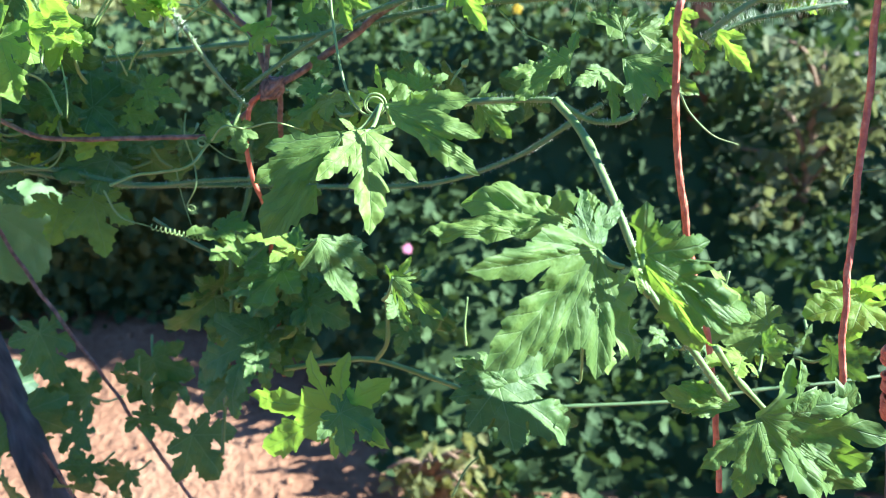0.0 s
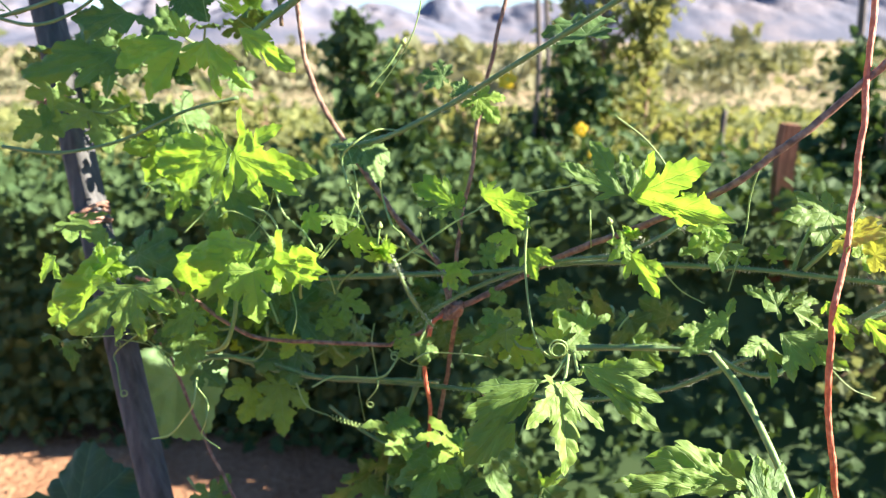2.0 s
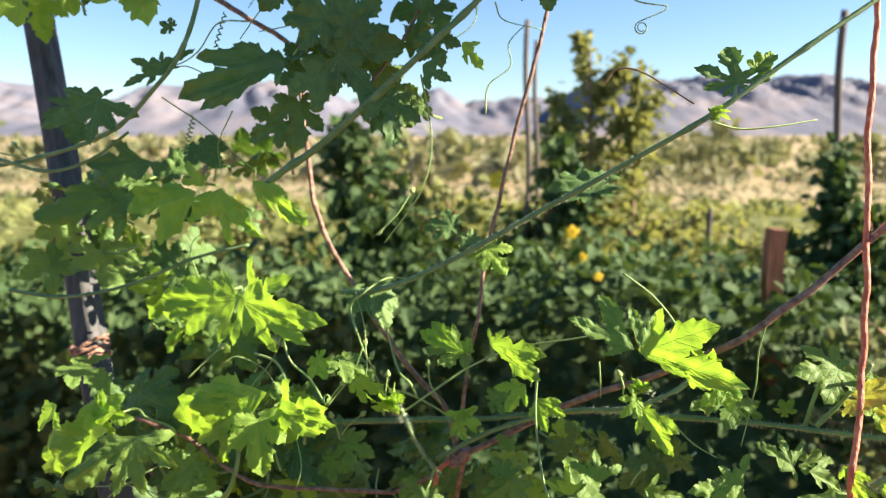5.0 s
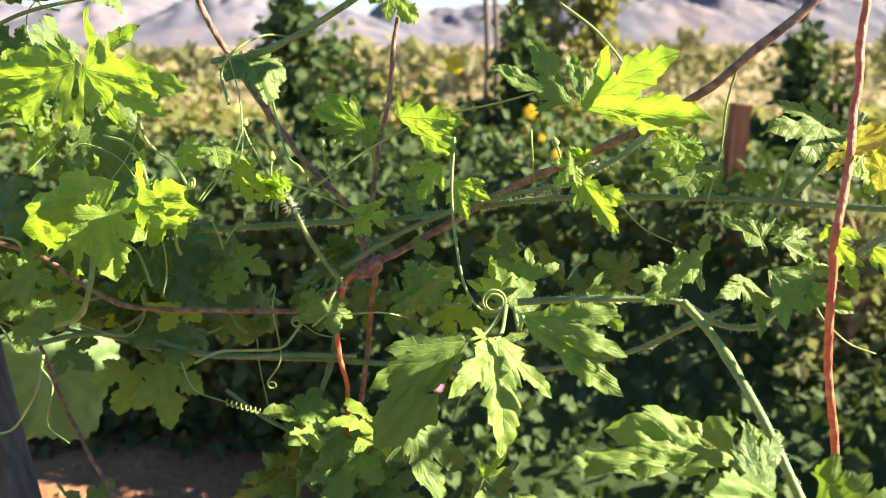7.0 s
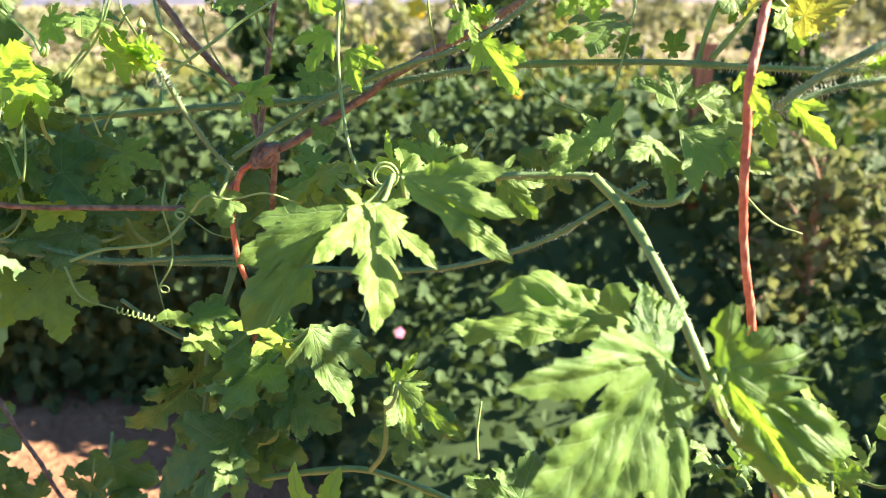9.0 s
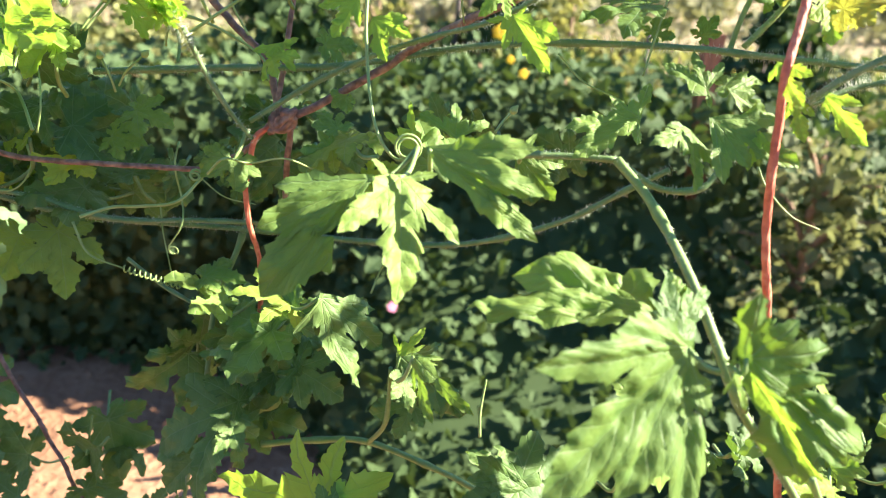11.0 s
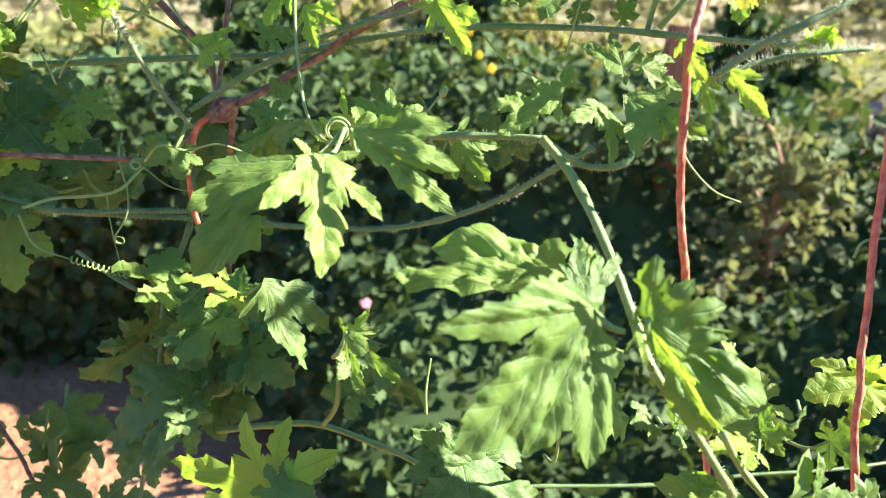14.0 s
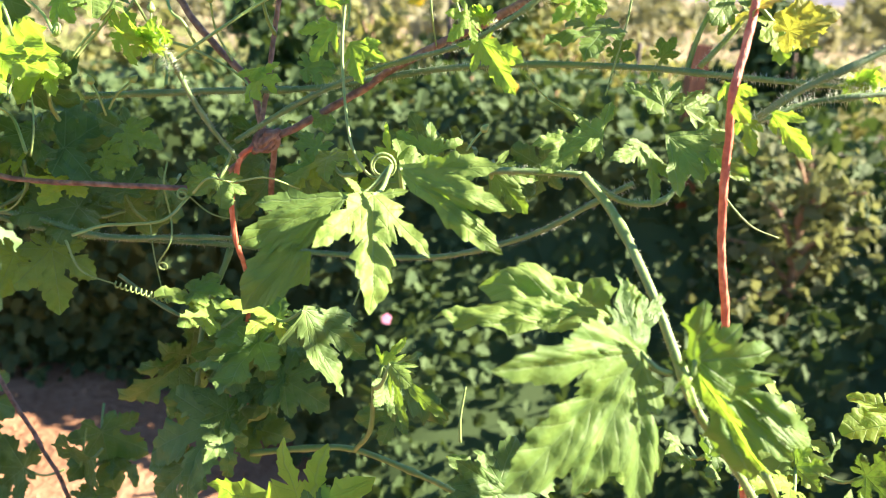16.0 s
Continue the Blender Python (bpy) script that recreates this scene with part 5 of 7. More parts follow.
leaf(vine_right, (0.1800, 0.2820, 1.0670), (0.1900, 0.2630, 1.0520), (-0.7396, -0.6114, 0.2814), 155, lobes=((0, 1, 0.60, 0), (-24, 0.38, 0.60, -0.09), (30, 0.57, 0.60, -0.05)), mat=YOUNG_AND_LIT, deep=0.45, curl=0.08, wave=0.05, grid=0.05, rim=0.05)
leaf(vine_right, (0.1710, 0.2850, 1.0650), (0.1750, 0.2770, 1.0490), (-0.6816, -0.7083, 0.1837), 156, lobes=((0, 1, 0.72, 0), (-36, 0.49, 0.72, -0.09), (30, 0.59, 0.72, -0.09)), mat=YOUNG_AND_LIT, deep=0.45, curl=0.08, wave=0.05, grid=0.05, rim=0.05)
leaf(vine_mid, (0.1450, 0.3050, 1.0640), (0.1290, 0.3160, 1.0730), (-0.0873, -0.7038, 0.7050), 157, lobes=((0, 1, 0.60, 0), (-84, 0.73, 0.60, -0.04), (-39, 0.87, 0.60, 0.01), (137, 0.40, 0.60, -0.07)), deep=0.45, curl=0.08, wave=0.05, grid=0.05, rim=0.05)
leaf(vine_mid, (0.1510, 0.2950, 1.0650), (0.1710, 0.2950, 1.0540), (0.3064, -0.7719, 0.5570), 158, lobes=((0, 1, 0.60, 0), (-34, 0.43, 0.60, -0.03), (55, 0.66, 0.60, -0.01)), deep=0.45, curl=0.08, wave=0.05, grid=0.05, rim=0.05)
leaf(vine_mid, (0.1532, 0.3064, 1.0653), (0.1679, 0.3013, 1.0694), (-0.3657, -0.3506, 0.8622), 159, curl=0.3)
leaf(vine_mid, (0.1580, 0.2800, 1.0520), (0.1540, 0.2750, 1.0380), (-0.6505, -0.6371, 0.4134), 160, lobes=((0, 1, 0.60, 0), (-36, 0.84, 0.60, -0.01), (44, 0.82, 0.60, -0.01)), mat=YOUNG_AND_LIT, deep=0.45, curl=0.08, wave=0.05, grid=0.05, rim=0.05)
leaf(vine_mid, (0.0580, 0.3250, 1.1240), (0.0220, 0.3300, 1.1410), (0.1166, -0.8585, 0.4994), 161, lobes=((0, 1, 0.54, 0), (-37, 0.92, 0.60, -0.01), (40, 0.41, 0.48, -0.02)), deep=0.45, curl=0.08, wave=0.05, grid=0.05, rim=0.05)
leaf(vine_mid, (0.0640, 0.3220, 1.1230), (0.1030, 0.2680, 1.1220), (-0.7566, -0.5529, 0.3489), 162, lobes=((0, 1, 0.48, 0), (-8, 0.49, 0.42, -0.01), (32, 0.74, 0.72, -0.02), (76, 0.42, 0.60, 0.02)), mat=YOUNG_AND_LIT, deep=0.45, curl=0.08, wave=0.05, grid=0.05, rim=0.05)
leaf(vine_mid, (0.0640, 0.3250, 1.1240), (0.0770, 0.3350, 1.1460), (0.0250, -0.9156, 0.4014), 163, lobes=((0, 1, 0.48, 0), (-33, 0.83, 0.48, -0.00), (40, 0.93, 0.60, -0.00)), deep=0.45, curl=0.08, wave=0.05, grid=0.05, rim=0.05)
leaf(vine_mid, (0.1076, 0.3118, 1.1059), (0.0903, 0.3028, 1.0963), (-0.1507, -0.5751, 0.8041), 164, curl=0.3, mat=YOUNG_AND_LIT)
leaf(vine_mid, (0.1061, 0.3122, 1.1074), (0.1141, 0.3041, 1.1009), (-0.0964, -0.6794, 0.7274), 165, curl=0.2, mat=YOUNG_AND_LIT)
leaf(vine_mid, (0.0660, 0.3250, 1.0870), (0.0790, 0.3040, 1.0680), (-0.4556, -0.7356, 0.5013), 166, lobes=((0, 1, 0.66, 0), (-115, 0.36, 0.60, 0.08), (-42, 0.50, 0.72, 0.04), (24, 0.82, 0.72, 0.06), (82, 0.23, 0.60, 0.08)), mat=YOUNG_AND_LIT, deep=0.45, curl=0.08, wave=0.05, grid=0.05, rim=0.05)
leaf(vine_mid, (0.0598, 0.3156, 1.0973), (0.0510, 0.3069, 1.0886), (0.5016, -0.8092, 0.3059), 167, curl=0.3, slim=0.8, mat=YOUNG_AND_LIT)
leaf(vine_mid, (0.1223, 0.3270, 1.0938), (0.0928, 0.3258, 1.0895), (-0.1251, -0.2937, 0.9477), 168, curl=0.3)
leaf(vine_mid, (0.1766, 0.3262, 1.1130), (0.1449, 0.3204, 1.1143), (0.1497, -0.6439, 0.7503), 169, petiole=(0.1731, 0.3302, 1.1051), curl=0.3)
leaf(vine_mid, (0.1831, 0.3253, 1.1097), (0.1965, 0.3199, 1.1129), (-0.3801, -0.4849, 0.7876), 170, curl=0.3)
leaf(vine_mid, (0.1758, 0.3295, 1.1026), (0.1732, 0.3266, 1.0923), (0.1923, -0.9558, 0.2223), 171, curl=0.3)
leaf(vine_mid, (0.1926, 0.3164, 1.1005), (0.1954, 0.3059, 1.0856), (0.0928, -0.8062, 0.5843), 172, petiole=(0.1849, 0.3182, 1.1067), curl=0.2, mat=YOUNG_AND_LIT)
leaf(vine_mid, (0.1744, 0.2992, 1.1056), (0.1806, 0.2768, 1.1145), (-0.7171, 0.0757, 0.6929), 173, curl=0.15, mat=YELLOW, deep=0.7, slim=1.3)
leaf(vine_mid, (0.1891, 0.2968, 1.0974), (0.2048, 0.2868, 1.1062), (-0.6439, -0.5842, 0.4941), 174, curl=0.2, mat=YELLOW, deep=0.7, slim=1.3)
leaf(vine_mid, (0.1295, 0.3363, 1.0824), (0.1381, 0.3326, 1.0914), (-0.6887, -0.5916, 0.4191), 175, curl=0.3)
leaf(vine_mid, (0.1517, 0.3362, 1.0823), (0.1572, 0.3325, 1.0913), (-0.1634, -0.9446, -0.2847), 176, curl=0.3)
leaf(vine_mid, (-0.0396, 0.3737, 1.1038), (-0.0664, 0.3757, 1.1109), (0.2179, -0.3230, 0.9210), 177, petiole=(-0.0359, 0.3864, 1.0827), curl=0.3)
leaf(vine_mid, (-0.0387, 0.3739, 1.1047), (-0.0347, 0.3764, 1.1134), (0.6227, -0.7800, -0.0627), 178, curl=0.3, mat=YOUNG_AND_LIT)
leaf(vine_mid, (-0.0010, 0.3520, 1.0900), (-0.0130, 0.3500, 1.0730), (-0.3935, -0.8387, 0.3764), 179, lobes=((0, 1, 0.96, 0), (-74, 0.53, 0.72, -0.04), (-49, 0.99, 0.72, 0.00), (42, 0.62, 0.60, -0.03)), mat=YOUNG_AND_LIT, deep=0.45, curl=0.08, wave=0.05, grid=0.05, rim=0.05)
leaf(vine_mid, (-0.0410, 0.3600, 1.1090), (-0.0700, 0.3750, 1.1190), (-0.2973, -0.8563, 0.4223), 180, lobes=((0, 1, 0.72, 0), (-45, 0.57, 0.60, 0.02), (-18, 0.87, 0.72, -0.00), (47, 0.31, 0.60, 0.04)), mat=YOUNG_AND_LIT, deep=0.45, curl=0.08, wave=0.05, grid=0.05, rim=0.05)
leaf(vine_mid, (-0.0220, 0.3600, 1.1140), (0.0080, 0.3340, 1.1000), (-0.4953, -0.7788, 0.3850), 181, lobes=((0, 1, 0.66, 0), (-4, 0.42, 0.60, -0.00), (21, 0.93, 0.60, 0.00), (77, 0.32, 0.72, -0.01), (134, 0.27, 0.60, 0.02)), mat=YOUNG_AND_LIT, deep=0.45, curl=0.08, wave=0.05, grid=0.05, rim=0.05)
leaf(vine_mid, (0.0060, 0.3500, 1.0820), (0.0120, 0.3390, 1.0650), (-0.4161, -0.8234, 0.3859), 182, lobes=((0, 1, 0.84, 0), (-40, 0.57, 0.60, -0.01), (43, 1.03, 0.72, 0.02), (65, 0.83, 0.60, -0.02)), mat=YOUNG_AND_LIT, deep=0.45, curl=0.08, wave=0.05, grid=0.05, rim=0.05)
leaf(vine_mid, (-0.0419, 0.3615, 1.0612), (-0.0274, 0.3504, 1.0660), (-0.5753, -0.4603, 0.6761), 183, curl=0.3, mat=YOUNG_AND_LIT)
leaf(vine_mid, (-0.0410, 0.3650, 1.0670), (-0.0480, 0.3630, 1.0500), (-0.4657, -0.8360, 0.2901), 184, lobes=((0, 1, 0.72, 0), (-53, 0.67, 0.72, 0.03), (68, 1.00, 0.48, 0.00), (117, 0.57, 0.72, 0.03)), mat=YOUNG_AND_LIT, deep=0.45, curl=0.08, wave=0.05, grid=0.05, rim=0.05)
leaf(vine_mid, (-0.0093, 0.3808, 1.0414), (-0.0171, 0.3733, 1.0370), (0.2681, -0.6812, 0.6812), 185, slim=1.4, deep=0.7)
leaf(vine_mid, (-0.0648, 0.3656, 1.0097), (-0.0608, 0.3548, 0.9938), (0.5169, -0.6423, 0.5659), 186, petiole=(-0.0593, 0.3756, 1.0230), curl=0.2, wide=1.3)
leaf(vine_mid, (-0.0723, 0.3721, 1.0107), (-0.0836, 0.3695, 1.0014), (-0.1909, -0.8577, 0.4775), 187)
leaf(vine_mid, (-0.0205, 0.3879, 1.0662), (-0.0044, 0.3942, 1.0664), (0.2917, -0.7640, 0.5755), 188, curl=0.3)
leaf(vine_mid, (-0.0134, 0.3503, 1.0218), (-0.0256, 0.3462, 1.0073), (0.3464, -0.9378, -0.0237), 189, curl=0.4, slim=0.8)
leaf(vine_mid, (-0.0771, 0.3731, 0.9265), (-0.1014, 0.3666, 0.9474), (0.6604, -0.0629, 0.7482), 190, curl=0.3)
leaf(vine_mid, (-0.0873, 0.3768, 0.9397), (-0.0633, 0.3773, 0.9413), (-0.0568, -0.2969, 0.9532), 191, curl=0.3)
leaf(vine_mid, (-0.0298, 0.3952, 0.9606), (-0.0334, 0.3914, 0.9471), (0.6003, -0.7969, 0.0681), 192)
leaf(vine_mid, (0.0350, 0.3485, 1.0158), (0.0300, 0.3684, 1.0415), (0.3796, -0.6957, 0.6098), 193)
leaf(vine_left, (-0.1890, 0.3720, 1.1400), (-0.2600, 0.4000, 1.1310), (-0.3826, -0.8849, 0.2656), 194, lobes=((0, 1, 0.50, 0), (-53, 0.30, 0.50, 0.04), (-15, 0.76, 0.42, 0.03), (8, 0.98, 0.42, -0.03), (23, 0.79, 0.50, -0.07), (55, 0.47, 0.50, -0.06)), mat=YOUNG_AND_LIT, deep=0.5, curl=0.10, fold=0.06, wave=0.05, grid=0.035, rim=0.06)
leaf(vine_left, (-0.1840, 0.3700, 1.1380), (-0.1290, 0.3380, 1.1320), (-0.4748, -0.8551, 0.2084), 195, lobes=((0, 1, 0.50, 0), (-106, 0.53, 0.50, -0.07), (-44, 0.62, 0.50, -0.11), (-16, 0.90, 0.40, -0.09), (33, 0.73, 0.55, 0.07), (79, 0.50, 0.61, 0.10)), mat=YOUNG_AND_LIT, deep=0.5, curl=0.10, fold=0.06, wave=0.05, grid=0.035, rim=0.06)
leaf(vine_left, (-0.2210, 0.3860, 1.2080), (-0.2850, 0.4100, 1.1960), (-0.3828, -0.8797, 0.2820), 198, lobes=((0, 1, 0.55, 0), (-20, 0.39, 0.60, 0.04), (-8, 0.85, 0.42, 0.02), (34, 0.75, 0.55, -0.11), (48, 0.40, 0.50, -0.07)), mat=YOUNG_AND_LIT, deep=0.5, curl=0.10, fold=0.06, wave=0.05, grid=0.035, rim=0.06)
leaf(vine_left, (-0.2000, 0.3800, 1.2100), (-0.1960, 0.3760, 1.1730), (-0.6174, -0.7864, 0.0183), 199, lobes=((0, 1, 0.60, 0), (-81, 0.54, 0.60, 0.20), (-61, 1.01, 0.55, 0.27), (36, 1.16, 0.50, -0.18), (54, 0.68, 0.60, -0.14)), mat=YOUNG_AND_LIT, deep=0.5, curl=0.10, fold=0.06, wave=0.05, grid=0.035, rim=0.06)
leaf(vine_left, (-0.2150, 0.3860, 1.2130), (-0.2280, 0.3920, 1.2290), (-0.4489, -0.8931, -0.0298), 200, lobes=((0, 1, 0.69, 0), (-87, 0.53, 0.60, -0.10), (40, 0.97, 0.50, 0.06)), mat=YOUNG_AND_LIT, deep=0.5, curl=0.10, fold=0.06, wave=0.05, grid=0.035, rim=0.06)
leaf(vine_left, (-0.1750, 0.3720, 1.2160), (-0.1350, 0.3500, 1.1910), (-0.4334, -0.8961, 0.0951), 201, lobes=((0, 1, 0.55, 0), (-40, 0.29, 0.50, -0.03), (-22, 0.44, 0.50, -0.04), (17, 0.56, 0.55, 0.02)), mat=YOUNG_AND_LIT, deep=0.5, curl=0.10, fold=0.06, wave=0.05, grid=0.035, rim=0.06)
leaf(vine_left, (-0.1700, 0.3520, 1.0810), (-0.2350, 0.3900, 1.0340), (-0.6294, -0.7224, 0.2864), 202, lobes=((0, 1, 0.66, 0), (-26, 0.61, 0.72, -0.01), (-16, 1.12, 0.54, -0.00), (-9, 1.26, 0.54, -0.01), (21, 0.52, 0.60, -0.02)), mat=YOUNG_AND_LIT, deep=0.45, curl=0.08, wave=0.05, grid=0.05, rim=0.05)
leaf(vine_left, (-0.1780, 0.3500, 1.0630), (-0.1720, 0.3350, 1.0370), (-0.6595, -0.7069, 0.2557), 203, lobes=((0, 1, 0.60, 0), (-72, 1.84, 0.60, -0.02), (57, 0.63, 0.48, -0.06)), mat=YOUNG_AND_LIT, deep=0.45, curl=0.08, wave=0.05, grid=0.05, rim=0.05)
leaf(vine_left, (-0.1514, 0.3582, 1.0713), (-0.1281, 0.3497, 1.0632), (0.1103, -0.5078, 0.8544), 204, curl=0.3, mat=YOUNG_AND_LIT)
leaf(vine_left, (-0.1569, 0.3648, 1.0725), (-0.1629, 0.3687, 1.0861), (0.4964, -0.7515, 0.4346), 205, curl=0.3)
leaf(vine_left, (-0.1212, 0.3718, 1.0970), (-0.0975, 0.3642, 1.0923), (0.0935, -0.2978, 0.9500), 206, curl=0.3)
leaf(vine_left, (-0.2680, 0.3320, 1.0620), (-0.3420, 0.3780, 1.0160), (-0.6039, -0.7716, 0.1999), 207, lobes=((0, 1, 0.60, 0), (-22, 0.39, 0.72, -0.00), (-9, 0.77, 0.60, 0.00), (10, 0.60, 0.48, -0.00)), mat=YOUNG_AND_LIT, deep=0.45, curl=0.08, wave=0.05, grid=0.05, rim=0.05)
leaf(vine_left, (-0.2420, 0.3280, 1.0600), (-0.2540, 0.3180, 1.0260), (-0.0302, -0.9560, 0.2918), 208, lobes=((0, 1, 0.60, 0), (-70, 0.67, 0.60, -0.04), (-46, 0.86, 0.60, 0.02), (-34, 1.41, 0.60, -0.00), (29, 0.94, 0.60, -0.01), (81, 0.88, 0.72, 0.02), (117, 0.65, 0.72, -0.05)), deep=0.45, curl=0.08, wave=0.05, grid=0.05, rim=0.05)
leaf(vine_left, (-0.2610, 0.3400, 1.0730), (-0.3070, 0.3720, 1.0560), (-0.6148, -0.7423, 0.2664), 209, lobes=((0, 1, 0.72, 0), (-10, 0.48, 0.60, -0.03), (18, 0.57, 0.72, -0.01)), mat=YOUNG_AND_LIT, deep=0.45, curl=0.08, wave=0.05, grid=0.05, rim=0.05)
leaf(vine_left, (-0.2750, 0.3512, 1.0683), (-0.2497, 0.3438, 1.0643), (-0.2617, -0.9579, 0.1183), 210, curl=0.3, mat=YOUNG_AND_LIT)
leaf(vine_left, (-0.3030, 0.3450, 1.0740), (-0.3230, 0.3520, 1.0540), (-0.6207, -0.6854, 0.3808), 211, lobes=((0, 1, 0.84, 0), (-34, 0.73, 0.60, -0.03), (108, 0.82, 0.72, -0.02)), mat=YOUNG_AND_LIT, deep=0.45, curl=0.08, wave=0.05, grid=0.05, rim=0.05)
leaf(vine_left, (-0.3064, 0.3760, 1.0895), (-0.2759, 0.3684, 1.0847), (0.0731, -0.3025, 0.9503), 212, curl=0.3)
leaf(vine_left, (-0.3105, 0.4276, 1.1611), (-0.2855, 0.4081, 1.1364), (0.4952, -0.3641, 0.7888), 213, petiole=(-0.2819, 0.4288, 1.1652), curl=0.2, wide=1.2)
leaf(vine_left, (-0.3509, 0.4373, 1.1511), (-0.3749, 0.4209, 1.1372), (0.3178, -0.8387, 0.4422), 214, curl=0.2)
leaf(vine_left, (-0.3564, 0.4563, 1.1740), (-0.3460, 0.4350, 1.1431), (0.8039, -0.3274, 0.4966), 215, curl=0.2)
leaf(vine_left, (-0.2820, 0.4200, 1.2020), (-0.3570, 0.4200, 1.1860), (-0.0603, -0.9574, 0.2825), 216, lobes=((0, 1, 0.54, 0), (-31, 0.32, 0.72, -0.02), (-16, 0.67, 0.60, 0.00), (25, 0.52, 0.60, 0.00), (66, 0.43, 0.60, -0.01)), deep=0.45, curl=0.08, wave=0.05, grid=0.05, rim=0.05)
leaf(vine_left, (-0.2774, 0.4244, 1.1938), (-0.3030, 0.4216, 1.2057), (0.3904, -0.6007, 0.6976), 217, curl=0.2)
leaf(vine_left, (-0.1600, 0.3520, 1.0700), (-0.1190, 0.3130, 1.0770), (-0.6939, -0.6973, 0.1794), 218, lobes=((0, 1, 0.60, 0), (-80, 0.34, 0.60, 0.02), (-8, 0.78, 0.60, -0.01), (11, 0.97, 0.60, -0.02), (50, 0.53, 0.72, 0.02)), mat=YOUNG_AND_LIT, deep=0.45, curl=0.08, wave=0.05, grid=0.05, rim=0.05)
leaf(vine_left, (-0.1679, 0.3388, 1.0688), (-0.1611, 0.3246, 1.0407), (0.1375, -0.8693, 0.4749), 219, curl=0.2, mat=YOUNG_AND_LIT)
leaf(vine_left, (-0.1765, 0.3455, 1.0701), (-0.1853, 0.3537, 1.0772), (-0.5982, -0.7825, 0.1727), 220, curl=0.2, mat=YOUNG_AND_LIT)
leaf(vine_left, (-0.1408, 0.3571, 1.0673), (-0.1548, 0.3457, 1.0490), (0.0354, -0.8590, 0.5107), 221, petiole=(-0.1494, 0.3793, 1.0357), curl=0.25, mat=YOUNG_AND_LIT)
leaf(vine_left, (-0.1391, 0.3780, 1.0970), (-0.1294, 0.3679, 1.0833), (-0.4523, -0.8388, 0.3030), 222, curl=0.3, mat=YOUNG_AND_LIT)
leaf(vine_left, (-0.1133, 0.3797, 1.0811), (-0.0932, 0.3712, 1.0732), (-0.4582, -0.8517, -0.2543), 223, curl=0.3, mat=YOUNG_AND_LIT)
leaf(vine_left, (-0.2120, 0.3425, 1.0380), (-0.2305, 0.3273, 1.0282), (0.4034, -0.7885, 0.4643), 224, curl=0.2)
leaf(vine_left, (-0.2162, 0.3490, 1.0168), (-0.2241, 0.3313, 0.9985), (0.2174, -0.7461, 0.6293), 225, curl=0.2)
leaf(vine_left, (-0.2006, 0.4045, 0.9490), (-0.2060, 0.3859, 0.9273), (0.6706, -0.6362, 0.3815), 226, curl=0.2, wide=1.2)
leaf(vine_left, (-0.1789, 0.4055, 0.9524), (-0.1696, 0.3892, 0.9172), (0.5751, -0.6743, 0.4632), 227, curl=0.2)
leaf(vine_left, (-0.1243, 0.4013, 1.0254), (-0.1024, 0.3937, 1.0206), (-0.0212, -0.5741, 0.8185), 228)
leaf(vine_left, (-0.1400, 0.4033, 1.0103), (-0.1210, 0.3966, 1.0090), (-0.2004, -0.7134, 0.6715), 229)
leaf(vine_top, (-0.1610, 0.4000, 1.2930), (-0.2310, 0.3900, 1.2710), (0.0293, -0.9418, 0.3348), 230, lobes=((0, 1, 0.54, 0), (-41, 0.50, 0.60, -0.02), (-24, 0.81, 0.54, 0.00), (12, 0.85, 0.48, -0.00), (20, 0.36, 0.48, -0.02), (61, 0.23, 0.60, -0.01)), deep=0.45, curl=0.08, wave=0.05, grid=0.05, rim=0.05)
leaf(vine_top, (-0.1283, 0.3913, 1.3188), (-0.1630, 0.3931, 1.3248), (-0.0271, -0.9913, 0.1292), 231, petiole=(-0.1172, 0.3945, 1.3300), curl=0.2)
leaf(vine_top, (-0.1211, 0.3913, 1.2967), (-0.0749, 0.3859, 1.2997), (-0.1170, -0.9931, 0.0099), 232, petiole=(-0.1295, 0.3933, 1.2819), curl=0.2)
leaf(vine_top, (-0.1128, 0.3892, 1.3111), (-0.0908, 0.3966, 1.3374), (0.1234, -0.9769, 0.1744), 233, curl=0.2, grid=0.045)
leaf(vine_top, (-0.1080, 0.3850, 1.2740), (-0.0790, 0.3700, 1.2390), (-0.1170, -0.9443, 0.3077), 234, lobes=((0, 1, 0.48, 0), (-20, 0.48, 0.60, -0.01), (19, 0.45, 0.48, -0.02)), deep=0.45, curl=0.08, wave=0.05, grid=0.05, rim=0.05)
leaf(vine_top, (-0.1310, 0.3950, 1.2920), (-0.1370, 0.3850, 1.2600), (-0.0588, -0.9496, 0.3078), 235, lobes=((0, 1, 0.96, 0), (-136, 0.85, 0.96, -0.05), (-39, 0.97, 0.84, -0.01), (66, 0.78, 0.84, -0.03), (141, 0.66, 0.96, -0.04)), deep=0.45, curl=0.08, wave=0.05, grid=0.05, rim=0.05)
leaf(vine_top, (-0.0598, 0.3815, 1.3064), (-0.0522, 0.3755, 1.2852), (0.0253, -0.9589, 0.2827), 236, curl=0.25)
leaf(vine_top, (-0.1527, 0.4078, 1.2669), (-0.1555, 0.3989, 1.2357), (0.4549, -0.8663, 0.2065), 237, curl=0.25)
leaf(vine_top, (-0.1660, 0.4106, 1.2551), (-0.1898, 0.4061, 1.2392), (0.0259, -0.9712, 0.2370), 238, curl=0.3)
leaf(vine_top, (-0.0899, 0.3832, 1.2685), (-0.0793, 0.3692, 1.2411), (0.3855, -0.7514, 0.5355), 239, curl=0.2, slim=0.8)
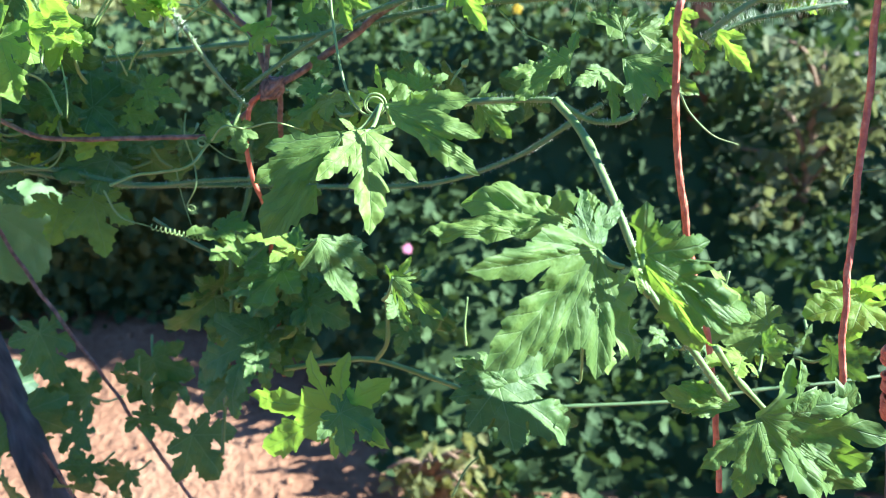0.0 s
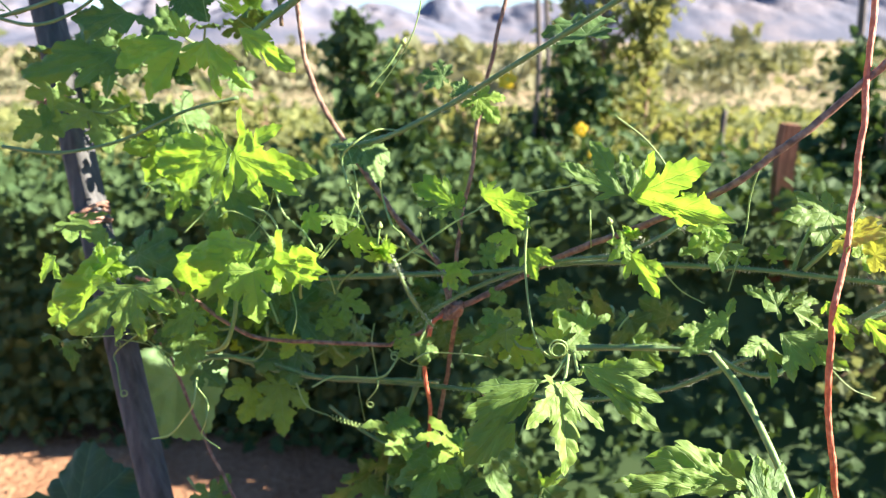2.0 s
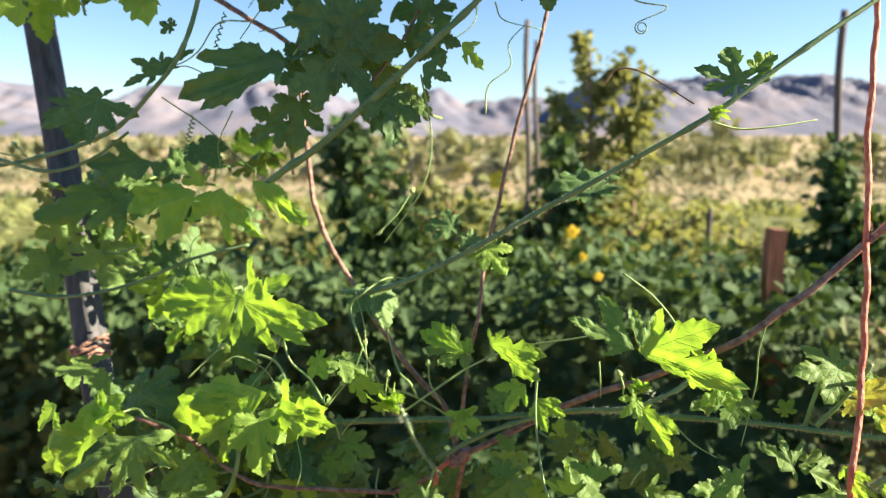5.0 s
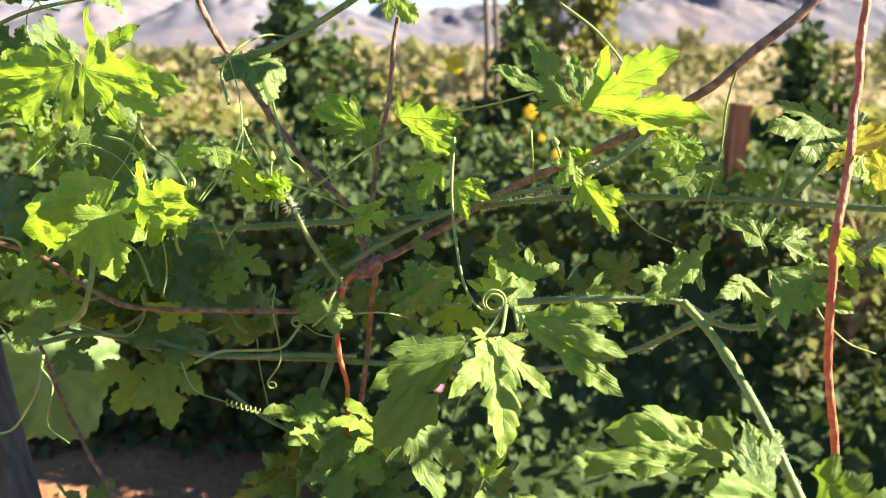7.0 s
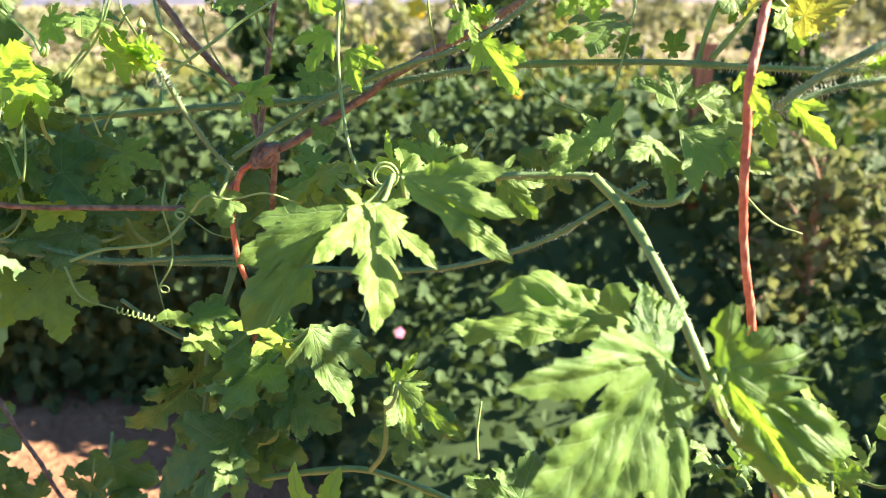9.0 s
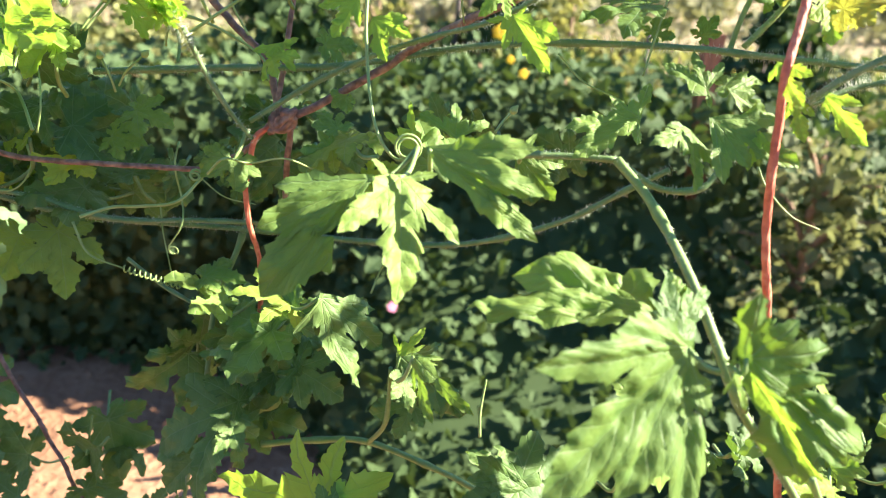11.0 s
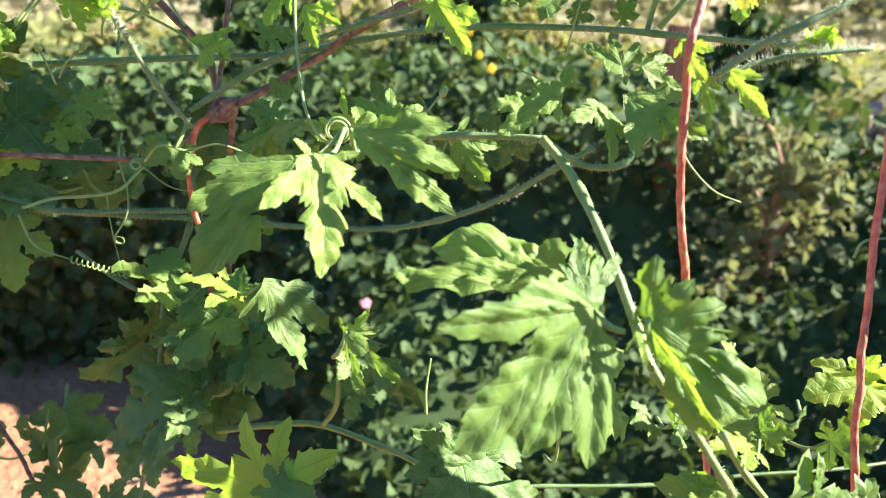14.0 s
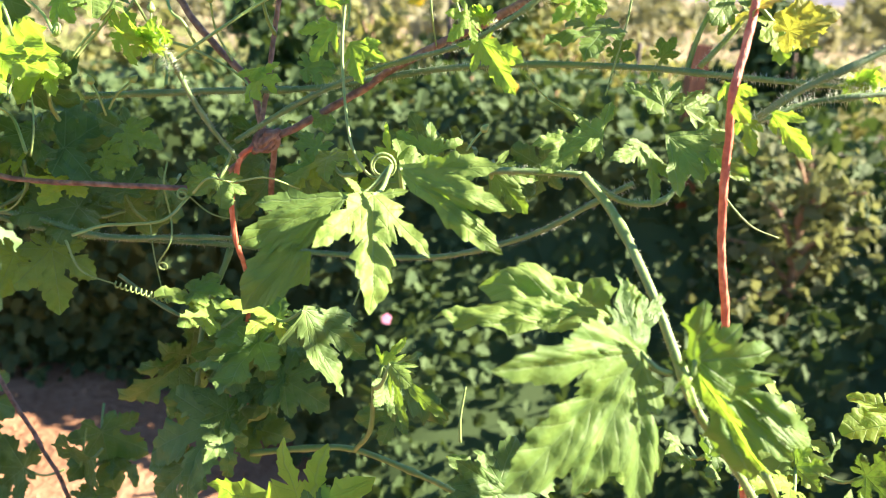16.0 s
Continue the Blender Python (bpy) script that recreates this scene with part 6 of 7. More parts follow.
leaf(vine_top, (0.0083, 0.3989, 1.3457), (0.0131, 0.3857, 1.3213), (-0.1366, -0.8824, 0.4502), 240, petiole=(-0.0009, 0.3995, 1.3477), curl=0.25)
leaf(vine_top, (-0.0650, 0.3700, 1.2880), (-0.0480, 0.3600, 1.2780), (-0.2630, -0.8681, 0.4210), 241, lobes=((0, 1, 0.72, 0), (-40, 0.83, 0.60, -0.04), (61, 0.71, 0.60, -0.03)), deep=0.45, curl=0.08, wave=0.05, grid=0.05, rim=0.05)
leaf(vine_top, (-0.0410, 0.3650, 1.3000), (-0.0290, 0.3450, 1.2830), (-0.6374, -0.6840, 0.3548), 242, lobes=((0, 1, 0.48, 0), (-23, 0.52, 0.48, -0.06), (37, 0.49, 0.48, -0.04)), mat=YOUNG_AND_LIT, deep=0.45, curl=0.08, wave=0.05, grid=0.05, rim=0.05)
leaf(vine_top, (-0.1540, 0.4067, 1.3508), (-0.1953, 0.4003, 1.3501), (0.1529, -0.9877, 0.0327), 243, curl=0.2)
leaf(vine_top, (-0.1372, 0.4012, 1.3532), (-0.1187, 0.4077, 1.3762), (0.1906, -0.9739, 0.1235), 244, curl=0.2)
leaf(vine_top, (-0.0758, 0.3987, 1.3448), (-0.0421, 0.3985, 1.3659), (-0.0175, -0.9997, 0.0154), 245, curl=0.2)
leaf(vine_top, (-0.0986, 0.3988, 1.3451), (-0.1025, 0.4020, 1.3782), (0.3014, -0.9451, 0.1265), 246, curl=0.2)
leaf(vine_top, (-0.0309, 0.3952, 1.3544), (-0.0019, 0.3937, 1.3713), (-0.0625, -0.9978, 0.0215), 247, curl=0.2)
leaf(vine_top, (-0.3622, 0.5084, 1.2691), (-0.3590, 0.4940, 1.2405), (0.5344, -0.7295, 0.4269), 248, petiole=(-0.3015, 0.4400, 1.2481), curl=0.1, wide=1.4, deep=0.3)
leaf(vine_top, (-0.2460, 0.4050, 1.2910), (-0.2710, 0.4000, 1.2780), (0.0205, -0.9457, 0.3243), 249, lobes=((0, 1, 0.48, 0), (-178, 0.94, 0.48, -0.00), (-119, 0.42, 0.60, -0.04), (-42, 0.72, 0.60, 0.04), (31, 0.56, 0.48, 0.01), (151, 0.45, 0.48, 0.01)), deep=0.45, curl=0.08, wave=0.05, grid=0.05, rim=0.05)
leaf(vine_top, (-0.2384, 0.4099, 1.3180), (-0.2488, 0.4108, 1.3212), (0.0193, -0.9430, 0.3322), 250)
leaf(vine_top, (-0.3247, 0.4331, 1.3554), (-0.3141, 0.4259, 1.3303), (0.4199, -0.8107, 0.4080), 251, curl=0.2, mat=YOUNG_AND_LIT)
leaf(vine_top, (-0.2719, 0.4215, 1.3586), (-0.2462, 0.3968, 1.3158), (0.3867, -0.6789, 0.6241), 252, curl=0.2, mat=YOUNG_AND_LIT)
leaf(vine_top, (-0.3587, 0.4315, 1.3495), (-0.3820, 0.4115, 1.3231), (0.5417, -0.8274, 0.1484), 253, curl=0.2, mat=YOUNG_AND_LIT)
leaf(vine_top, (-0.2997, 0.4360, 1.3656), (-0.3113, 0.4313, 1.3490), (0.2689, -0.9593, 0.0859), 254)
leaf(vine_top, (-0.2720, 0.4200, 1.2290), (-0.3120, 0.4200, 1.2250), (-0.0261, -0.9649, 0.2614), 255, lobes=((0, 1, 0.72, 0), (-38, 0.65, 0.72, -0.02), (27, 0.91, 0.72, 0.02), (152, 0.51, 0.72, -0.06)), deep=0.45, curl=0.08, wave=0.05, grid=0.05, rim=0.05)
leaf(vine_top, (-0.2940, 0.4100, 1.2700), (-0.3350, 0.4050, 1.2510), (-0.0240, -0.9529, 0.3025), 256, lobes=((0, 1, 0.54, 0), (-172, 0.29, 0.72, -0.00), (-42, 0.55, 0.72, 0.02), (63, 0.74, 0.60, -0.00), (99, 0.65, 0.54, 0.01), (132, 0.76, 0.66, 0.01)), deep=0.45, curl=0.08, wave=0.05, grid=0.05, rim=0.05)
leaf(vine_top, (0.1058, 0.3190, 1.2735), (0.1047, 0.3289, 1.2973), (-0.2792, -0.8913, 0.3574), 257, petiole=(0.1030, 0.3159, 1.2627), curl=0.15, slim=0.75, deep=0.25, wide=1.2)
leaf(vine_top, (0.1162, 0.3176, 1.2795), (0.1257, 0.3207, 1.2903), (0.1691, -0.9771, 0.1290), 258, curl=0.2, mat=YOUNG_AND_LIT)
leaf(vine_top, (-0.0254, 0.3689, 1.1746), (-0.0108, 0.3590, 1.1618), (-0.0219, -0.8028, 0.5958), 259, petiole=(-0.0365, 0.3678, 1.1709), curl=0.3, mat=YOUNG_AND_LIT)
leaf(vine_top, (-0.0328, 0.3699, 1.1781), (-0.0441, 0.3719, 1.1852), (0.2330, -0.7727, 0.5904), 260, curl=0.3)
leaf(vine_top, (0.0382, 0.3607, 1.2116), (0.0283, 0.3968, 1.2287), (-0.1826, -0.4618, 0.8680), 261, curl=0.3)
leaf(vine_top, (-0.1030, 0.3848, 1.1426), (-0.0892, 0.3669, 1.1238), (0.2576, -0.5990, 0.7582), 263, curl=0.3, slim=1.3, deep=0.7)
leaf(vine_top, (-0.0482, 0.3849, 1.1869), (-0.0679, 0.3919, 1.1896), (-0.1678, -0.7254, 0.6676), 264, curl=0.3)
leaf(vine_top, (-0.2297, 0.4246, 1.2382), (-0.2138, 0.4138, 1.2224), (0.0433, -0.8057, 0.5907), 265, curl=0.3, slim=1.3, deep=0.7)
leaf(gourd, (-0.3098, 0.5044, 0.9051), (-0.3085, 0.4800, 0.8480), (0.6718, -0.6693, 0.3173), 266, curl=0.1, mat=GOURD, round_=True, wide=0.9)
# two low gourd leaves, coloured dark as if in shade
leaf(gourd, (-0.4072, 0.4679, 0.7768), (-0.3403, 0.4658, 0.7697), (0.0516, -0.7150, 0.6973), 267, curl=0.1, mat=GOURD_SHADED, round_=True, wide=1.1)
leaf(gourd, (-0.4200, 0.4591, 0.7460), (-0.4299, 0.4195, 0.6509), (0.6182, -0.7464, 0.2464), 268, curl=0.1, mat=GOURD_SHADED, round_=True, wide=1.1)
leaf(vine_low, (-0.2484, 0.4124, 0.8451), (-0.2336, 0.3999, 0.8013), (0.8599, -0.3357, 0.3847), 269, petiole=(-0.2672, 0.4162, 0.8586), curl=0.3)
leaf(vine_low, (-0.2317, 0.4010, 0.7616), (-0.2653, 0.3963, 0.7449), (-0.3285, -0.4998, 0.8014), 270, curl=0.3)
leaf(vine_low, (-0.2779, 0.4056, 0.7776), (-0.2784, 0.3885, 0.7176), (0.6733, -0.7124, 0.1979), 271, curl=0.3)
leaf(vine_low, (-0.1392, 0.3784, 0.7698), (-0.1174, 0.3679, 0.7331), (0.6493, -0.5375, 0.5381), 272, curl=0.3)
leaf(vine_low, (-0.1810, 0.3928, 0.7766), (-0.1476, 0.3898, 0.7660), (0.3111, 0.1332, 0.9410), 273, curl=0.3)
leaf(vine_right, (0.1140, 0.2120, 0.9950), (0.1130, 0.2320, 1.0170), (0.5297, -0.6155, 0.5836), 316, petiole=(0.1250, 0.2060, 0.9900), lobes=((0, 1, 0.43, 0), (-45, 1.35, 0.31, 0.04), (-30, 0.98, 0.50, -0.16), (21, 0.62, 0.50, -0.17)), mat=LEAF_SHADED, deep=0.4, curl=0.1, fold=0.1, wave=0.06, grid=0.05, rim=0.06)
leaf(vine_mid, (0.0290, 0.2620, 0.9600), (0.0510, 0.2400, 0.9470), (-0.4637, -0.7461, 0.4779), 366, petiole=(0.0230, 0.2700, 0.9430), lobes=((0, 1, 0.37, 0), (-51, 0.42, 0.37, -0.05), (-32, 0.81, 0.43, -0.04), (38, 0.31, 0.43, -0.18)), deep=0.42, curl=0.1, fold=0.05, wave=0.06, grid=0.05, rim=0.06)
tendril(vine_mid, 0.0008, (0.0056, 0.3371, 1.1068), (0.0044, 0.3287, 1.0773), (0.0090, 0.3129, 1.0439), (0.0169, 0.3088, 1.0295), (0.0235, 0.3083, 1.0279), coil=(2.2, 0.0060))
tendril(vine_mid, 0.0006, (0.1847, 0.3266, 1.0268), (0.1902, 0.3238, 1.0170), (0.2026, 0.3205, 1.0055), (0.2165, 0.3190, 1.0002))
tendril(vine_mid, 0.0007, (-0.1589, 0.3845, 0.9663), (-0.1505, 0.3798, 0.9498), (-0.1317, 0.3777, 0.9425))
spring(vine_mid, (-0.1317, 0.3777, 0.9425), (-0.1003, 0.3752, 0.9338), 0.0016, 11)
tendril(vine_top, 0.0006, (-0.0677, 0.3812, 1.2834), (-0.0606, 0.3759, 1.2429), (-0.0675, 0.3729, 1.2105), (-0.0921, 0.3819, 1.1761))
tendril(vine_top, 0.0007, (0.0415, 0.3476, 1.2753), (0.0467, 0.3435, 1.2826), (0.0599, 0.3366, 1.2805), (0.0841, 0.3190, 1.2624), mat=DRY)
tendril(vine_top, 0.0006, (0.0928, 0.3130, 1.2524), (0.1080, 0.3152, 1.2491), (0.1251, 0.3155, 1.2502), (0.1509, 0.3228, 1.2540))
tendril(vine_mid, 0.0006, (0.1346, 0.3275, 1.1391), (0.1319, 0.3286, 1.1212), (0.1317, 0.3289, 1.1002), (0.1245, 0.3251, 1.0652))
tendril(vine_mid, 0.0007, (0.0525, 0.3294, 1.1675), (0.0702, 0.3255, 1.1541), (0.0828, 0.3207, 1.1371), (0.0874, 0.3208, 1.1158))
tendril(vine_mid, 0.0006, (0.0894, 0.3395, 1.0718), (0.1007, 0.3364, 1.0609), (0.1128, 0.3287, 1.0557))
tendril(vine_mid, 0.0006, (0.0435, 0.3440, 1.1094), (0.0440, 0.3410, 1.0987), (0.0472, 0.3549, 1.0820))
tendril(vine_top, 0.0005, (-0.0213, 0.3942, 1.3291), (-0.0154, 0.3975, 1.3186), (0.0101, 0.4087, 1.3142))
tendril(vine_top, 0.0005, (0.0493, 0.3906, 1.3385), (0.0671, 0.3874, 1.3274), (0.0848, 0.3863, 1.3236), (0.0668, 0.3838, 1.3146), coil=(1.6, 0.004))
spring(vine_top, (-0.2245, 0.4054, 1.2584), (-0.2299, 0.3986, 1.2346), 0.0016, 8)
spring(vine_top, (-0.2067, 0.4256, 1.3294), (-0.2125, 0.4187, 1.3050), 0.0012, 6)
tendril(vine_top, 0.0006, (-0.2480, 0.4091, 1.2714), (-0.2218, 0.4159, 1.2516), (-0.1898, 0.4084, 1.2254), (-0.1740, 0.4053, 1.2143))
tendril(vine_left, 0.0005, (-0.1984, 0.4064, 1.2620), (-0.2091, 0.4064, 1.2402), (-0.2087, 0.4074, 1.2217))
tendril(vine_left, 0.0005, (-0.2003, 0.3713, 1.0952), (-0.1912, 0.3725, 1.0995), (-0.1732, 0.3704, 1.0922), (-0.1612, 0.3663, 1.0776))
tendril(vine_left, 0.0006, (-0.1825, 0.3958, 1.0059), (-0.1809, 0.3920, 0.9927), (-0.1930, 0.3888, 0.9813), (-0.2203, 0.3907, 0.9880))
tendril(vine_left, 0.0005, (-0.0904, 0.3919, 0.9924), (-0.0768, 0.3890, 0.9825), (-0.0597, 0.3881, 0.9791))
tendril(vine_left, 0.0005, (-0.1159, 0.3992, 0.9745), (-0.1142, 0.3944, 0.9575), (-0.1091, 0.3876, 0.9338))
tendril(vine_low, 0.0006, (0.0056, 0.3640, 0.9386), (0.0103, 0.3674, 0.9507), (0.0167, 0.3594, 0.9663))
tendril(vine_right, 0.0008, (0.2636, 0.2949, 0.9814), (0.2686, 0.2971, 0.9891), (0.2866, 0.2975, 0.9907))
tendril(vine_right, 0.0008, (0.1926, 0.2569, 0.9574), (0.1901, 0.2538, 0.9466))
tendril(vine_low, 0.0009, (0.0674, 0.3319, 0.8701), (0.0671, 0.3358, 0.8835), (0.0696, 0.3407, 0.9007))
tendril(vine_low, 0.0009, (0.0542, 0.3035, 0.7701), (0.0644, 0.3088, 0.7890), (0.0732, 0.3111, 0.7970))
tendril(vine_low, 0.001, (-0.1804, 0.3991, 0.7987), (-0.1783, 0.4028, 0.8117), (-0.1763, 0.4065, 0.8245))
tendril(vine_top, 0.0006, (-0.0980, 0.3951, 1.1788), (-0.0883, 0.3989, 1.1923), (-0.0767, 0.4034, 1.2079))
bud(vine_mid, (-0.0548, 0.3703, 1.0701), (-0.0625, 0.3657, 1.0978))
bud(vine_mid, (0.0034, 0.3566, 1.0878), (0.0043, 0.3617, 1.1057))
bud(vine_mid, (-0.1117, 0.3814, 1.0870), (-0.1022, 0.3786, 1.0992))
bud(vine_mid, (0.0563, 0.3331, 1.0930), (0.0550, 0.3359, 1.1027))
bud(vine_mid, (0.0625, 0.3295, 1.0366), (0.0695, 0.3320, 1.0456))
bud(vine_mid, (-0.0918, 0.3624, 1.0643), (-0.0867, 0.3594, 1.0756))
bud(vine_top, (-0.0888, 0.3584, 1.0721), (-0.0884, 0.3580, 1.0926))
bud(vine_top, (-0.1294, 0.3639, 1.0694), (-0.1062, 0.3750, 1.1082))
bud(vine_top, (-0.1312, 0.3639, 1.0694), (-0.1208, 0.3677, 1.0825))
bud(vine_top, (-0.2264, 0.3742, 1.0834), (-0.2026, 0.3741, 1.1047))
bud(vine_top, (-0.1000, 0.3951, 1.1788), (-0.0767, 0.4032, 1.2071))
bud(vine_mid, (-0.1252, 0.3801, 1.0387), (-0.1295, 0.3786, 1.0551))
bud(vine_mid, (-0.1236, 0.3810, 1.0418), (-0.1096, 0.3791, 1.0571))
bud(vine_top, (-0.3517, 0.4100, 1.2303), (-0.3715, 0.4111, 1.2343))
bud(vine_top, (-0.3465, 0.4149, 1.2259), (-0.3607, 0.4184, 1.2382))
tendril(vine_left, 0.0005, (-0.2223, 0.4013, 1.1256), (-0.2200, 0.3933, 1.1400), (-0.2385, 0.4197, 1.1595), (-0.2381, 0.4237, 1.1697), (-0.2268, 0.4193, 1.1773))
tendril(vine_left, 0.0006, (-0.0659, 0.3255, 1.0136), (-0.0566, 0.3206, 1.0222), (-0.0488, 0.3334, 1.0171), (-0.0296, 0.3171, 1.0241), (-0.0180, 0.3355, 1.0140))
tendril(vine_left, 0.0009, (-0.0697, 0.3647, 1.0757), (-0.0737, 0.3576, 1.0885), (-0.0815, 0.3646, 1.0937), (-0.0900, 0.3819, 1.1104), (-0.0905, 0.3758, 1.1267))
tendril(vine_left, 0.0009, (-0.1073, 0.3558, 1.1214), (-0.1127, 0.3660, 1.1364), (-0.1033, 0.3596, 1.1471), (-0.0900, 0.3691, 1.1545), (-0.0758, 0.3763, 1.1532))
tendril(vine_left, 0.0005, (-0.1104, 0.3540, 1.0884), (-0.1005, 0.3471, 1.0985), (-0.1021, 0.3580, 1.1124), (-0.1037, 0.3622, 1.1264), (-0.1113, 0.3758, 1.1440))
tendril(vine_left, 0.0006, (-0.1000, 0.3920, 1.0118), (-0.1015, 0.3868, 0.9988), (-0.0994, 0.3870, 0.9802), (-0.0960, 0.3734, 0.9713), (-0.1045, 0.3751, 0.9578), coil=(1.5, 0.003))
tendril(vine_left, 0.0009, (-0.1760, 0.3635, 1.1049), (-0.1601, 0.3574, 1.1008), (-0.1524, 0.3532, 1.0860), (-0.1522, 0.3520, 1.0683), (-0.1523, 0.3402, 1.0520))
tendril(vine_left, 0.0009, (-0.1640, 0.3696, 1.0199), (-0.1759, 0.3828, 1.0364), (-0.1850, 0.3740, 1.0471), (-0.1958, 0.3906, 1.0557), (-0.2069, 0.3941, 1.0655))
tendril(vine_left, 0.0005, (-0.2065, 0.3250, 0.9919), (-0.1974, 0.3175, 0.9853), (-0.1965, 0.3090, 0.9763), (-0.2054, 0.3213, 0.9592), (-0.1891, 0.3093, 0.9573))
tendril(vine_left, 0.0009, (-0.1586, 0.3592, 1.1291), (-0.1590, 0.3683, 1.1190), (-0.1508, 0.3556, 1.1034), (-0.1383, 0.3556, 1.0909), (-0.1259, 0.3395, 1.0820), coil=(1.5, 0.003))
tendril(vine_left, 0.0009, (-0.0959, 0.3897, 1.0538), (-0.0971, 0.3975, 1.0648), (-0.1035, 0.4012, 1.0799), (-0.1102, 0.3947, 1.0994), (-0.1185, 0.4156, 1.1080))
tendril(vine_left, 0.0009, (-0.0898, 0.3711, 1.0775), (-0.0808, 0.3727, 1.0768), (-0.0661, 0.3718, 1.0710), (-0.0486, 0.3672, 1.0611), (-0.0429, 0.3548, 1.0519))
tendril(vine_left, 0.0005, (-0.2374, 0.4044, 0.9824), (-0.2537, 0.3998, 0.9770), (-0.2638, 0.3979, 0.9830), (-0.2790, 0.3985, 0.9889), (-0.3031, 0.4054, 0.9885), coil=(1.5, 0.003))
tendril(vine_left, 0.0009, (-0.2132, 0.3397, 0.9918), (-0.2129, 0.3294, 0.9779), (-0.2249, 0.3336, 0.9609), (-0.2368, 0.3370, 0.9482), (-0.2488, 0.3360, 0.9457))
tendril(vine_left, 0.0005, (-0.1857, 0.3722, 1.0719), (-0.1836, 0.3799, 1.0780), (-0.1704, 0.3783, 1.0941), (-0.1623, 0.3757, 1.1130), (-0.1719, 0.3965, 1.1258))
tendril(vine_left, 0.0005, (-0.1444, 0.3372, 1.0262), (-0.1412, 0.3384, 1.0409), (-0.1508, 0.3577, 1.0549), (-0.1552, 0.3522, 1.0644), (-0.1568, 0.3484, 1.0829))
tendril(vine_left, 0.0005, (-0.2319, 0.3449, 0.9949), (-0.2440, 0.3532, 1.0052), (-0.2617, 0.3578, 1.0144), (-0.2703, 0.3483, 1.0173), (-0.2976, 0.3558, 1.0122), coil=(1.5, 0.003))
tendril(vine_left, 0.0006, (-0.2642, 0.3999, 1.0056), (-0.2757, 0.3882, 1.0016), (-0.3059, 0.4032, 0.9779), (-0.3022, 0.3965, 0.9701), (-0.2970, 0.3881, 0.9515), coil=(1.5, 0.003))
tendril(vine_left, 0.0009, (-0.2432, 0.3882, 1.0289), (-0.2470, 0.3880, 1.0413), (-0.2720, 0.4039, 1.0411), (-0.2790, 0.4029, 1.0486), (-0.2864, 0.3879, 1.0501), coil=(1.5, 0.003))
tendril(vine_left, 0.0009, (-0.1365, 0.3484, 0.9825), (-0.1259, 0.3606, 0.9838), (-0.1087, 0.3559, 0.9866), (-0.0874, 0.3445, 0.9935), (-0.0781, 0.3546, 1.0024), coil=(1.5, 0.003))
tendril(vine_top, 0.0006, (-0.0347, 0.4611, 1.3518), (-0.0343, 0.4540, 1.3271), (-0.0509, 0.4504, 1.3142), (-0.0647, 0.4514, 1.3179), (-0.0765, 0.4562, 1.3346))
tendril(vine_top, 0.0006, (-0.1513, 0.3920, 1.2972), (-0.1454, 0.3949, 1.3074), (-0.1462, 0.3990, 1.3217), (-0.1476, 0.4029, 1.3354), (-0.1564, 0.4074, 1.3513))
tendril(vine_top, 0.0006, (-0.1848, 0.4094, 1.2834), (-0.1966, 0.4078, 1.2778), (-0.2090, 0.4091, 1.2821), (-0.2314, 0.4119, 1.2922), (-0.2510, 0.4104, 1.2866))
tendril(vine_top, 0.0006, (-0.0266, 0.3961, 1.2595), (-0.0249, 0.4013, 1.2777), (-0.0105, 0.4049, 1.2904), (-0.0117, 0.4091, 1.3054), (-0.0009, 0.4127, 1.3180))
tendril(vine_top, 0.0006, (-0.1272, 0.4032, 1.3253), (-0.1423, 0.4079, 1.3419), (-0.1643, 0.4076, 1.3407), (-0.1772, 0.4030, 1.3245), (-0.1881, 0.3983, 1.3081))
tendril(vine_top, 0.0006, (-0.1338, 0.4587, 1.3477), (-0.1533, 0.4607, 1.3544), (-0.1704, 0.4594, 1.3500), (-0.1910, 0.4591, 1.3489), (-0.2003, 0.4560, 1.3378))
tendril(vine_top, 0.0006, (-0.1300, 0.4420, 1.3090), (-0.1381, 0.4463, 1.3240), (-0.1523, 0.4484, 1.3313), (-0.1671, 0.4463, 1.3238), (-0.1901, 0.4450, 1.3193))
tendril(vine_top, 0.0006, (-0.1730, 0.4298, 1.2890), (-0.1633, 0.4345, 1.3053), (-0.1559, 0.4393, 1.3222), (-0.1625, 0.4422, 1.3324), (-0.1721, 0.4463, 1.3468))
tendril(vine_top, 0.0006, (-0.1928, 0.4331, 1.3248), (-0.2148, 0.4328, 1.3235), (-0.2274, 0.4274, 1.3046), (-0.2413, 0.4247, 1.2950), (-0.2650, 0.4232, 1.2900))

def shoot_tip(vine, at, ahead, size, seed):
    """A young tip: folded small leaves in pale down."""
    rng = random.Random(seed)
    at, ahead = Vector(at), Vector(ahead).normalized()
    for k in range(7):
        d = (ahead + Vector((rng.uniform(-1, 1), rng.uniform(-1, 1), rng.uniform(-1, 1))) * 0.8).normalized()
        b = at + Vector((rng.uniform(-1, 1), rng.uniform(-1, 1), rng.uniform(-1, 1))) * size * 0.25
        leaf(vine, b, b + d * size * rng.uniform(0.6, 1.1), d.orthogonal(), seed * 10 + k, mat=YOUNG_AND_LIT, slim=0.8, curl=0.5, fold=0.5, grid=0.12, teeth=2)
    line = [at - ahead * size * 0.9, at - ahead * size * 0.2, at + ahead * size * 0.3]
    mesh_part("down", *hairs_on(spline(line, 0.001), size * 0.1, 13000, size * 0.28, seed), DOWN, vine, "pale woolly down")


shoot_tip(vine_mid, (-0.0831, 0.3451, 1.0801), (-0.0054, -0.0002, 0.0101), 0.017, 71)
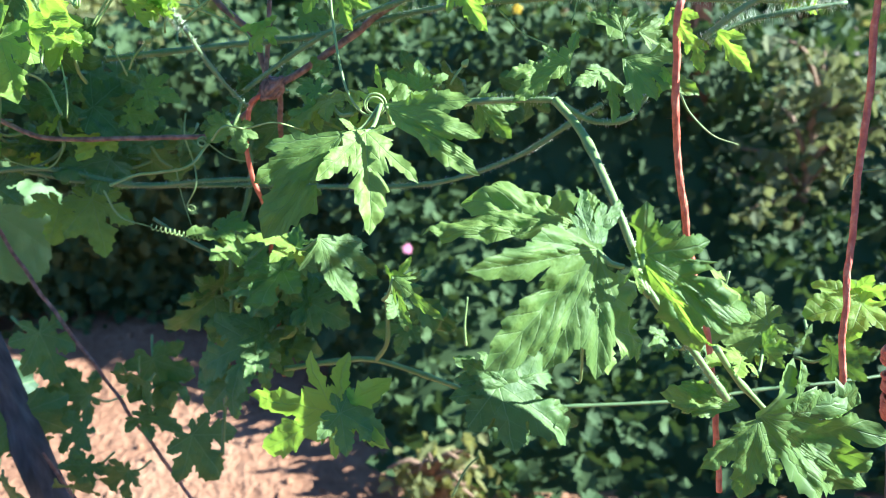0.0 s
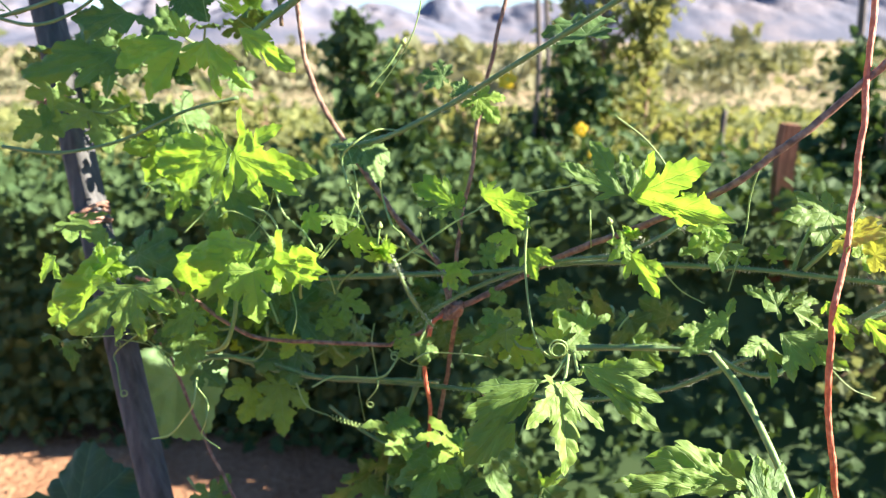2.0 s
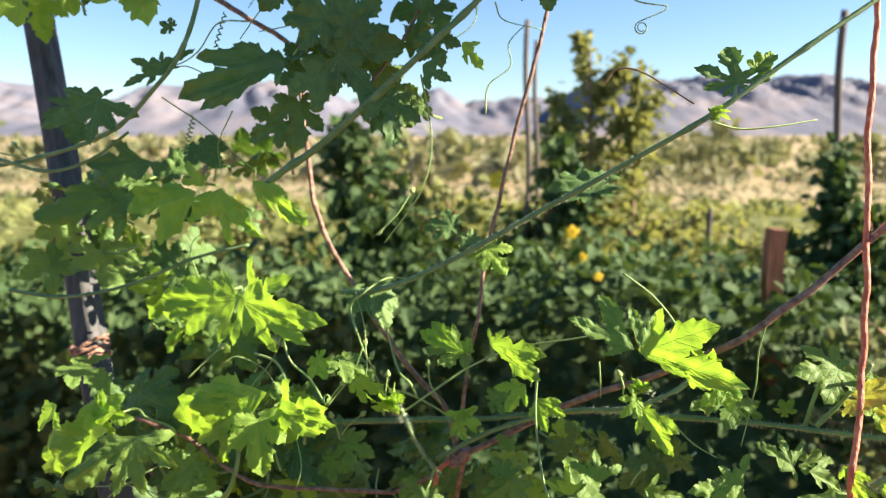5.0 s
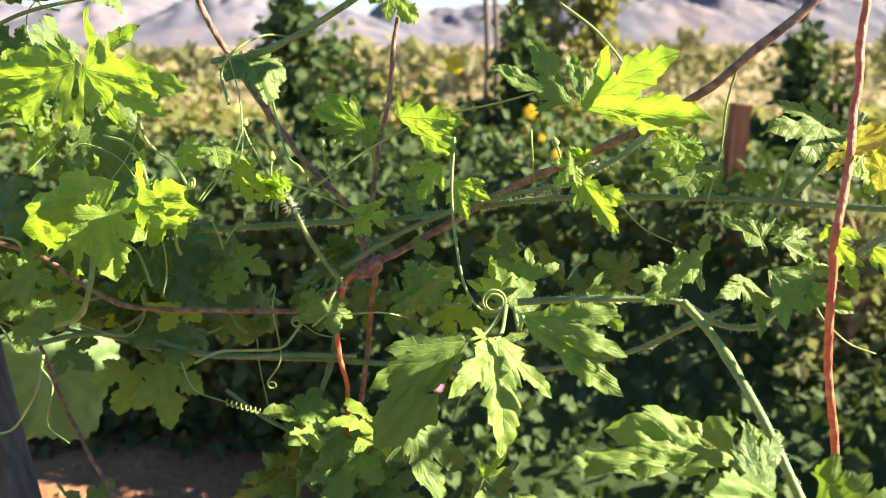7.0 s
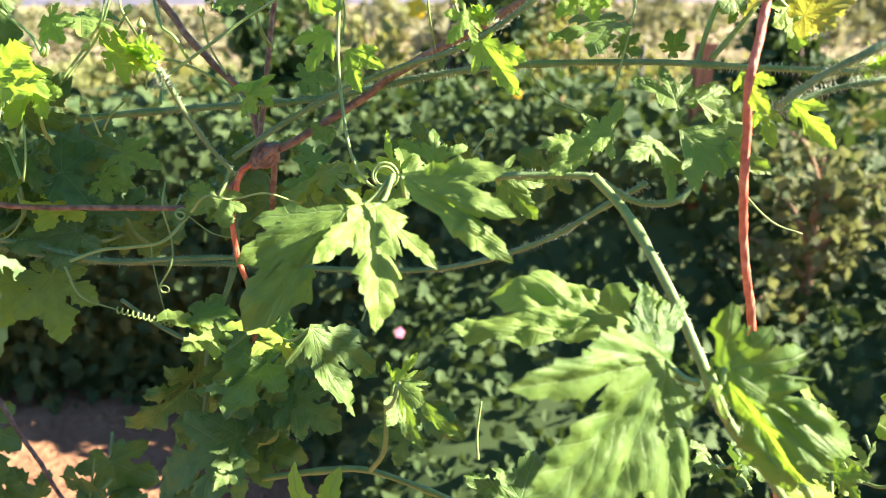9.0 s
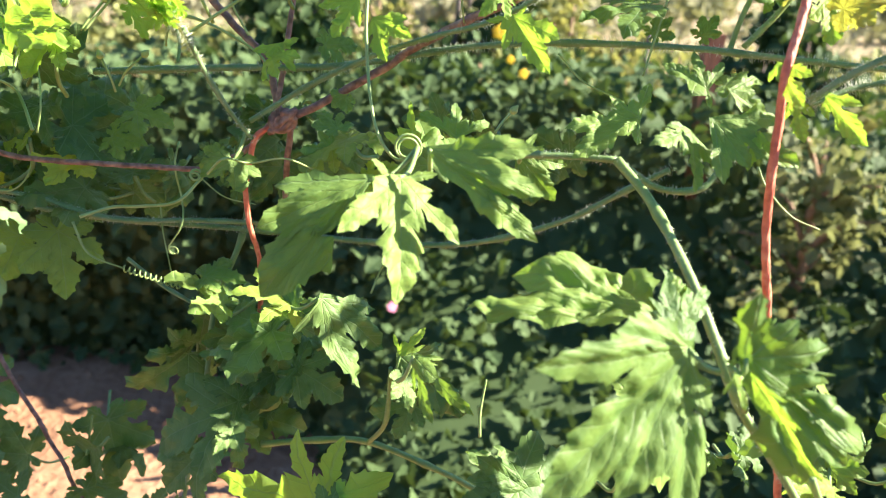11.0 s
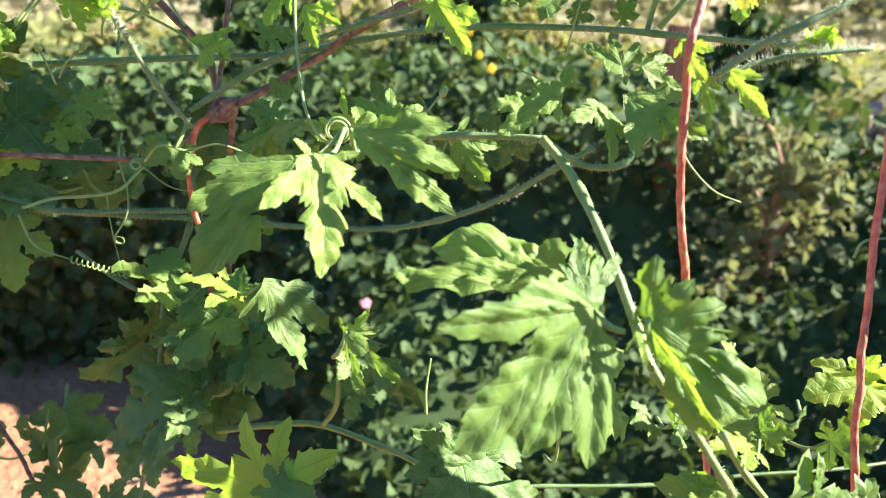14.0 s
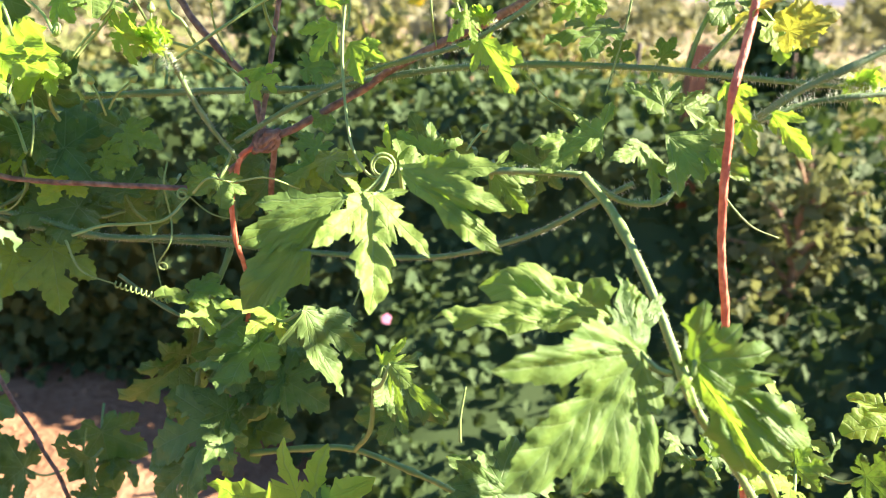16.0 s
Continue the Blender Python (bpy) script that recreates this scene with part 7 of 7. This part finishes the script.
shoot_tip(vine_mid, (0.0985, 0.3205, 1.1145), (0.0065, 0.0021, 0.0074), 0.014, 72)
shoot_tip(vine_mid, (0.0669, 0.3343, 1.0973), (-0.0077, 0.0014, 0.0050), 0.01, 73)
shoot_tip(vine_mid, (0.2202, 0.2912, 1.0776), (0.0098, -0.0005, -0.0019), 0.012, 74)
shoot_tip(vine_top, (0.0937, 0.3140, 1.2559), (0.0127, 0.0041, 0.0145), 0.009, 75)

def filler(vine, low, high, count, size, seed, toward=(0.35, -0.8, 0.55), young=0.2):
    """Leaves that fill the tangle within a box."""
    rng = random.Random(seed)
    for k in range(int(count * 1.35)):
        b = Vector([rng.uniform(a, c) for a, c in zip(low, high)])
        d = Vector((rng.uniform(-1, 1), rng.uniform(-0.5, 0.35), rng.uniform(-1, 0.35))).normalized()
        n = (Vector(toward) + Vector([rng.uniform(-0.9, 0.9) for _ in range(3)])).normalized()
        s = size * 0.88 * rng.uniform(0.6, 1.25)
        q = b - d * s * 0.5 + Vector((0, 0.012, -0.01))
        leaf(vine, b, b + d * s, n, seed * 100 + k, petiole=q, mat=YOUNG_AND_LIT if rng.random() < young else LEAF_SHADED, curl=rng.uniform(0.1, 0.5), fold=rng.uniform(0.1, 0.5), wave=0.10, grid=0.085, rim=0.07)


filler(vine_left, (-0.2760, 0.3957, 0.9615), (-0.1215, 0.4744, 1.0193), 22, 0.042, 11, young=0.05)
filler(vine_left, (-0.3030, 0.4256, 1.0664), (-0.2135, 0.5220, 1.1422), 8, 0.044, 12, young=0.3)
filler(vine_left, (-0.3582, 0.3909, 0.9884), (-0.1666, 0.4735, 1.0598), 16, 0.042, 13, young=0.1)
filler(vine_left, (-0.3926, 0.4572, 1.0897), (-0.2311, 0.5507, 1.1990), 10, 0.042, 14, young=0.1)
filler(vine_low, (-0.1124, 0.3792, 0.8164), (-0.0378, 0.4658, 0.9016), 17, 0.042, 15, young=0)
filler(vine_mid, (-0.0264, 0.3914, 0.9909), (0.1261, 0.4625, 1.0217), 8, 0.036, 31, young=0.4)
filler(vine_top, (-0.1536, 0.3942, 1.2630), (-0.0383, 0.4564, 1.3503), 9, 0.038, 16, young=0)
filler(vine_mid, (-0.1071, 0.3973, 0.9677), (-0.0171, 0.4616, 1.0184), 7, 0.036, 17, young=0)
filler(vine_low, (-0.2916, 0.3642, 0.7196), (-0.1576, 0.4518, 0.8086), 8, 0.042, 20, young=0)
filler(vine_right, (0.1932, 0.3040, 0.8567), (0.3051, 0.3529, 0.8598), 4, 0.038, 21, young=0)
filler(vine_top, (-0.3418, 0.4465, 1.1833), (-0.2062, 0.5232, 1.2338), 9, 0.038, 22, young=0)
filler(vine_top, (-0.4345, 0.4461, 1.3569), (-0.2923, 0.5221, 1.4051), 8, 0.04, 23, young=0.3)


def shade_crown(vine, line, spread, count, size, seed):
    """Unseen growth added to shade the vines: a stem with leaves all round it."""
    rng = random.Random(seed)
    run = spline(line, 0.01)
    mesh_part("stem", *tube(run, 0.0022, 7, 0.1, seed), STEM, vine)
    for k in range(count):
        p = run[rng.randrange(len(run))]
        b = p + Vector((rng.gauss(0, spread), rng.gauss(0, spread * 0.7), rng.gauss(0, spread)))
        b.z = max(b.z, 1.42 if b.x < 0.4 else 0.9)
        d = rand_dir(rng, 1.0, (0, 0, -0.3))
        n = rand_dir(rng, 0.5, (0.75, -0.1, 0.6))
        leaf(vine, b, b + d * size * rng.uniform(0.8, 1.2), n, seed * 1000 + k, petiole=p if (b - p).length < 0.05 else None, mat=LEAF_SHADED, wide=1.15, grid=0.2)


# crowns out of view, set sunward of the leaves they keep dark
shade_crown(vine_top, ((0.06, 0.39, 1.455), (0.12, 0.39, 1.49), (0.22, 0.39, 1.55), (0.33, 0.39, 1.615), (0.45, 0.39, 1.685)), 0.028, 250, 0.052, 61)
shade_crown(vine_top, ((-0.10, 0.54, 1.45), (0.05, 0.54, 1.52), (0.20, 0.54, 1.60), (0.36, 0.54, 1.69)), 0.04, 60, 0.050, 62)
shade_crown(vine_right, ((0.43, 0.405, 1.07), (0.47, 0.405, 1.12), (0.51, 0.405, 1.18), (0.56, 0.405, 1.25)), 0.030, 90, 0.050, 63)
shade_crown(vine_right, ((0.42, 0.44, 1.28), (0.48, 0.44, 1.335), (0.56, 0.44, 1.40), (0.62, 0.44, 1.45)), 0.034, 100, 0.050, 64)
